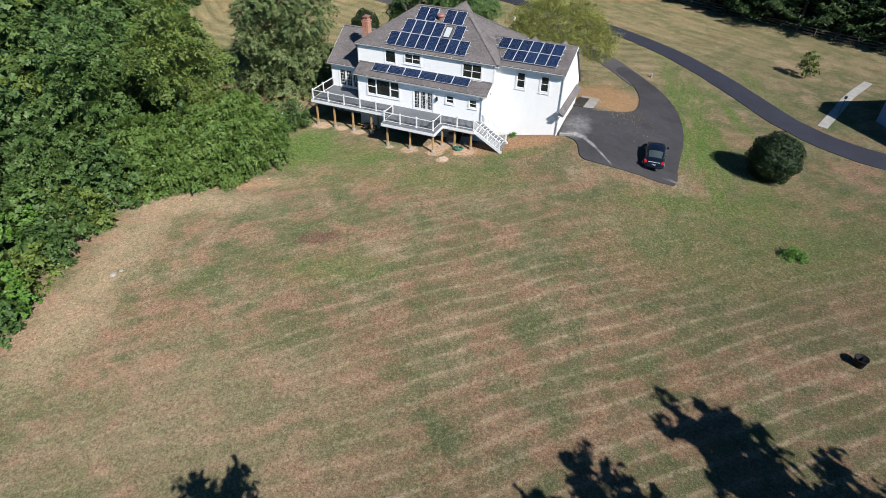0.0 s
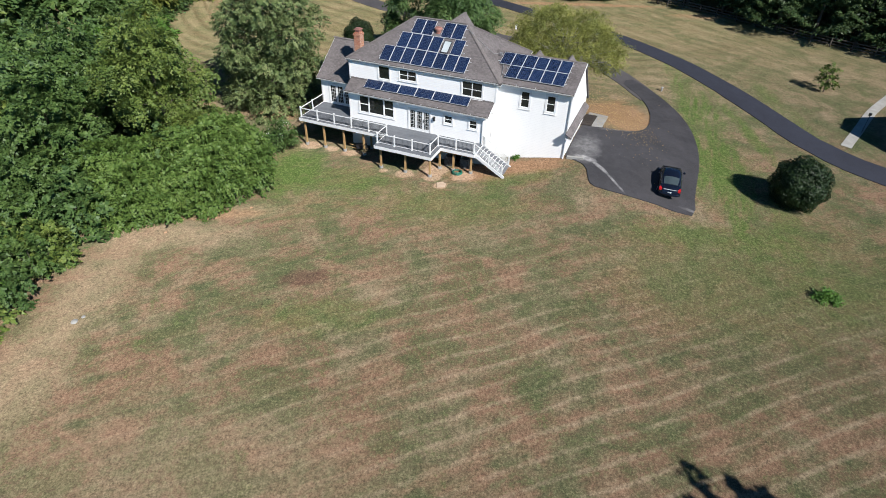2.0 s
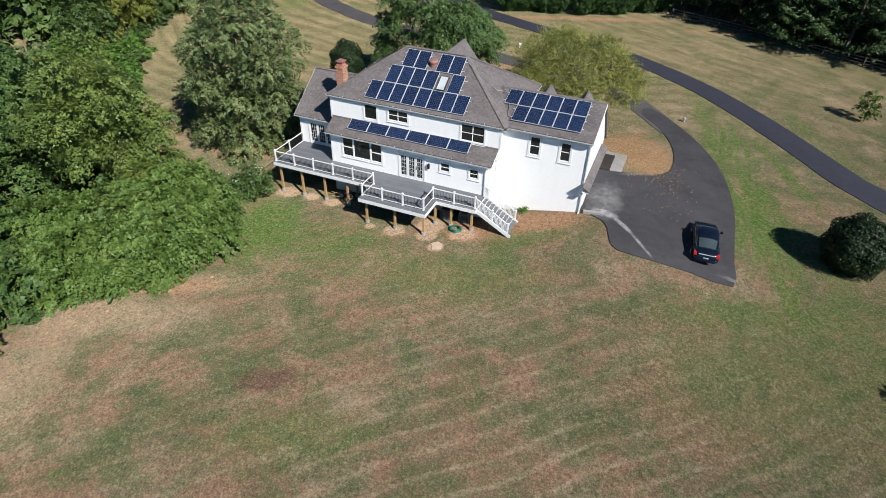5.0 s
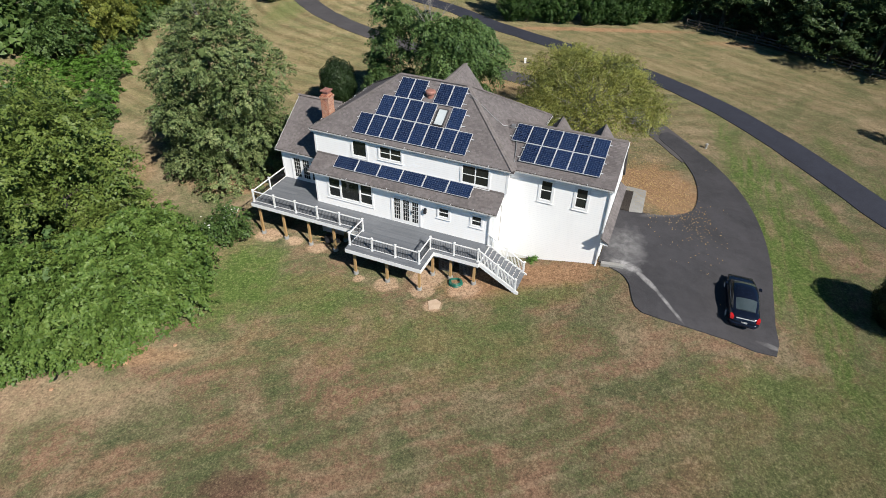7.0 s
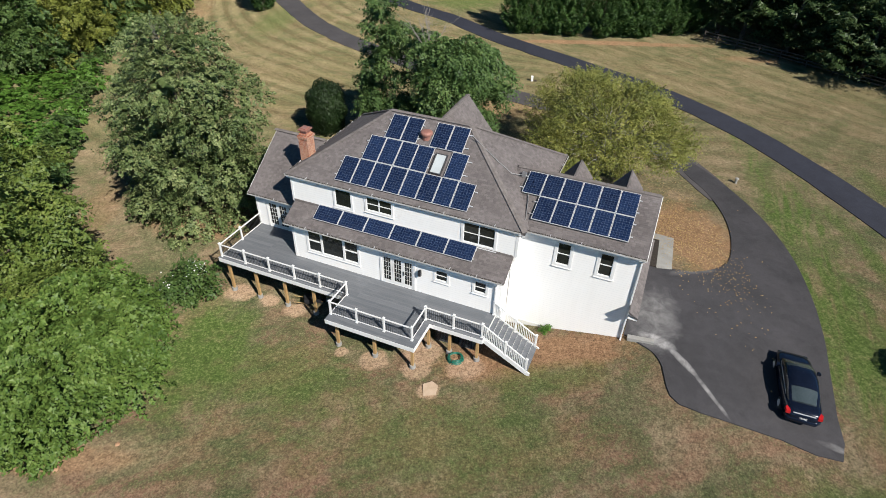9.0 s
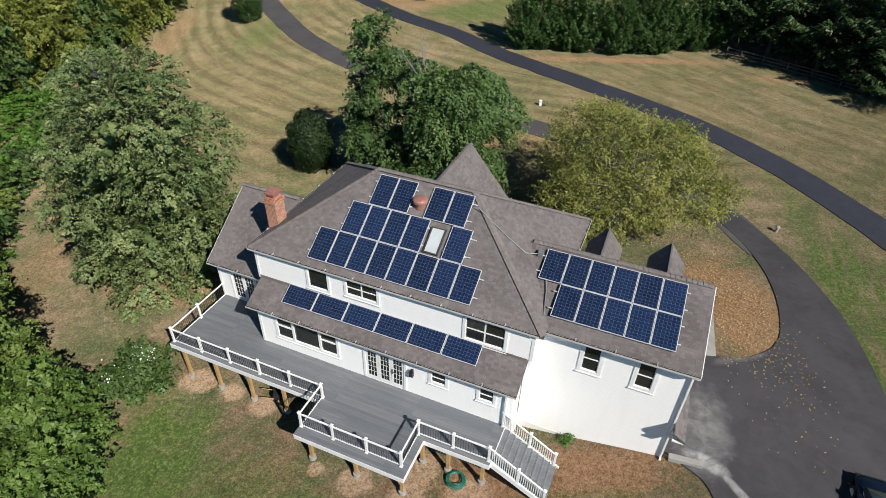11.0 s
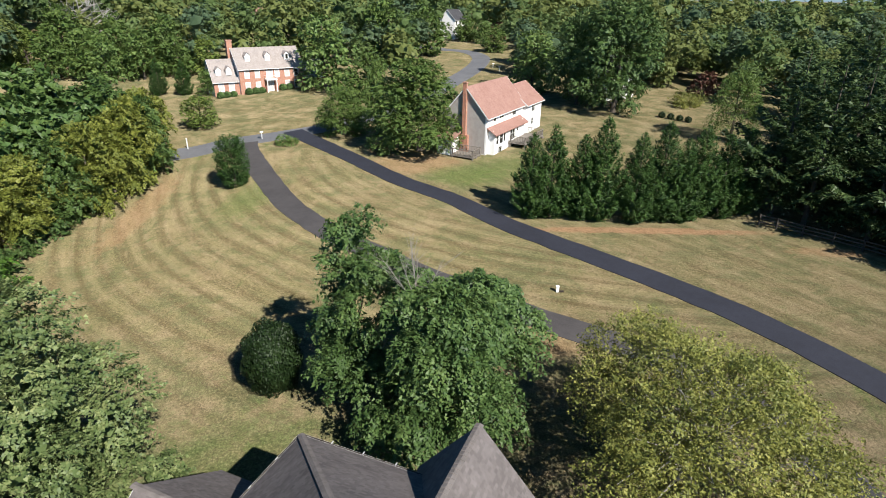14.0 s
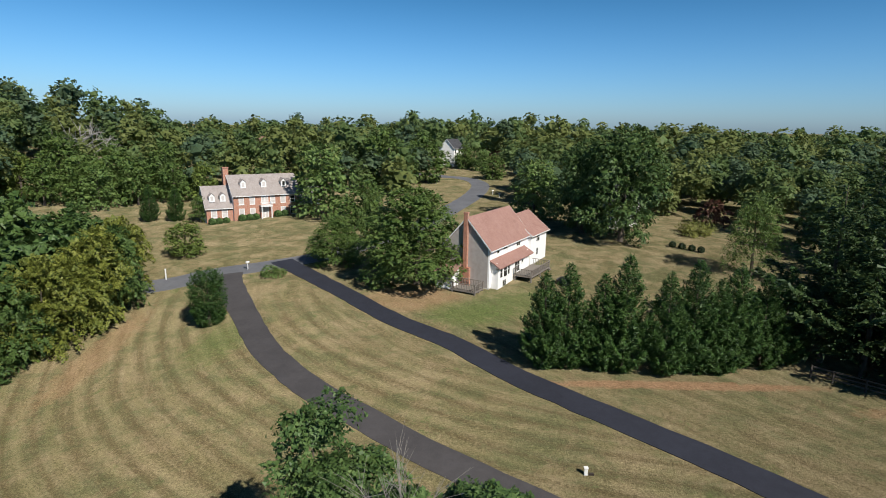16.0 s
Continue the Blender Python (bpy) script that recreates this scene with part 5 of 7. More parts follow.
def hearts(rng, centres, radii, squash, shrink):
    """A rough solid clump in the middle of every lobe, as loose triangles."""
    bm = bmesh.new()
    bmesh.ops.create_icosphere(bm, subdivisions=1, radius=1)
    corner = np.array([tuple(v.co) for v in bm.verts])
    face = np.array([[v.index for v in f.verts] for f in bm.faces])
    bm.free()
    made = []
    for c, r in zip(centres, radii):
        ragged = corner * (r * shrink * rng.uniform(0.6, 1.1, (len(corner), 1))) * np.array([1, 1, squash])
        made.append(c + ragged[face])
    return np.concatenate(made)


def leaf_mesh(name, pos, normal, along, size, narrow, material, bend=0.18, corners=4, solid=None):
    """Many small pointed leaves (lightly folded, or plain three-cornered ones) as one mesh."""
    n = len(pos)
    t = unit(along - (along * normal).sum(-1, keepdims=True) * normal)
    s = np.cross(normal, t)
    size = size[:, None]
    verts = np.stack([pos - t * size * 0.5, pos + s * size * narrow * 0.5 + normal * size * bend, pos + t * size * 0.5, pos - s * size * narrow * 0.5 + normal * size * bend], 1)
    if corners == 3:
        verts = np.stack([pos - t * size * 0.45 + s * size * narrow * 0.65, pos + t * size * 0.6, pos - t * size * 0.45 - s * size * narrow * 0.65], 1)
    if solid is not None:
        verts, n = np.concatenate([verts, solid]), n + len(solid)
    verts = verts.reshape(-1, 3)
    me = bpy.data.meshes.new(name)
    me.vertices.add(corners * n)
    me.vertices.foreach_set("co", verts.astype(np.float32).ravel())
    me.loops.add(corners * n)
    me.loops.foreach_set("vertex_index", np.arange(corners * n, dtype=np.int32))
    me.polygons.add(n)
    me.polygons.foreach_set("loop_start", np.arange(0, corners * n, corners, dtype=np.int32))
    me.update(calc_edges=True)
    me.materials.append(material)
    return me


def cloud(rng, centres, radii, count, squash=0.8, shell=0.25, up=0.25, twig=0.4, leaves=22, ruffle=0.5):
    """Points and outward normals: leaves gathered in twigs over a heap of lobes."""
    w = radii**2
    k = max(1, count // leaves)
    pick = rng.choice(len(centres), k, p=w / w.sum())
    d = unit(rng.normal(size=(k, 3)) + np.array([0, 0, up]))
    r = radii[pick] * (1 + 0.1 * rng.normal(size=k) - shell * rng.random(k) ** 1.3)
    twig_at = centres[pick] + d * r[:, None] * np.array([1, 1, squash])
    twig_up = unit(d + np.array([0, 0, 0.5]) + 0.3 * rng.normal(size=(k, 3)))
    size = twig * rng.uniform(0.5, 1.3, k)
    own = rng.integers(0, k, count)
    off = rng.normal(size=(count, 3)) * size[own][:, None] * 0.5
    off -= 0.6 * (off * twig_up[own]).sum(-1, keepdims=True) * twig_up[own]
    nor = unit(twig_up[own] + ruffle * rng.normal(size=(count, 3)))
    return twig_at[own] + off, nor


def fronds(rng, centres, radii, count, leaves=26, twig=0.5, droop=0.25, squash=0.8, ruffle=0.4, inner=0.14, comb=0.35):
    """Leaves set along flat branchlets that stand out from the open skin of a heap of lobes."""
    want = max(1, count // leaves)
    w = radii**2
    pick = rng.choice(len(centres), want * 4, p=w / w.sum())
    d = unit(rng.normal(size=(len(pick), 3)) + np.array([0, 0, 0.3]))
    root = centres[pick] + d * (radii[pick] * (0.96 + 0.07 * rng.normal(size=len(pick))))[:, None] * np.array([1, 1, squash])
    depth = np.full(len(pick), 9.0)
    for c, r in zip(centres, radii):
        depth = np.minimum(depth, np.linalg.norm((root - c) / np.array([1, 1, squash]), axis=1) / r)
    order = np.argsort(np.where(depth > 0.84, 0, 1) + rng.random(len(pick)) * 0.9)
    keep = np.concatenate([order[: int(want * (1 - inner))], rng.choice(len(pick), want - int(want * (1 - inner)))])
    d, root, size = d[keep], root[keep], twig * rng.uniform(0.6, 1.35, want)
    middle = centres.mean(0)
    out = unit((root - middle) * np.array([1, 1, 0.4]))
    way = unit(d + 0.6 * out + np.array([0, 0, -0.15]) + 0.3 * rng.normal(size=(want, 3)))
    face = unit(0.8 * d + np.array([0, 0, 0.55]) + 0.25 * rng.normal(size=(want, 3)))
    face = unit(face - (face * way).sum(-1, keepdims=True) * way * 0.8)
    side = np.cross(face, way)
    own = rng.integers(0, want, count)
    t, q = rng.random(count), rng.normal(size=count)
    big = size[own]
    pos = root[own] + way[own] * (big * (1.5 * t - 0.55))[:, None] + side[own] * (big * 0.34 * (1.25 - t) * q)[:, None] + face[own] * (big * 0.1 * rng.normal(size=count))[:, None]
    pos[:, 2] -= droop * big * (t * t + 0.3 * np.abs(q) * t)
    nor = unit(face[own] + 0.35 * d[own] + ruffle * rng.normal(size=(count, 3)))
    along = comb * (way[own] + side[own] * np.sign(q)[:, None] * 0.8) + 0.5 * rng.normal(size=(count, 3))
    return pos, nor, along


def lobes(rng, count, wide, low, high, small, large, taper=0.55, wild=1.0):
    """Lobe centres filling an uneven crown that is widest below its middle."""
    z = low + (high - low) * rng.random(count) ** 0.8
    f = (z - low) / (high - low)
    a, q = rng.random(count) * 2 * np.pi, np.where(rng.random(count) < 0.7, 0.6 + 0.36 * rng.random(count), np.sqrt(rng.random(count)) * 0.7)
    p1, p2, p3 = rng.random(3) * 6.28
    uneven = 1 + wild * (0.16 * np.sin(2 * a + p1) + 0.13 * np.sin(3 * a + p2) + 0.12 * np.sin(5 * a + p3 + 4 * f))
    reach = wide * np.sqrt(np.maximum(0.04, 1 - (np.abs(f - 0.35) / 0.68) ** 2)) * (1 - taper * 0.35 * f) * uneven
    z = z + 0.1 * wild * (high - low) * np.sin(3 * a + p2) * f
    return np.stack([np.cos(a) * reach * q, np.sin(a) * reach * q, z], -1), rng.uniform(small, large, count) * rng.choice([0.6, 1.0, 1.25], count)


def trunk_mesh(rng, centres, height, girth, limbs=9, fork=0.3):
    """A tapered trunk with limbs that bend out to the lobes."""
    m = Mesh()
    lean = rng.normal(0, 0.03, 2) * height
    m.tube([(0, 0, -0.3), (lean[0] * 0.3, lean[1] * 0.3, height * fork), (lean[0], lean[1], height * 0.88)], [girth * 1.25, girth * 0.85, girth * 0.12], 9)
    far = centres[np.argsort(-np.linalg.norm(centres[:, :2], axis=1))][: limbs * 2]
    for c in far[:: max(1, len(far) // limbs)]:
        s = height * (fork * 0.8 + 0.35 * rng.random())
        s = min(s, c[2] * 0.85)
        mid = np.array([c[0] * 0.45, c[1] * 0.45, s + (c[2] - s) * 0.55]) + rng.normal(0, 0.15, 3)
        m.tube([(0, 0, s), tuple(mid), tuple(c)], [girth * 0.42, girth * 0.25, girth * 0.07], 6)
    return m


class Kind:
    """A tree's crown and trunk, built once and then planted many times."""

    def __init__(self, seed, height, wide, low, count, size, leaf, bark=BARK, lobe=(0.16, 0.3), lobe_count=40, girth=0.18, squash=0.75, narrow=0.6, frond=(26, 0.5, 0.25), ruffle=0.4, limbs=9, wild=1.0, inner=0.14, taper=0.55, heart=0.0):
        rng = np.random.default_rng(seed)
        c, r = lobes(rng, lobe_count, wide * 0.8, low, height * 0.9, wide * lobe[0], wide * lobe[1], taper, wild)
        pos, nor, along = fronds(rng, c, r, count, *frond, squash, ruffle, inner)
        pos[:, 2] = np.maximum(pos[:, 2], 0.05)
        self.crown = leaf_mesh("crown", pos, nor, along, size * rng.uniform(0.6, 1.35, count), narrow, leaf, corners=3, solid=hearts(rng, c, r, squash, heart) if heart else None)
        self.trunk = trunk_mesh(rng, c, height, girth, limbs).data("trunk")
        self.trunk.materials.append(bark)
        self.bark, self.leaf = bark, leaf

    def plant(self, name, x, y, label, category="tree", scale=1.0, turn=0.0, group="", tall=1.0, sink=0.1):
        z = land_z(x, y) - sink
        ob = thing(name, Matrix.LocRotScale((x, y, z), Euler((0, 0, radians(turn))), (scale, scale, scale * tall)), label, category, group)
        part("trunk", self.trunk, self.bark, ob)
        part("crown", self.crown, self.leaf, ob)
        return ob


class Conifer(Kind):
    """An evergreen of many single branches, each with a flat spray of needles towards its end."""

    def __init__(self, seed, height, wide, low, count, size, leaf, tiers=26, per=9, full=0.9, narrow=0.35, ragged=0.18, lift=0.35, curl=0.1, flat=0.2, upright=0.8, girth=0.2, egg=False):
        rng = np.random.default_rng(seed)
        n = tiers * per
        f = np.clip((np.repeat(np.arange(tiers), per) + rng.normal(0, 0.16, n)) / tiers, 0, 0.985)
        shape = np.sqrt(np.maximum(0.02, 1 - ((f - 0.38) / 0.64) ** 2)) if egg else (1 - f) ** full * np.minimum(1, 0.72 + f * 3.5)
        long = np.maximum(0.25, wide * shape * (1 + ragged * rng.normal(size=n)))
        a = rng.random(n) * 2 * np.pi
        rise = lift * (0.75 + 0.5 * rng.random(n)) + 0.5 * f
        way = unit(np.stack([np.cos(a), np.sin(a), rise], -1))
        side = np.stack([-np.sin(a), np.cos(a), np.zeros(n)], -1)
        face = np.cross(way, side) * -1
        face = np.where(face[:, 2:] < 0, -face, face)
        root = low + (height - low) * f - rise * long * 0.55
        reach = long / np.linalg.norm(np.stack([np.cos(a), np.sin(a), rise * 0], -1), axis=1)
        own = rng.choice(n, count, p=(long**1.6 + 0.05) / (long**1.6 + 0.05).sum())
        t, q = 0.22 + 0.8 * rng.random(count) ** 0.6, rng.normal(size=count)
        big = reach[own]
        pos = way[own] * (big * t / np.linalg.norm(way[own][:, :2], axis=1))[:, None] + side[own] * (np.maximum(big, 0.6) * flat * (1.35 - t) * q)[:, None] + face[own] * (0.08 * rng.normal(size=count))[:, None]
        pos[:, 2] += root[own] + curl * big * t * t - 0.05 * np.abs(q) * big
        nor = unit(face[own] * upright + way[own] * (1 - upright) + 0.4 * rng.normal(size=(count, 3)))
        along = way[own] + side[own] * np.sign(q)[:, None] * 0.7 + 0.35 * rng.normal(size=(count, 3))
        pos[:, 2] = np.maximum(pos[:, 2], 0.05)
        self.crown = leaf_mesh("crown", pos, nor, along, size * rng.uniform(0.6, 1.35, count), narrow, leaf, corners=3)
        self.trunk = Mesh().tube([(0, 0, -0.3), (0, 0, height * 0.5), (0, 0, height * 0.97)], [girth, girth * 0.6, 0.02], 8).data("trunk")
        self.trunk.materials.append(BARK)
        self.bark, self.leaf = BARK, leaf


# single trees round the house
silver = Kind(11, 14.9, 7.3, 0.2, 135000, 0.135, LEAF_SILVER, BARK, (0.15, 0.26), 130, 0.22, frond=(30, 0.55, 0.3), limbs=24, taper=0.9, wild=0.8, ruffle=0.38, narrow=0.75, heart=0.3)
silver_tree = silver.plant("tree", -18.0, 65.4, "broad silvery-green maple beside the house", scale=1.0)
back_tree = Kind(12, 10.6, 6.3, 2.4, 80000, 0.19, LEAF_DEEP, BARK, (0.14, 0.24), 64, 0.22, frond=(44, 0.85, 0.9), limbs=24, wild=1.5)
spreading = back_tree.plant("tree", 1.0, 73.4, "spreading deep green tree behind the house")
leader = Kind(16, 13.4, 3.7, 2.4, 30000, 0.19, LEAF_DEEP, BARK, (0.17, 0.33), 30, 0.14, frond=(40, 0.8, 0.6), limbs=12)
leader.plant("tree", -4.4, 77.0, "narrow young tree beside the spreading one")
yellow = Kind(13, 8.6, 9.4, 3.4, 84000, 0.12, LEAF_YELLOW, BARK_PALE, (0.1, 0.17), 100, 0.17, frond=(24, 0.75, 0.15), limbs=90, ruffle=0.6, wild=0.9, inner=0.12)
yellow.plant("tree", 13.6, 68.2, "thin yellowing broad-crowned tree by the drive")
def dead_top(tree, foot, high, seed, count=8):
    """Grey leafless branches that stand out of a crown."""
    rs = np.random.default_rng(seed)
    for k in range(count):
        a, lean = rs.random() * 6.28, rs.uniform(0.15, 0.6)
        tip = np.array([math.cos(a) * lean * high, math.sin(a) * lean * high, high * rs.uniform(0.7, 1.0)])
        knee = tip * np.array([0.35, 0.35, 0.5])
        stem = Mesh().tube([tuple(foot), tuple(foot + knee), tuple(foot + tip)], [0.04, 0.022, 0.008], 5)
        for j in range(10):
            root = knee + (tip - knee) * rs.uniform(0.0, 0.8)
            end = root + (tip - knee) * rs.uniform(0.2, 0.5) + rs.normal(0, 0.12 * high, 3) * np.array([1, 1, 0.5])
            stem.tube([tuple(foot + root), tuple(foot + end)], [0.011, 0.005], 4)
        part("dead_branch", stem, BARK_DEAD, tree, "bare grey dead branch")


dead_top(spreading, np.array([-1.4, -0.6, 8.4]), 4.2, 91)
dead_top(silver_tree, np.array([0.3, -0.8, 12.0]), 2.6, 92, 5)
# clipped shrubs
class Globe(Kind):
    """A sheared round evergreen: a dense skin of small leaves."""

    def __init__(self, seed, radius, count, size, leaf):
        rng = np.random.default_rng(seed)
        d = unit(rng.normal(size=(count, 3)))
        bump_r = 1 + 0.06 * np.sin(d[:, 0] * 7 + 1) * np.sin(d[:, 1] * 6) + 0.05 * np.sin(d[:, 2] * 9 + d[:, 0] * 5) + 0.035 * np.sin(d[:, 0] * 17 + 2) * np.sin(d[:, 1] * 15 + d[:, 2] * 13)
        r = radius * bump_r * (1 - 0.12 * rng.random(count) ** 2)
        pos = d * r[:, None] * np.array([1, 1, 0.98]) + np.array([0, 0, radius * 0.93])
        pos[:, 2] = np.maximum(pos[:, 2], 0.04)
        inner = rng.random(count) < 0.3
        pos[inner] = (pos[inner] - np.array([0, 0, radius * 0.93])) * 0.84 + np.array([0, 0, radius * 0.93])
        nor = unit(d + 0.5 * rng.normal(size=(count, 3)))
        self.crown = leaf_mesh("crown", pos, nor, rng.normal(size=(count, 3)), size * rng.uniform(0.6, 1.3, count) * np.where(inner, 2.6, 1.0), 0.6, leaf)
        self.trunk = Mesh().tube([(0, 0, -0.2), (0, 0, radius), (0.1, 0.1, radius * 1.5)], [0.16, 0.12, 0.03], 8).data("trunk")
        self.trunk.materials.append(BARK)
        self.bark, self.leaf = BARK, leaf


ball = Globe(14, 2.55, 13000, 0.17, LEAF_BALL)
hedge_ball = Globe(17, 2.55, 700, 0.6, LEAF_BALL)
ball.plant("round_shrub", 29.9, 45.4, "dense dark green globe holly on the lawn", "shrub", 0.9)
ball.plant("round_shrub", -10.2, 77.8, "dense dark green rounded holly behind the house", "shrub", 0.76, 60, tall=1.42)
cone = Conifer(15, 6.7, 2.2, 0.1, 14000, 0.24, LEAF_CYPRESS, tiers=24, per=14, ragged=0.07, lift=0.9, upright=0.5, egg=True)
cone.plant("cone_shrub", -27.4, 121.8, "thick conical evergreen beside the drive", "shrub")
# cypress screen
cypress = [Conifer(20 + k, 10.9, 2.95, 0.2, 19000, 0.31, LEAF_CYPRESS, tiers=28, per=11, full=0.72, narrow=0.26, ragged=0.08, lift=0.7, curl=0.2, flat=0.13, upright=0.5) for k in range(3)]
for k, (x, y, s) in enumerate(((10.9, 107.6, 0.9), (13.2, 107.9, 0.97), (16.5, 107.4, 0.9), (18.6, 107.3, 1.07), (22.4, 106.6, 0.94), (25.2, 107.2, 1.04), (27.5, 107.1, 0.88), (29.7, 108.0, 1.0), (32.8, 108.6, 0.9), (35.4, 109.4, 0.95))):
    cypress[k % 3].plant("cypress", x, y, "tall dark cypress in a tight screen row", "tree", s, 47 * k, "cypress screen")

# thicket beside the lawn
bush_leaves = (LEAF_THICKET, LEAF_DEEP, LEAF_BRIGHT, LEAF_OLIVE)
shrubs = [Kind(30 + k, 4.4, 2.9, 0.1, 3500, 0.28, bush_leaves[k], BARK, (0.18, 0.3), 46, 0.06, frond=(24, 0.55, 0.5)) for k in range(4)]
talls = [Kind(40 + k, 9.5, 4.2, 0.8, 8000, 0.33, (LEAF_OLIVE, LEAF_THICKET, LEAF_DEEP)[k], BARK, (0.15, 0.25), 70, 0.16, frond=(12, 0.6, 0.3), ruffle=0.3, narrow=0.75) for k in range(3)]
walnut = [Kind(43 + k, 9.5, 4.3, 0.8, 23000, 0.21, (LEAF_OLIVE, LEAF_THICKET, LEAF_GOLDEN)[k], BARK, (0.15, 0.25), 70, 0.16, frond=(36, 0.7, 0.5), narrow=0.6, heart=0.3) for k in range(3)]
talls_coarse = [Kind(40 + k, 9.5, 4.2, 0.8, 2800, 0.52, (LEAF_OLIVE, LEAF_THICKET, LEAF_DEEP)[k], BARK, (0.15, 0.25), 60, 0.16, frond=(8, 0.6, 0.3), ruffle=0.3, narrow=0.75, heart=0.6) for k in range(3)]
walnut_near = Kind(47, 9.5, 4.3, 0.8, 66000, 0.125, LEAF_OLIVE, BARK, (0.13, 0.22), 62, 0.16, frond=(40, 0.6, 0.5), narrow=0.6, wild=1.2)
mound = Kind(46, 4.6, 3.7, 0.0, 19000, 0.175, LEAF_HEDGE, BARK, (0.18, 0.3), 56, 0.06, frond=(24, 0.5, 0.7), wild=0.7)
rng = np.random.default_rng(5)


def bush(kind, x, y, s, tall=1.0, label="leafy green bush at the edge of the thicket"):
    shrubs[kind].plant("bush", x, y, label, "bush", s, rng.uniform(0, 360), "thicket bushes", tall)


front = smooth_line([(-28.6, 8.0), (-28.8, 22.0), (-28.2, 30.0), (-27.4, 37.0)], 2.3)
for x, y in front:
    bush(int(rng.integers(0, 4)), x - rng.uniform(0, 0.8), y, rng.uniform(0.6, 0.85))
    bush(int(rng.integers(0, 4)), x - rng.uniform(2.4, 3.4), y + rng.uniform(-1, 1), rng.uniform(0.75, 1.05))
for x, y in smooth_line([(-25.6, 43.0), (-21.8, 43.6), (-18.4, 45.2), (-16.9, 48.0)], 2.7):
    mound.plant("bush", x, y, "dense green bush overhanging the lawn edge", "bush", rng.uniform(0.86, 0.98), rng.uniform(0, 360), "thicket bushes", 1.06)
    mound.plant("bush", x - 1.6, y + 2.8, "dense green bush overhanging the lawn edge", "bush", rng.uniform(0.95, 1.08), rng.uniform(0, 360), "thicket bushes", 1.14)
for x, y in smooth_line([(-20.0, 50.5), (-24.0, 53.5), (-27.5, 58.0), (-30.0, 65.0), (-34.5, 75.0), (-42.5, 95.0), (-46.5, 108.0), (-44.0, 120.0), (-43.0, 132.0)], 3.0):
    bush(int(rng.integers(0, 4)), x - rng.uniform(0, 1.0), y, rng.uniform(0.6, 0.95), 0.8)
for x, y in smooth_line([(-36.0, 68.0), (-42.0, 82.0), (-48.0, 98.0)], 3.0):
    for k in range(3):
        bush(2, x - 3.2 * k + rng.uniform(-1, 1), y + rng.uniform(-1, 1), rng.uniform(0.75, 1.0), 0.4, "low bright green vines over the slope")


def tall_tree(kind, x, y, s, tall=1.0, label="leafy tree in the thicket by the lawn"):
    (talls_coarse if x < -49 and y < 137 or y < 5 and x > 18 else talls)[kind].plant("tree", x, y, label, "tree", s, rng.uniform(0, 360), "thicket trees", tall)


for x, y, k, s in ((-23.9, 51.2, 0, 1.42), (-31.6, 47.6, 1, 1.18), (-33.5, 55.0, 1, 1.2), (-29.5, 60.5, 0, 1.05), (-37.5, 59.5, 2, 1.05), (-32.0, 40.0, 1, 0.8), (-34.5, 33.5, 2, 0.75), (-33.8, 26.0, 1, 0.7), (-33.5, 17.5, 2, 0.7), (-38.5, 46.5, 2, 1.0), (-38.0, 38.5, 1, 0.95), (-43.5, 53.0, 0, 1.05), (-44.0, 63.0, 1, 1.05), (-38.5, 67.5, 2, 0.9), (-45.5, 44.0, 2, 1.1), (-50.0, 58.0, 2, 1.15), (-52.0, 69.0, 1, 1.1), (-46.0, 73.0, 2, 0.9), (-58.0, 66.0, 2, 1.1), (-58.0, 78.0, 0, 1.1)):
    if k < 2 and x > -35 and y > 39:
        (walnut_near if x > -25 else walnut[k]).plant("tree", x, y, "feathery yellow-green tree in the thicket by the lawn" if k == 0 else "leafy tree in the thicket by the lawn", "tree", s, rng.uniform(0, 360), "thicket trees")
    else:
        tall_tree(k, x, y, s)
wood_edge = smooth_line([(-50.5, 99.0), (-49.5, 107.0), (-46.5, 114.0), (-43.5, 121.0), (-42.5, 129.0), (-46.0, 136.0)], 4.2)
for k, (x, y) in enumerate(wood_edge):
    walnut[2 if k % 4 else 1].plant("tree", x, y, "tall olive-gold tree in the roadside wood", "tree", rng.uniform(1.0, 1.2), rng.uniform(0, 360), "thicket trees", rng.uniform(1.0, 1.15))
    tall_tree(int(rng.choice([0, 1, 2])), x - 6.5 + rng.uniform(-1, 1), y + rng.uniform(-1, 3), rng.uniform(1.1, 1.35), rng.uniform(1.0, 1.15), "tall leafy tree in the roadside wood")
    tall_tree(int(rng.choice([0, 1, 2])), x - 14 + rng.uniform(-2, 2), y + rng.uniform(-2, 4), rng.uniform(1.15, 1.45), rng.uniform(1.0, 1.2), "tall leafy tree in the roadside wood")
for k in range(10):
    tall_tree(int(rng.choice([1, 2])), -58 - 12 * rng.random(), rng.uniform(80, 100), rng.uniform(1.0, 1.3), 1.0, "tall leafy tree in the roadside wood")
# undergrowth that fills the thicket
under = Kind(38, 4.0, 3.2, 0.0, 1600, 0.42, LEAF_DEEP, BARK, (0.22, 0.36), 30, 0.06, frond=(16, 0.7, 0.4))
for row in range(12):
    for column in range(4):
        x, y = -31.5 - 4.2 * column + rng.uniform(-1, 1), 16.0 + 4.0 * row + rng.uniform(-1, 1)
        under.plant("bush", x, y, "shaded leafy undergrowth inside the thicket", "bush", rng.uniform(0.8, 1.05), rng.uniform(0, 360), "thicket bushes")
for x, y in ((-27.6, 40.6), (-28.8, 43.4), (-27.0, 45.6), (-30.0, 39.0), (-23.0, 47.4), (-20.0, 50.2)):
    bush(int(rng.integers(0, 2)), x, y, rng.uniform(0.95, 1.1), 1.05)
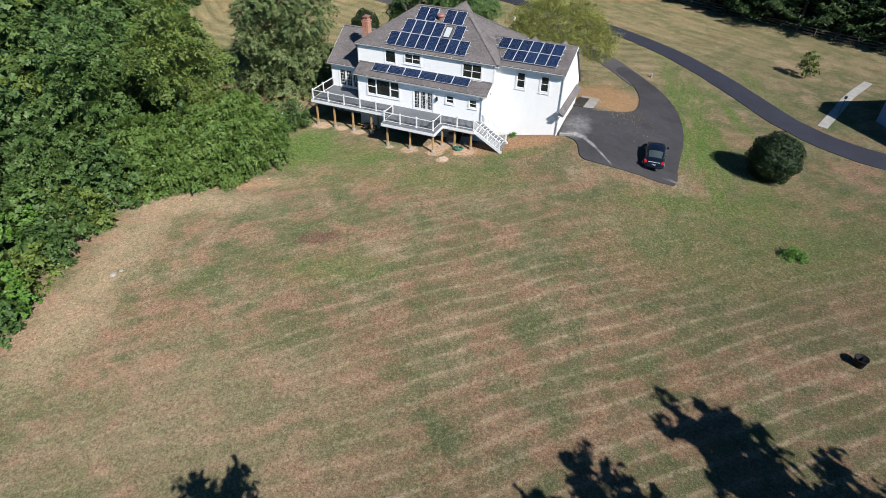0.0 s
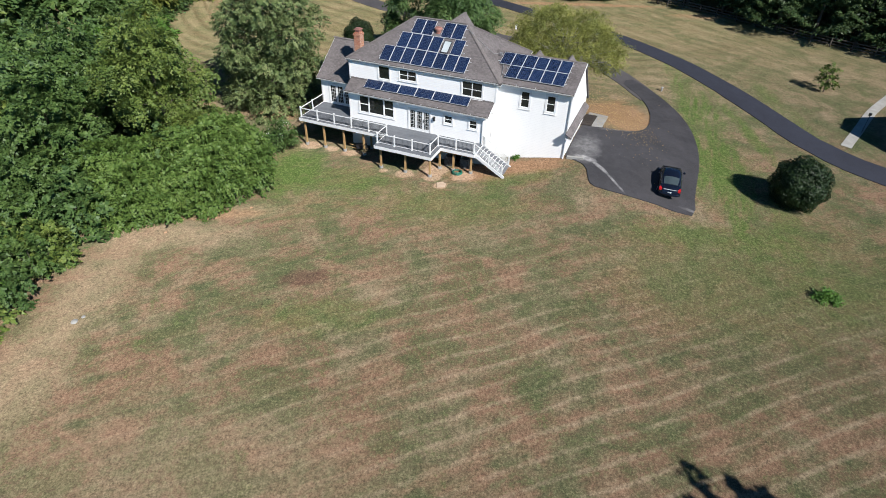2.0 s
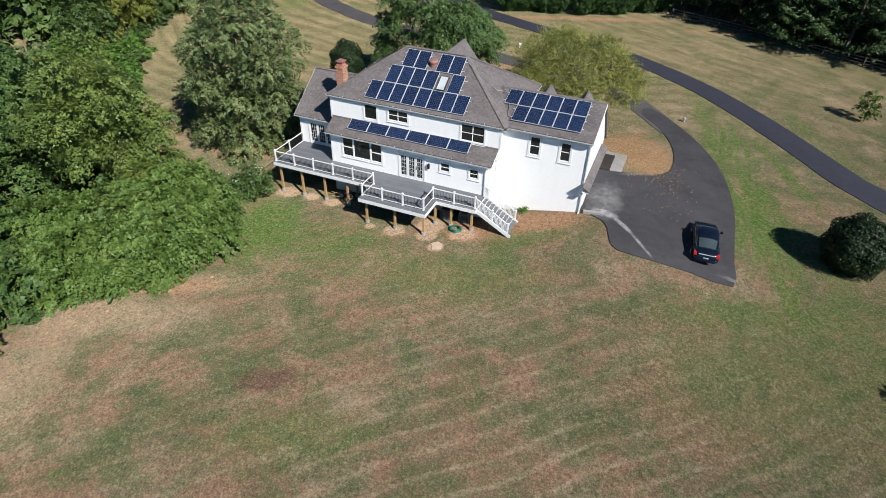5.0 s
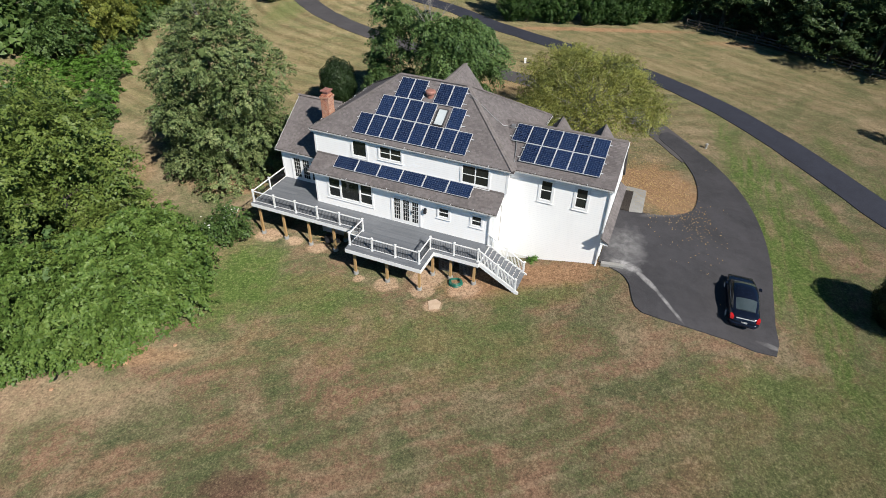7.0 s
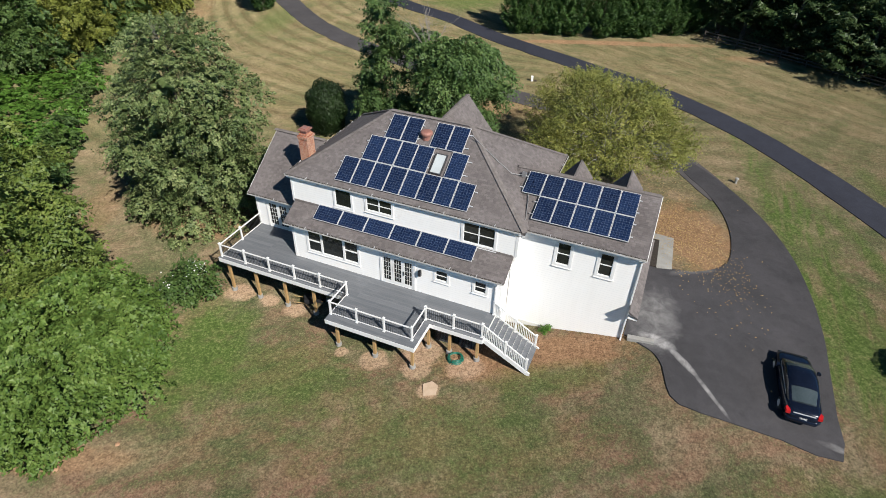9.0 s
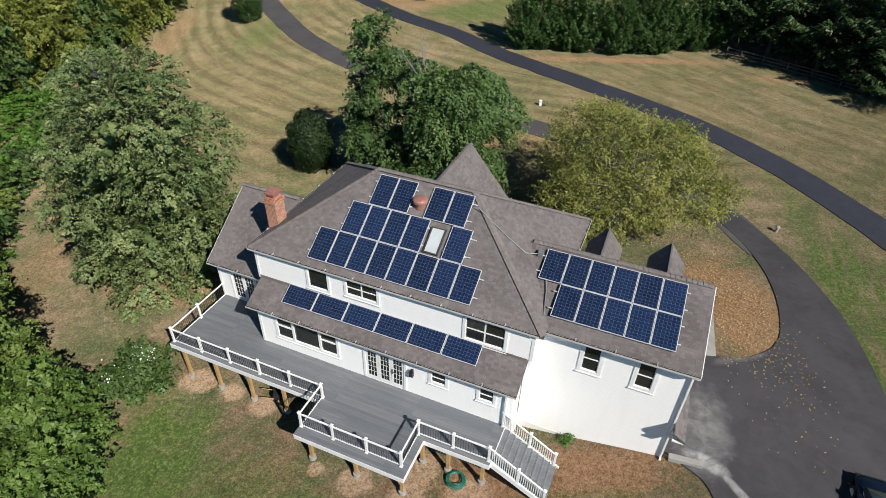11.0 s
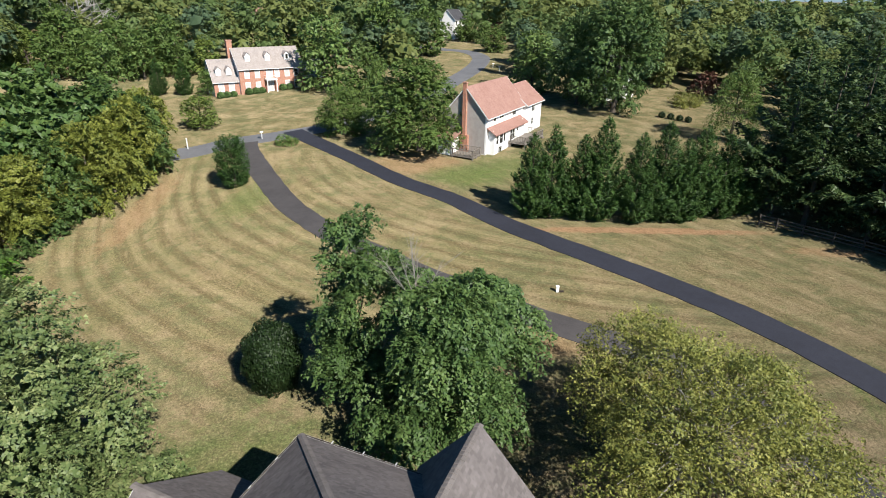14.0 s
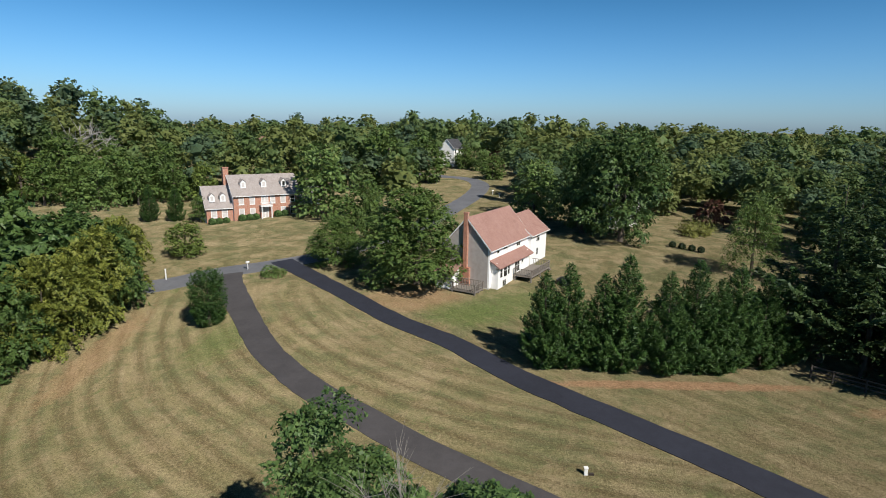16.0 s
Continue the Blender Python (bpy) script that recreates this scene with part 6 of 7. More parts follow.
# shrub with pale blossom by the deck
bloom = Kind(36, 2.6, 2.2, 0.1, 4500, 0.17, LEAF_THICKET, BARK, (0.15, 0.3), 40, 0.05, frond=(14, 0.6, 0.2))
ob = bloom.plant("flowering_bush", -15.4, 54.3, "loose green bush dotted with white blossom", "bush")
rng2 = np.random.default_rng(77)
c, r = lobes(rng2, 30, 1.8, 0.6, 2.3, 0.3, 0.6)
pos, nor = cloud(rng2, c, r, 160, 0.8, 0.1, 0.8, 0.3, 3)
part("blossom", leaf_mesh("blossom", pos, nor, rng2.normal(size=(160, 3)), np.full(160, 0.11), 0.9, TRIM), TRIM, ob, "white blossom")
# trees behind the starting point, whose shade falls on the lawn
for x, y, s, tl in ((25.7, 2.8, 1.05, 1.83), (28.6, 1.4, 0.75, 2.1), (32.2, 1.0, 0.75, 2.2), (23.2, -2.6, 0.9, 1.65), (16.4, 2.6, 0.9, 1.7), (13.0, 1.8, 0.8, 1.75), (-4.0, 3.6, 0.85, 1.55)):
    tall_tree(1, x, y, s, tl, "tall tree at the near end of the lawn")

# pines on the far side of the drive
pine = [Conifer(50 + k, 17.0, 5.4, 1.6, 9500, 0.52, LEAF_PINE, tiers=15, per=7, full=0.75, narrow=0.3, ragged=0.3, lift=0.12, curl=0.16, flat=0.2, upright=0.7, girth=0.28) for k in range(3)]
pine_back = Conifer(54, 17.0, 4.8, 1.6, 4000, 0.8, LEAF_PINE, tiers=15, per=7, full=0.75, ragged=0.3, lift=0.12, curl=0.16, flat=0.22, upright=0.7, girth=0.28)
row_line = smooth_line([(40.4, 109.0), (46.0, 101.6), (52.0, 94.2), (59.6, 87.0), (69.5, 79.0), (79.0, 72.0)], 5.2)
for k, (x, y) in enumerate(row_line):
    for j in range(3):
        (pine[(k + j) % 3] if j < 2 else pine_back).plant("pine", x + 5.2 * j + rng.uniform(-1, 1), y + 5.5 * j + rng.uniform(-1, 1), "tall shadowy pine behind the field fence", "tree", rng.uniform(0.88, 1.12), rng.uniform(0, 360), "pine stand")
for x, y in ((60, 128), (66, 120), (72, 112), (80, 104), (66, 138), (74, 130), (82, 120), (72, 148), (80, 142), (90, 132)):
    pine_back.plant("pine", x, y, "tall shadowy pine behind the field fence", "tree", rng.uniform(0.95, 1.2), rng.uniform(0, 360), "pine stand")

# trees round the neighbours
mid = [Kind(70 + k, 12.0, 5.6, 1.0, 9500, 0.3, (LEAF_MID, LEAF_MID, LEAF_FRESH, LEAF_OLIVE)[k], BARK, (0.2, 0.32), 46, 0.25, frond=(6, 0.4, 0.25), wild=0.15, ruffle=0.28, narrow=0.8, heart=0.5) for k in range(4)]
grand = [Kind(75 + k, 12.0, 5.6, 0.8, 40000, 0.17, (LEAF_DEEP, LEAF_MID)[k], BARK, (0.2, 0.32), 50, 0.25, frond=(9, 0.4, 0.3), wild=0.12, ruffle=0.3, narrow=0.8, heart=0.5) for k in range(2)]
for k, x, y, s, tl, label in ((1, -16.0, 144.3, 0.9, 0.74, "compact round tree beside the road"), (1, -2.6, 133.8, 1.6, 0.72, "large leafy tree beside the red-roofed house"), (0, 35.0, 162.0, 1.8, 0.97, "huge spreading oak over the neighbouring lawn"), (0, 29.0, 168.5, 1.25, 1.2, "huge spreading oak over the neighbouring lawn"), (2, 21.7, 183.0, 1.2, 0.92, "yellow-green tree behind the red-roofed house"), (2, -26.2, 184.0, 1.42, 0.98, "bright green tree in front of the brick house"), (0, -11.8, 157.0, 0.5, 1.9, "slender dark tree along the road"), (0, -15.0, 172.0, 1.0, 0.9, "slender dark tree along the road"), (0, -16.0, 236.0, 1.7, 0.9, "broad dark tree above the road bend"), (0, -4.0, 240.0, 1.5, 0.9, "broad dark tree above the road bend"), (3, -43.5, 152.0, 0.66, 0.8, "low olive-brown thicket by the road"), (1, -53.5, 150.0, 0.7, 0.85, "low olive-brown thicket by the road"), (0, 18.0, 250.0, 0.9, 0.8, "dark garden tree beside the road")):
    (grand if k < 2 and (s > 1.2 or y < 150) and y < 190 and x > -30 else mid)[k].plant("tree", x, y, label, "tree", s, 57 * len(label), "", tl)
for k, (x, y, s) in enumerate(((-109, 192, 1.1), (-102, 196, 1.0), (-95, 193, 0.95), (-88, 196, 1.1), (-82, 194, 0.9), (-76, 200, 1.0), (-69, 205, 0.9), (-63, 209, 0.85), (-98, 205, 1.3), (-86, 206, 1.25), (-116, 196, 1.2), (-74, 210, 1.2))):
    mid[(0, 3, 1, 0, 2, 1)[k % 6]].plant("tree", x, y, "leafy tree along the edge of the hillside wood", "tree", s, 41 * k, "hillside trees")
willow = Kind(80, 12.5, 5.0, 2.0, 9000, 0.36, LEAF_MID, BARK, (0.1, 0.2), 90, 0.2, frond=(16, 1.3, 1.3), narrow=0.25, inner=0.3)
willow.plant("tree", 49.0, 141.0, "thin feathery willow on the grass bank", scale=1.12)
for x, y, s in ((-64.5, 182.6, 0.78), (-58.8, 183.0, 0.74)):
    cypress[0].plant("conifer", x, y, "small dark conical evergreen by the brick house", "tree", s, 20 * x)
mid[1].plant("tree", -52.6, 181.0, "low leafy tree by the brick house", "tree", 0.5, 11)
mid[0].plant("tree", 9.6, 283.0, "leafy tree half hiding a far white house", "tree", 0.85, 31)
mid[2].plant("tree", 16.0, 276.0, "leafy tree half hiding a far white house", "tree", 0.7, 71)
rust = Kind(81, 4.6, 4.4, 0.4, 4000, 0.36, LEAF_RUST, BARK, (0.2, 0.34), 30, 0.12)
rust.plant("maple", 60.4, 180.0, "low dark-red spreading maple", "tree", 1.1)
rust.plant("maple", 22.0, 292.0, "low dark-red spreading maple", "tree", 1.3, 50)
plume = Kind(82, 1.8, 1.3, 0.1, 900, 0.4, LEAF_YELLOW, BARK, (0.2, 0.4), 20, 0.04, narrow=0.15, frond=(10, 0.8, -0.4))
for x, y in ((50.5, 168.0), (52.5, 170.0), (54.0, 168.5), (51.5, 172.0), (55.5, 171.0)):
    plume.plant("ornamental_grass", x, y, "pale clump of ornamental grass", "grass clump", rng.uniform(0.9, 1.4), 40 * x)
for x, y in ((43.6, 158.6), (44.9, 157.4), (46.2, 156.2), (47.4, 155.1)):
    hedge_ball.plant("round_shrub", x, y, "small clipped shrub along the bank", "shrub", 0.25, 15 * x)

# bare grey tree in the wood
bare = thing("bare_tree", Matrix.LocRotScale((-96, 211, land_z(-96, 211)), None, (1.2, 1.2, 0.98)), "leafless pale grey tree among green woods", "tree")
m, rb = Mesh(), np.random.default_rng(90)
m.tube([(0, 0, -0.5), (0.3, 0.1, 8), (0.2, 0.3, 17)], [0.45, 0.32, 0.06], 8)
for k in range(26):
    h, a = 6 + 9 * rb.random(), rb.random() * 6.28
    reach = (18.5 - h) * rb.uniform(0.45, 0.75)
    tip = np.array([math.cos(a) * reach, math.sin(a) * reach, h + reach * rb.uniform(0.5, 0.9)])
    m.tube([(0.2, 0.1, h), tuple(tip * np.array([0.5, 0.5, 0.55]) + np.array([0, 0, h * 0.42])), tuple(tip)], [0.16, 0.1, 0.04], 5)
    for j in range(4):
        b = tip + rb.normal(0, 1.3, 3) + np.array([0, 0, 0.8])
        m.tube([tuple(tip * 0.8 + np.array([0, 0, h * 0.2])), tuple(b)], [0.06, 0.025], 4)
part("trunk", m, BARK_PALE, bare)


def far_woods(name, seed, spots, leaf, label):
    """Woods too far off to count: many crowns of leaf sprays as one mesh."""
    rng = np.random.default_rng(seed)
    ps, ns, ss, hs = [], [], [], []
    for x, y, h, w, count, size, low in spots:
        c, r = lobes(rng, 9, w * 0.7, h * low, h * 0.85, w * 0.36, w * 0.52, wild=0.3)
        hs.append(hearts(rng, c, r, 0.85, 0.66) + np.array([x, y, land_z(x, y) - 0.3]))
        p, d, a = fronds(rng, c, r, count, 3, 0.45, 0.2, 0.85, 0.22, 0.05, 0.0)
        ps.append(p + np.array([x, y, land_z(x, y) - 0.3]))
        ns.append(d)
        ss.append(np.full(count, size))
    pos, nor, size = np.concatenate(ps), np.concatenate(ns), np.concatenate(ss)
    me = leaf_mesh(name, pos, nor, rng.normal(size=pos.shape), size * rng.uniform(0.6, 1.4, len(pos)), 0.8, leaf, corners=3, solid=np.concatenate(hs))
    return tagged(part(name, me, leaf), label, "woodland", "", "stuff")


def clear(x, y):
    """Where roads, houses and lawns keep the woods away."""
    road_x = np.interp(y, [150, 192, 215, 236, 260, 320], [-17, 3, 10, 13, -2, -30])
    if y < 300 and abs(x - road_x) < 12:
        return True
    if -100 < x < -58 and y < 208 or -62 <= x < 14 and y < 214 or 14 <= x < 44 and y < 194 or 44 <= x < 64 and y < 189 or x >= 64 and y < 156:
        return True
    return -8 < x < 24 and 236 < y < 290


rng = np.random.default_rng(9)
groups = ([], [], [])
for y0, y1, gap, count, size in ((156, 215, 7.6, 1000, 0.58), (215, 290, 9.5, 600, 0.86), (290, 460, 14.0, 340, 1.25)):
    for row in np.arange(y0, y1, gap):
        half = (row - 50) * 0.9 + 12
        for column in np.arange(-half, half, gap):
            x, y = column + rng.uniform(-0.45, 0.45) * gap, row + rng.uniform(-0.45, 0.45) * gap
            if clear(x, y):
                continue
            h = rng.choice([rng.uniform(9, 12), rng.uniform(11, 15), rng.uniform(12, 17), rng.uniform(14, 17) + (y > 225) * rng.uniform(0, 6)]) + (7 if x < -95 and y < 275 else 0) - (2.5 if x > 60 and y > 190 else 0)
            groups[int(rng.choice([0, 0, 1, 1, 2]))].append((x, y, h, gap * rng.uniform(0.45, 0.72) * (0.85 if gap > 12 else 1.0), count, size, 0.15 if clear(x, y - 9) or clear(x, y - 18) else 0.42))
for (seed, spots, leaf, label) in zip((60, 61, 62), groups, (LEAF_FAR_HAZY, LEAF_OLIVE_HAZY, LEAF_BLUE_HAZY), ("rolling dark green woods to the horizon", "olive green trees among the far woods", "blue-green pines among the far woods")):
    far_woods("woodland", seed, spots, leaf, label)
spruce = Conifer(58, 7.5, 2.6, 0.2, 3000, 0.4, LEAF_SILVER, tiers=16)
spruce.plant("spruce", 10.5, 288.0, "small blue-grey spruce beside the far white house", "tree", 1.25)


# ---- parked car ----
def loft(sections, close=True):
    """A skin through rings of points; each ring is a list of (y, z) at its x."""
    m = Mesh()
    n = len(sections[0][1])
    for x, ring in sections:
        m.verts += [(x, y, z) for y, z in ring]
    for i in range(len(sections) - 1):
        m.faces += [(i * n + j, i * n + (j + 1) % n, (i + 1) * n + (j + 1) % n, (i + 1) * n + j) for j in range(n)]
    m.faces += [tuple(reversed(range(n))), tuple((len(sections) - 1) * n + j for j in range(n))]
    return m


def rounded(half, low, high, soft=0.12, tuck=0.0):
    """A rounded box section, narrower at the top by tuck."""
    out = []
    for cx, cz, a0 in ((half - soft, low + soft, -90), (half - soft - tuck, high - soft, 0), (-half + soft + tuck, high - soft, 90), (-half + soft, low + soft, 180)):
        for k in range(4):
            a = radians(a0 + 30 * k)
            out.append((cx + soft * math.cos(a), cz + soft * math.sin(a)))
    return out


def build_car():
    paint = plain("navy_paint", (0.006, 0.009, 0.02), (0.01, 0.015, 0.03), 2.0, 0.14, 0.2)
    tint = plain("car_glass", (0.01, 0.014, 0.016), (0.03, 0.038, 0.042), 1.0, 0.06)
    # front and rear glass: the reflection is painted as a paler base colour
    reflect_glass = plain("glass_with_reflection", (0.03, 0.045, 0.05), (0.07, 0.09, 0.1), 1.0, 0.08)
    red = plain("tail_red", (0.35, 0.01, 0.012), (0.55, 0.02, 0.02), 6.0, 0.2)
    rubber = plain("tyre_rubber", (0.012, 0.012, 0.012), (0.03, 0.03, 0.03), 8.0, 0.85)
    x, y = 19.3, 46.1
    car = thing("car", pose(x, y, land_z(x, y) + 0.07, 0, 0, 69.5), "dark navy four-door saloon parked on the asphalt", "car")
    stations = np.linspace(-2.39, 2.39, 33)
    top = np.interp(stations, [-2.39, -2.32, -2.15, -1.75, -1.0, 0, 0.9, 1.35, 1.8, 2.12, 2.32, 2.39], [0.7, 0.88, 0.99, 1.03, 1.0, 0.98, 0.97, 0.94, 0.86, 0.76, 0.64, 0.52])
    half = np.interp(stations, [-2.39, -2.32, -2.1, -1.6, 0, 1.2, 1.8, 2.12, 2.32, 2.39], [0.56, 0.7, 0.82, 0.89, 0.92, 0.9, 0.86, 0.76, 0.6, 0.44])
    base = np.interp(stations, [-2.39, -2.2, -1.8, 0, 1.8, 2.2, 2.39], [0.44, 0.3, 0.21, 0.18, 0.2, 0.27, 0.4])

    def bow(v, power):
        return math.copysign(abs(v) ** power, v)

    rings = []
    for x0, hi, w, lo in zip(stations, top, half, base):
        rings.append((x0, [(w * bow(math.cos(a), 0.5), (hi + lo) / 2 + (hi - lo) / 2 * bow(math.sin(a), 0.62)) for a in np.linspace(0, 2 * math.pi, 28, endpoint=False)]))
    part("body", loft(rings), paint, car, "glossy dark navy paint", True)

    def shell(x0, a, lift=0.0):
        """A point of the glasshouse: x along the car, a round its arch from one sill to the other."""
        high = np.interp(x0, [-1.85, -1.5, -1.15, -0.75, -0.3, 0.1, 0.45, 0.8, 1.1, 1.38], [0.98, 1.12, 1.28, 1.4, 1.455, 1.46, 1.41, 1.27, 1.11, 0.93])
        wide = np.interp(x0, [-1.85, -1.2, 0, 0.8, 1.38], [0.7, 0.79, 0.82, 0.8, 0.72])
        return (x0, (wide + lift) * bow(math.cos(a), 0.72), 0.88 + (high - 0.88 + lift) * bow(math.sin(a), 0.62))

    def skin(x0, x1, a0, a1, lift, n=12, k=9):
        m = Mesh()
        for u in np.linspace(x0, x1, n):
            m.verts += [shell(u, a, lift) for a in np.linspace(a0 * math.pi, a1 * math.pi, k)]
        m.faces = [(i * k + j, i * k + j + 1, (i + 1) * k + j + 1, (i + 1) * k + j) for i in range(n - 1) for j in range(k - 1)]
        return m

    part("cabin", skin(-1.85, 1.38, 0, 1, 0.0, 24, 25), tint, car, "dark tinted glass all round the cabin", True)
    part("roof", skin(-0.92, 0.46, 0.2, 0.8, 0.009, 14, 15), paint, car, "", True)
    part("rear_window", skin(-1.68, -0.93, 0.27, 0.73, 0.006), reflect_glass, car, "rear window with a pale reflection in its colour", True)
    part("windscreen", skin(0.47, 1.3, 0.25, 0.75, 0.006), reflect_glass, car, "windscreen with a pale reflection in its colour", True)
    part("pillar", skin(-0.2, -0.1, 0.04, 0.2, 0.011), paint, car)
    part("pillar", skin(-0.2, -0.1, 0.8, 0.96, 0.011), paint, car)
    part("pillar", skin(-1.85, -0.93, 0.17, 0.27, 0.01), paint, car, "", True)
    part("pillar", skin(-1.85, -0.93, 0.73, 0.83, 0.01), paint, car, "", True)
    part("pillar", skin(0.46, 1.38, 0.2, 0.25, 0.01), paint, car, "", True)
    part("pillar", skin(0.46, 1.38, 0.75, 0.8, 0.01), paint, car, "", True)
    part("window_trim", skin(-1.3, 1.1, 0.03, 0.055, 0.013), ALLOY, car, "thin bright trim", True)
    part("window_trim", skin(-1.3, 1.1, 0.945, 0.97, 0.013), ALLOY, car, "thin bright trim", True)
    for s in (-1, 1):
        part("tail_light", loft([(-2.34, rounded(0.1, 0.68, 0.84, 0.03)), (-2.1, rounded(0.13, 0.7, 0.9, 0.03)), (-1.98, rounded(0.05, 0.76, 0.88, 0.02))]), red, car, "red tail light").location = (0.02, s * 0.72, 0.02)
        part("headlight", loft([(1.95, rounded(0.1, 0.56, 0.72, 0.03)), (2.24, rounded(0.12, 0.52, 0.66, 0.03))]), GLASS, car).location = (0.02, s * 0.62, 0.0)
        part("wing_mirror", loft([(0.55, rounded(0.1, 0.92, 1.06, 0.04)), (0.72, rounded(0.08, 0.94, 1.04, 0.04))]), paint, car).location = (0.12, s * 0.98, 0.0)
        for wx in (-1.4, 1.38):
            wheel = part("wheel", Mesh().tube([(wx, s * 0.72, 0.32), (wx, s * 0.92, 0.32)], [0.32, 0.32], 20), rubber, car)
            part("rim", Mesh().tube([(wx, s * 0.9, 0.32), (wx, s * 0.935, 0.32)], [0.2, 0.19], 14), ALLOY, wheel)
    part("boot_trim", Mesh().bar((-2.31, -0.5, 0.86), (-2.31, 0.5, 0.86), 0.04, 0.04), ALLOY, car)
    part("number_plate", Mesh().box(-2.39, -2.35, -0.17, 0.17, 0.58, 0.7), TRIM, car, "blank white plate bar")
    part("rear_bumper", loft([(-2.42, rounded(0.66, 0.34, 0.56, 0.08)), (-2.2, rounded(0.86, 0.28, 0.6, 0.1))]), paint, car, "", True)


build_car()


# ---- neighbouring houses ----
def simple_house(name, at, label, blocks, wall, roof_mat, openings, extra=None):
    """Blocks (x0, x1, y0, y1, z0, eave, ridge) with ridges along x, and windows on the front (y0) of block n."""
    h = thing(name, at, label, "house")
    for n, (x0, x1, y0, y1, z0, eave, ridge, gable) in enumerate(blocks):
        holes = [o[1:5] for o in openings if o[0] == n]
        part("wall", pierced(x0, x1, z0, eave, y0, y0 + 0.25, holes), wall, h)
        part("wall", Mesh().box(x0 + 0.25, x1 - 0.25, y1 - 0.25, y1, z0, eave), wall, h)
        ym = (y0 + y1) / 2
        for x, t in ((x0, 0.25), (x1, -0.25)):
            part("wall", Mesh().slab([(x, y0 + 0.25, z0), (x, y1, z0), (x, y1, eave), (x, ym, ridge - 0.15), (x, y0 + 0.25, eave)], (t, 0, 0)), gable, h)
        k = (ridge - eave) / (ym - y0)
        for s, ye in ((-1, y0 - 0.4), (1, y1 + 0.4)):
            part("roof", Mesh().slab([(x0 - 0.35, ye, eave - 0.4 * k + 0.1), (x1 + 0.35, ye, eave - 0.4 * k + 0.1), (x1 + 0.35, ym, ridge + 0.1), (x0 - 0.35, ym, ridge + 0.1)], (0, 0, -0.18)), roof_mat, h)
            part("gutter", Mesh().bar((x0 - 0.35, ye + 0.06 * s, eave - 0.4 * k), (x1 + 0.35, ye + 0.06 * s, eave - 0.4 * k), 0.12, 0.12), TRIM, h)
        for x in (x0 - 0.37, x1 + 0.33):
            part("rake_board", Mesh().slab([(x, y0 - 0.4, eave - 0.4 * k + 0.1), (x, ym, ridge + 0.1), (x, y1 + 0.4, eave - 0.4 * k + 0.1), (x, y1 + 0.4, eave - 0.4 * k - 0.12), (x, ym, ridge - 0.14), (x, y0 - 0.4, eave - 0.4 * k - 0.12)], (0.04, 0, 0)), TRIM, h)
        for o in openings:
            if o[0] == n:
                window(h, *o[1:5], y0, o[5], 0.1, 0, o[6] if len(o) > 6 else "white-framed sash window")
    return h


# red-roofed white house
zr = 2.55
RED_AT = pose(7.5, 131.3, zr, 0, 0, 60)
red_house = simple_house("house", RED_AT, "white-sided house with faded red shingle roof", [(0, 14.0, 0, 7.0, 0.0, 5.7, 9.6, plain("grey_siding", (0.33, 0.3, 0.28), (0.43, 0.395, 0.37), 1.5, 0.8)), (14.0, 21.0, -0.5, 6.4, 0.6, 5.5, 8.2, SIDING)], SIDING, SHINGLE_RED,
    [(0, 2.4, 3.2, 4.45, 5.55, 1), (0, 4.6, 6.0, 4.6, 5.55, 2), (0, 9.4, 10.8, 4.3, 5.55, 2), (1, 16.4, 17.8, 3.9, 5.2, 2), (1, 16.6, 17.4, 1.7, 2.8, 1)])
part("lower_wall", pierced(0.6, 12.0, -1.2, 3.2, -1.1, -0.85, [(1.3, 2.1, 1.3, 2.9), (2.5, 3.7, 1.2, 3.0), (3.9, 4.6, 1.3, 2.9), (2.2, 3.4, -1.0, 0.8), (6.4, 8.2, 1.0, 2.9), (9.0, 9.6, 2.0, 2.8)]), SIDING, red_house)
for a, b, lo, hi, n in ((1.3, 2.1, 1.3, 2.9, 1), (2.5, 3.7, 1.2, 3.0, 1), (3.9, 4.6, 1.3, 2.9, 1), (2.2, 3.4, -1.0, 0.8, 2), (6.4, 8.2, 1.0, 2.9, 2), (9.0, 9.6, 2.0, 2.8, 1)):
    window(red_house, a, b, lo, hi, -1.1, n, 0.1)
part("lower_wall", Mesh().box(0.6, 0.85, -0.85, 0.0, -1.2, 3.5), SIDING, red_house)
part("lower_wall", Mesh().box(11.75, 12.0, -0.85, 0.0, -1.2, 3.5), SIDING, red_house)
part("pent_roof", Mesh().slab([(0.1, -1.6, 3.0), (12.6, -1.6, 3.0), (12.6, 0.0, 3.95), (0.1, 0.0, 3.95)], (0, 0, -0.15)), SHINGLE_RED, red_house)
part("foundation", Mesh().box(0.02, 13.98, 0.02, 6.9, -1.6, 0.0).box(14.02, 20.98, -0.45, 6.3, -1.4, 0.6), STUCCO, red_house)
part("chimney", Mesh().box(-0.45, 0.0, 3.3, 3.9, 2.6, 10.2).box(-0.5, 0.0, 2.9, 4.3, -1.4, 2.6).box(-0.5, 0.05, 3.25, 3.95, 10.2, 10.35), BRICK_FAR, red_house, "tall orange brick chimney on the gable")
part("side_room", Mesh().box(-2.6, -0.02, 4.4, 6.9, -1.2, 2.2), SIDING, red_house)
part("side_room_roof", Mesh().slab([(-3.0, 4.0, 2.2), (0.0, 4.0, 3.2), (0.0, 7.2, 3.2), (-3.0, 7.2, 2.2)], (0, 0, -0.15)), SHINGLE_RED, red_house)


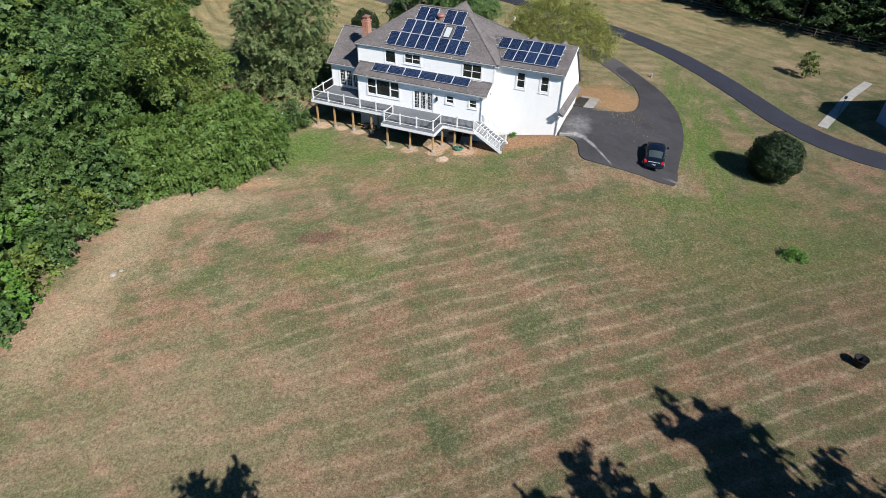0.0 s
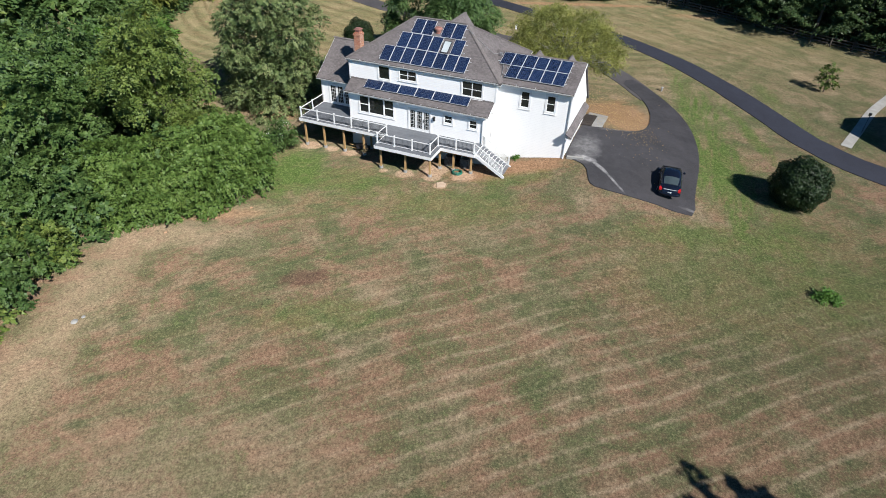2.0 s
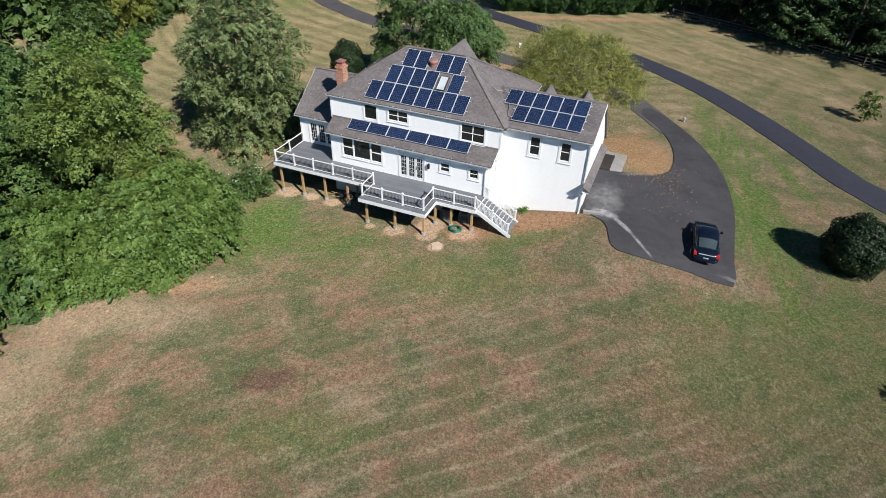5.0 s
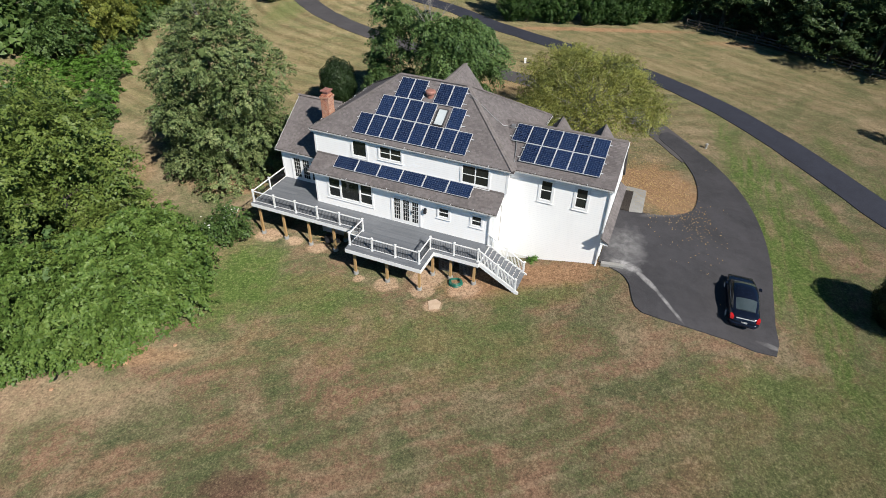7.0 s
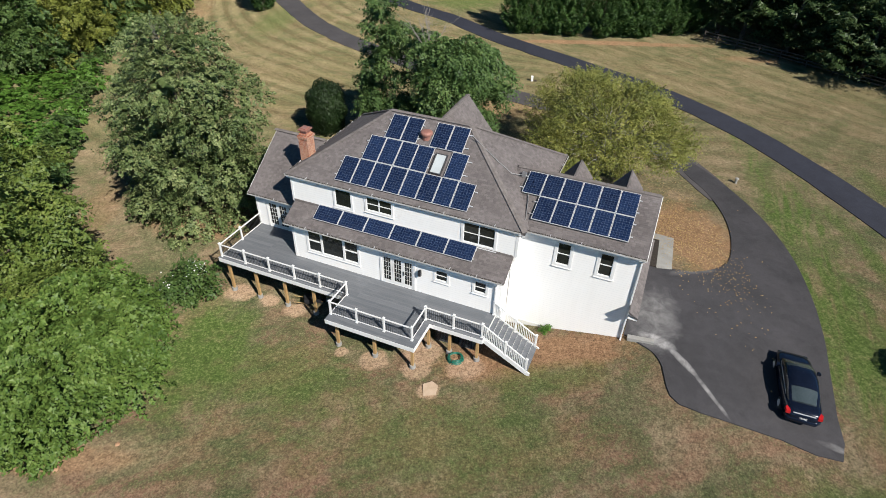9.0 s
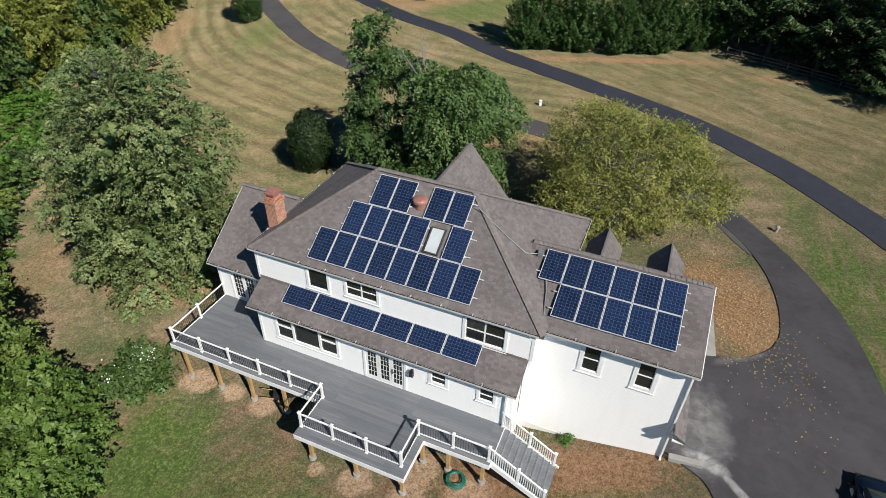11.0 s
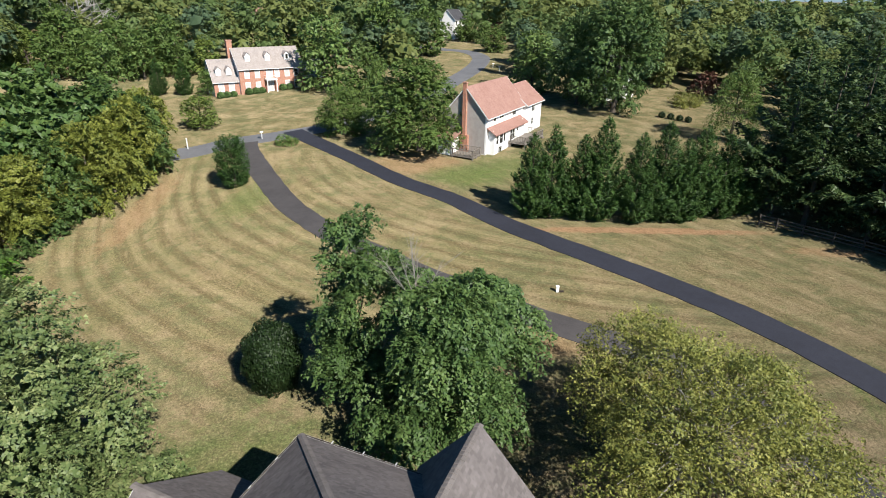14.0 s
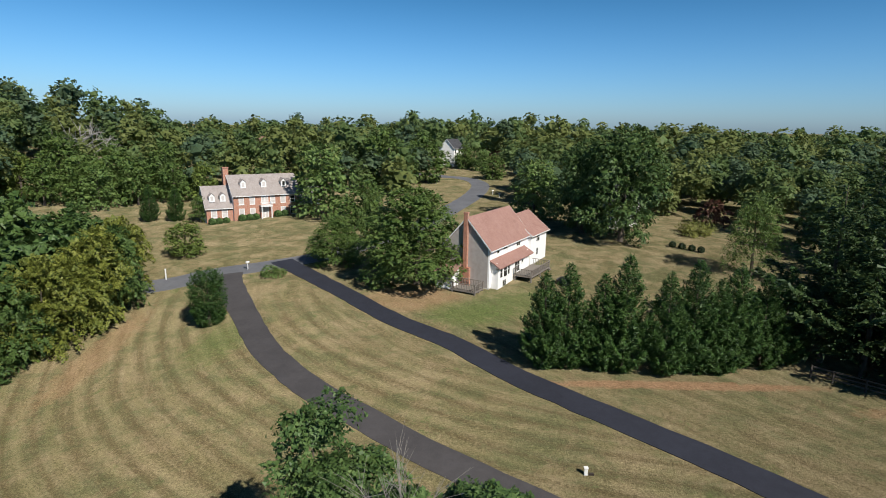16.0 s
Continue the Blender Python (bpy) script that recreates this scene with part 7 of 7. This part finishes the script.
def small_deck(at, x0, x1, y0, y1, z, ground, label):
    d = thing("deck", at, label, "deck")
    part("deck_floor", Mesh().box(x0, x1, y0, y1, z - 0.2, z), TIMBER_GREY, d)
    for u, v in ((x0 + 0.1, y0 + 0.1), (x1 - 0.1, y0 + 0.1), ((x0 + x1) / 2, y0 + 0.1), (x0 + 0.1, y1 - 0.3)):
        part("post", Mesh().box(u - 0.08, u + 0.08, v - 0.08, v + 0.08, ground, z + 1.0), TIMBER_GREY, d)
    for (a, b), (c, e) in (((x0, y0), (x1, y0)), ((x0, y0), (x0, y1)), ((x1, y0), (x1, y1))):
        part("top_rail", Mesh().bar((a, b, z + 0.95), (c, e, z + 0.95), 0.1, 0.07), TIMBER_GREY, d)
        n = int(math.hypot(c - a, e - b) / 0.25)
        for i in range(1, n):
            u, v = a + (c - a) * i / n, b + (e - b) * i / n
            part("baluster", Mesh().box(u - 0.025, u + 0.025, v - 0.025, v + 0.025, z + 0.05, z + 0.92), TIMBER_GREY, d)
    return d


dk = small_deck(RED_AT, 5.8, 13.4, -4.0, -1.1, 0.9, -1.6, "weathered grey timber deck behind the house")
for k in range(9):
    part("tread", Mesh().box(13.4 + k * 0.28, 13.68 + k * 0.28, -3.9, -2.8, 0.7 - k * 0.2, 0.74 - k * 0.2), TIMBER_GREY, dk)
part("stringer", Mesh().bar((13.4, -3.9, 0.75), (16.0, -3.9, -1.1), 0.08, 0.25).bar((13.4, -2.8, 0.75), (16.0, -2.8, -1.1), 0.08, 0.25), TIMBER_GREY, dk)
small_deck(RED_AT, -3.4, -0.82, 0.4, 4.2, 0.2, -1.4, "small raised timber deck beside the chimney")
bx, by = 18.5, 134.5
part("cover", Mesh().tube([(bx, by, land_z(bx, by) - 0.1), (bx, by, land_z(bx, by) + 0.6), (bx, by, land_z(bx, by) + 0.95)], [1.1, 1.0, 0.5], 14), BLACK_METAL, thing("covered_grill", Matrix(), "black covered grill on the lawn", "grill"))

# brick colonial
BRICK_AT = pose(-45.2, 181.5, land_z(-40, 183) - 0.1, 0, 0, 33)
blue_gable = plain("pale_gable_siding", (0.55, 0.58, 0.64), (0.66, 0.69, 0.74), 1.5, 0.7)
fronts = [(0, u, u + 1.0, 3.5, 5.0, 1) for u in (1.2, 3.6, 8.2, 10.6, 12.8)] + [(0, u, u + 1.0, 0.8, 2.5, 1) for u in (1.2, 3.6, 10.6, 12.8)] + [(0, 6.2, 7.6, 3.5, 5.0, 2), (0, 6.2, 7.6, 0.3, 2.6, 2, "panelled front door with side lights")] + [(1, -4.6, -3.5, 0.8, 2.4, 1), (1, -2.3, -1.2, 0.8, 2.4, 1)]
brick_house = simple_house("house", BRICK_AT, "red brick colonial house with pale shingle roof", [(0, 15.0, 0, 9.2, -0.4, 5.7, 9.7, blue_gable), (-5.6, 0, 1.0, 8.0, -0.4, 3.2, 7.4, blue_gable), (15.0, 21.0, 1.4, 8.0, -0.4, 3.0, 6.4, blue_gable)], BRICK_FAR, SHINGLE_PALE, fronts)
part("chimney", Mesh().box(-0.9, 0.3, 4.6, 5.8, 6.0, 11.3).box(-1.0, 0.4, 4.5, 5.9, 11.3, 11.5), BRICK_FAR, brick_house, "red brick chimney stack")
for u, v, z in ((2.6, 1.35, 7.0), (7.2, 1.35, 7.0), (11.8, 1.35, 7.0), (-4.2, 1.5, 4.2), (-1.9, 1.5, 4.2)):
    d = part("dormer", Mesh().slab([(u - 0.6, v, z), (u + 0.6, v, z), (u + 0.6, v, z + 1.3), (u, v, z + 1.85), (u - 0.6, v, z + 1.3)], (0, 2.2, 0)), TRIM, brick_house, "white arched roof dormer")
    part("dormer_roof", Mesh().slab([(u - 0.75, v - 0.15, z + 1.22), (u, v - 0.15, z + 2.0), (u, v + 2.4, z + 2.0), (u - 0.75, v + 2.4, z + 1.22)], (0, 0, -0.08)).slab([(u, v - 0.15, z + 2.0), (u + 0.75, v - 0.15, z + 1.22), (u + 0.75, v + 2.4, z + 1.22), (u, v + 2.4, z + 2.0)], (0, 0, -0.08)), SHINGLE_PALE, d)
    part("pane", Mesh().box(u - 0.28, u + 0.28, v - 0.02, v + 0.02, z + 0.25, z + 1.25), GLASS, d)
porch = part("porch", Mesh().box(5.6, 8.2, -1.6, 0.0, 2.9, 3.2), TRIM, brick_house, "white columned front porch with balcony rail")
for u in (5.8, 8.0):
    part("column", Mesh().tube([(u, -1.4, -0.2), (u, -1.4, 2.9)], [0.14, 0.12], 12), TRIM, porch)
part("balcony_rail", Mesh().bar((5.6, -1.55, 3.9), (8.2, -1.55, 3.9), 0.07, 0.07).bar((5.6, -1.55, 3.3), (8.2, -1.55, 3.3), 0.05, 0.05).bar((5.62, -1.55, 3.9), (5.62, 0, 3.9), 0.07, 0.07).bar((8.18, -1.55, 3.9), (8.18, 0, 3.9), 0.07, 0.07), TRIM, porch)
for i in range(14):
    part("baluster", Mesh().box(5.68 + i * 0.19, 5.72 + i * 0.19, -1.57, -1.53, 3.32, 3.88), TRIM, porch)
part("step", Mesh().box(5.4, 8.4, -2.3, 0.0, -0.5, -0.15), CONCRETE, porch)
hedge_bush = Globe(95, 0.75, 700, 0.3, LEAF_DEEP)
for u in (-4.8, -3.4, -1.9, 1.6, 3.2, 4.6, 9.6, 11.2):
    p = BRICK_AT @ Vector((u, -0.7, 0))
    hedge_bush.plant("foundation_shrub", p.x, p.y, "small clipped shrub against brick wall", "shrub", 0.9 + 0.1 * (u % 2))
BLIND = plain("drawn_blind", (0.5, 0.46, 0.44), (0.66, 0.62, 0.6), 1.0, 0.4)
for ob in [o for o in brick_house.children_recursive if o.name.split(".")[0] == "pane"]:
    if ob.matrix_local.translation.x < 100 and min(v.co.x for v in ob.data.vertices) < 11.0:
        ob.data.materials[0] = BLIND
        tagged(ob, "pale pane with a drawn blind behind it")

# more distant houses among the trees
for x, y, turn, label, roof in ((5.0, 296.0, 60, "tall white gabled house far behind the trees", SHINGLE_DARK), (-86.0, 335.0, -10, "distant white house among the woods", SHINGLE_RED), (38.0, 178.0, 30, "white house mostly hidden behind the oak", SHINGLE_DARK)):
    zz = land_z(x, y)
    up = 2.0 if y > 270 else 0.0
    simple_house("house", pose(x, y, zz + up, 0, 0, turn), label, [(-4.4, 4.4, -3.4, 3.4, -4.0, 5.4, 8.8, SIDING)], SIDING, roof, [(0, -3.8, -2.6, 3.2, 4.6, 1), (0, -0.6, 0.6, 3.2, 4.6, 1), (0, 2.6, 3.8, 3.2, 4.6, 1), (0, -3.8, -2.6, 0.6, 2.2, 1), (0, 2.6, 3.8, 0.6, 2.2, 1)])
# neighbour beside the dark drive, at the edge of view
simple_house("house", pose(49.8, 46.8, land_z(52, 52), 0, 0, 8), "blue-grey house beside the dark drive", [(0, 13, 0, 12, -0.6, 5.2, 9.0, plain("blue_siding", (0.2, 0.28, 0.36), (0.28, 0.36, 0.44), 1.5, 0.7))], plain("blue_siding_front", (0.2, 0.28, 0.36), (0.28, 0.36, 0.44), 1.5, 0.7), SHINGLE_DARK, [(0, 2, 3, 1.0, 2.4, 1), (0, 6, 7, 1.0, 2.4, 1)])

# ---- paths, fence and small things outdoors ----
ribbon("path", [(41.0, 56.6), (45.0, 61.0), (49.0, 65.4), (54.0, 70.0)], (1.0,), CONCRETE, "pale concrete footpath beside the lawn", "path", 0.05, 0.02)
sheet("walk", [(14.4, 54.9), (15.4, 54.9), (17.3, 59.6), (15.5, 60.3), (15.0, 59.1), (16.1, 59.0)], CONCRETE, "pale concrete walk to the garage side", "walkway", 0.1, False)
sheet("mulch_bed", [(13.3, 55.5), (14.4, 55.0), (16.0, 58.95), (14.9, 59.3)], MULCH, "dark mulch bed beside the walk", "flower bed", 0.14, False)
setting("kerb", Mesh().bar((11.0, 48.9, land_z(11, 48.9) + 0.1), (12.3, 48.4, land_z(12.3, 48.4) + 0.1), 0.3, 0.22), CONCRETE, "short concrete kerb at the garage corner", "kerb")


def fence_run():
    line = smooth_line([(36.5, 106.2), (44.0, 99.8), (50.5, 93.0), (56.0, 87.6), (63.0, 82.2), (72.0, 76.0), (84.0, 68.0)], 2.4)
    fence = thing("fence", Matrix(), "dark three-rail timber fence in front of the pines", "fence")
    pts = [Vector((x, y, land_z(x, y))) for x, y in line]
    for p in pts:
        part("post", Mesh().box(p.x - 0.07, p.x + 0.07, p.y - 0.07, p.y + 0.07, p.z - 0.2, p.z + 1.3), TIMBER_DARK, fence)
    for a, b in zip(pts, pts[1:]):
        for h in (0.4, 0.8, 1.18):
            part("rail", Mesh().bar(a + Vector((0, 0, h)), b + Vector((0, 0, h)), 0.05, 0.14), TIMBER_DARK, fence)


fence_run()


def at(x, y, name, label, category):
    return thing(name, pose(x, y, land_z(x, y)), label, category)


ob = at(11.05, 90.5, "utility_box", "small white utility pedestal on the grass", "utility box")
part("cabinet", Mesh().box(-0.12, 0.12, -0.09, 0.09, -0.1, 0.52), TRIM, ob)
part("cap", Mesh().slab([(-0.15, -0.12, 0.55), (0.15, -0.12, 0.55), (0.15, 0.12, 0.6), (-0.15, 0.12, 0.6)], (0, 0, -0.05)), TRIM, ob)
part("base", Mesh().box(0.2, 0.55, -0.1, 0.1, -0.05, 0.12), MULCH, ob)
ob = at(26.0, 69.2, "marker_post", "short pale marker post beside the drive", "post")
part("shaft", Mesh().tube([(0, 0, -0.1), (0, 0, 0.4)], [0.11, 0.1], 10), CONCRETE, ob)
part("top", dome(Mesh(), (0, 0, 0.4), 0.17, 0.14, 4, 10), CONCRETE, ob)
for x, y, turn in ((-29.7, 143.2, 60), (16.5, 209.5, 0), (15.2, 215.0, 20)):
    ob = thing("mailbox", pose(x, y, land_z(x, y), 0, 0, turn), "white rounded mailbox on a timber post", "mailbox")
    part("post", Mesh().box(-0.05, 0.05, -0.05, 0.05, -0.1, 1.05), TRIM, ob)
    part("box", loft([(-0.3, rounded(0.12, 1.05, 1.35, 0.1)), (0.3, rounded(0.12, 1.05, 1.35, 0.1))]), TRIM, ob)
    part("flag", Mesh().box(-0.05, 0.1, 0.12, 0.135, 1.2, 1.45), COPPER, ob)
ob = at(-41.0, 139.6, "sign_post", "plain white post by the road", "post")
part("shaft", Mesh().box(-0.07, 0.07, -0.07, 0.07, -0.1, 1.7), TRIM, ob)
part("cap", Mesh().box(-0.1, 0.1, -0.1, 0.1, 1.7, 1.78), TRIM, ob)
ob = at(25.6, 23.2, "planter_tub", "open black plastic tub on the lawn", "tub")
m = Mesh()
ring = 20
for r, z in ((0.31, 0.0), (0.38, 0.58), (0.41, 0.58), (0.41, 0.63), (0.36, 0.63), (0.3, 0.1)):
    m.verts += [(r * math.cos(2 * math.pi * j / ring), r * math.sin(2 * math.pi * j / ring), z) for j in range(ring)]
for i in range(5):
    m.faces += [(i * ring + j, i * ring + (j + 1) % ring, (i + 1) * ring + (j + 1) % ring, (i + 1) * ring + j) for j in range(ring)]
m.faces.append(tuple(5 * ring + j for j in range(ring)))
part("shell", m, plain("black_plastic", (0.008, 0.008, 0.01), (0.02, 0.02, 0.024), 5.0, 0.75, gloss=0.15), ob, "", True)
low = Kind(96, 0.8, 0.8, 0.05, 1500, 0.13, LEAF_BRIGHT, BARK, (0.25, 0.4), 16, 0.03)
low.plant("low_shrub", 26.2, 33.6, "small bright green shrub on the lawn", "shrub", 0.78)
low.plant("low_shrub", 26.9, 33.3, "small bright green shrub on the lawn", "shrub", 0.66, 70)
hedge = Kind(98, 1.3, 2.3, 0.05, 6000, 0.13, LEAF_FRESH, BARK, (0.2, 0.3), 30, 0.03, frond=(10, 0.25, 0.2), wild=0.3)
hedge.plant("low_shrub", -24.6, 139.2, "low spreading green shrub between the drives", "shrub")
low.plant("low_shrub", 6.8, 50.4, "tiny green shrub against the foundation", "shrub", 0.45)
young = Kind(97, 3.4, 1.1, 1.3, 1500, 0.2, LEAF_OLIVE, BARK, (0.3, 0.5), 18, 0.06)
young.plant("young_tree", 46.2, 70.8, "young round-headed tree on the lawn")
ob = at(44.6, 60.0, "path_lamp", "thin black garden lamp post by the path", "lamp")
part("pole", Mesh().tube([(0, 0, -0.1), (0, 0, 1.9)], [0.03, 0.025], 8), BLACK_METAL, ob)
part("lantern", Mesh().box(-0.1, 0.1, -0.1, 0.1, 1.9, 2.2), BLACK_METAL, ob)


ob = at(0.1, 46.4, "flat_stone", "flat tan stone slab on the lawn", "stone")
part("slab", Mesh().slab([(-0.35, -0.5, 0.05), (0.3, -0.42, 0.05), (0.42, 0.2, 0.05), (0.1, 0.5, 0.05), (-0.4, 0.3, 0.05)], (0, 0, -0.1)), plain("tan_stone", (0.45, 0.32, 0.22), (0.62, 0.48, 0.35), 2.0, 0.9), ob)
for k, (x, y, s) in enumerate(((-23.4, 30.9, 0.22), (-23.0, 31.3, 0.14), (-17.6, 41.9, 0.17), (-15.2, 43.2, 0.12), (-21.0, 40.2, 0.12))):
    ob = at(x, y, "rock", "pale rough field stone in dry grass" if k < 2 else "reddish clay lump under the bush edge", "rock")
    bm = bmesh.new()
    bmesh.ops.create_icosphere(bm, subdivisions=2, radius=s)
    for v in bm.verts:
        v.co *= 1 + 0.25 * noise.noise(v.co * 5 + Vector((k, 0, 0)))
        v.co.z *= 0.6
    me = bpy.data.meshes.new("stone")
    bm.to_mesh(me)
    bm.free()
    part("stone", me, CONCRETE if k < 2 else SOIL, ob)

# hose coil, lamp and things under the deck
ob = at(1.5, 48.6, "garden_hose", "coiled green garden hose on bare soil", "hose")
HOSE = plain("hose_green", (0.01, 0.12, 0.08), (0.02, 0.2, 0.14), 4.0, 0.5)
for k in range(6):
    r = 0.46 - 0.045 * (k % 3) - 0.01 * k
    pts = [(r * math.cos(a), r * math.sin(a), 0.04 + 0.035 * k + 0.02 * math.sin(3 * a)) for a in np.linspace(0, 6.283, 25)]
    part("loop", Mesh().tube(pts, [0.024] * 25, 6), HOSE, ob)
lamp = thing("wall_lamp", HOUSE_AT @ pose(-11.6, -1.85, 3.95), "black wall lantern beside the french door", "lamp")
part("bracket", Mesh().box(-0.05, 0.05, 0.02, 0.1, -0.1, 0.15), BLACK_METAL, lamp)
part("lantern", Mesh().box(-0.09, 0.09, -0.12, 0.04, -0.2, 0.1).box(-0.05, 0.05, -0.08, 0.0, 0.1, 0.2), BLACK_METAL, lamp)
for u in (-9.7, -8.2):
    p = HOUSE_AT @ Vector((u, -2.5, 0))
    ob = thing("condenser", pose(p.x, p.y, land_z(p.x, p.y), 0, 0, -23), "grey metal air-conditioning condenser under the deck", "air conditioner")
    part("casing", Mesh().box(-0.4, 0.4, -0.4, 0.4, 0.0, 0.85), plain("condenser_grey", (0.16, 0.16, 0.16), (0.26, 0.26, 0.25), 3.0, 0.6), ob)
    for k in range(9):
        part("louvre", Mesh().box(-0.38, 0.38, -0.42, -0.4, 0.08 + k * 0.085, 0.12 + k * 0.085), BLACK_METAL, ob)
    part("fan_grille", Mesh().tube([(0, 0, 0.85), (0, 0, 0.88)], [0.33, 0.32], 18), BLACK_METAL, ob)
p = HOUSE_AT @ Vector((-18.6, -2.9, 0))
ob = thing("garden_cart", pose(p.x, p.y, land_z(p.x, p.y), 0, 0, 10), "dark metal wheelbarrow stored under the deck", "wheelbarrow")
part("tray", Mesh().slab([(-0.5, -0.35, 0.65), (0.5, -0.3, 0.6), (0.5, 0.3, 0.6), (-0.5, 0.35, 0.65)], (0.05, 0, -0.3)), BLACK_METAL, ob)
part("wheel", Mesh().tube([(0.55, -0.06, 0.2), (0.55, 0.06, 0.2)], [0.2, 0.2], 16), BLACK_METAL, ob)
for s in (-1, 1):
    part("handle", Mesh().tube([(0.6, s * 0.1, 0.2), (-0.4, s * 0.28, 0.35), (-1.1, s * 0.3, 0.6)], [0.02] * 3, 6), TIMBER, ob)
    part("leg", Mesh().tube([(-0.4, s * 0.27, 0.36), (-0.45, s * 0.27, 0.0)], [0.018] * 2, 6), BLACK_METAL, ob)

# fallen leaves round the thin tree
rl = np.random.default_rng(41)
count = 2600
spots = np.stack([18.3 + 2.4 * rl.normal(size=count), 61.0 + 4.2 * rl.normal(size=count)], -1)
spots = spots[(spots[:, 0] > 15.2) & ((spots[:, 0] < 21.6) | (rl.random(count) < 0.04))]
high = land(spots[:, 0], spots[:, 1]) + 0.09
flat = unit(np.stack([0.25 * rl.normal(size=len(spots)), 0.25 * rl.normal(size=len(spots)), np.ones(len(spots))], -1))
FALLEN = leaf_material("leaf_fallen", (0.28, 0.17, 0.07), (0.44, 0.3, 0.12), (0.6, 0.47, 0.23))
tagged(part("fallen_leaves", leaf_mesh("fallen_leaves", np.column_stack([spots, high]), flat, rl.normal(size=(len(spots), 3)), rl.uniform(0.07, 0.14, len(spots)), 0.6, FALLEN), FALLEN), "dry fallen leaves on grass and drive", "leaves", "", "stuff")
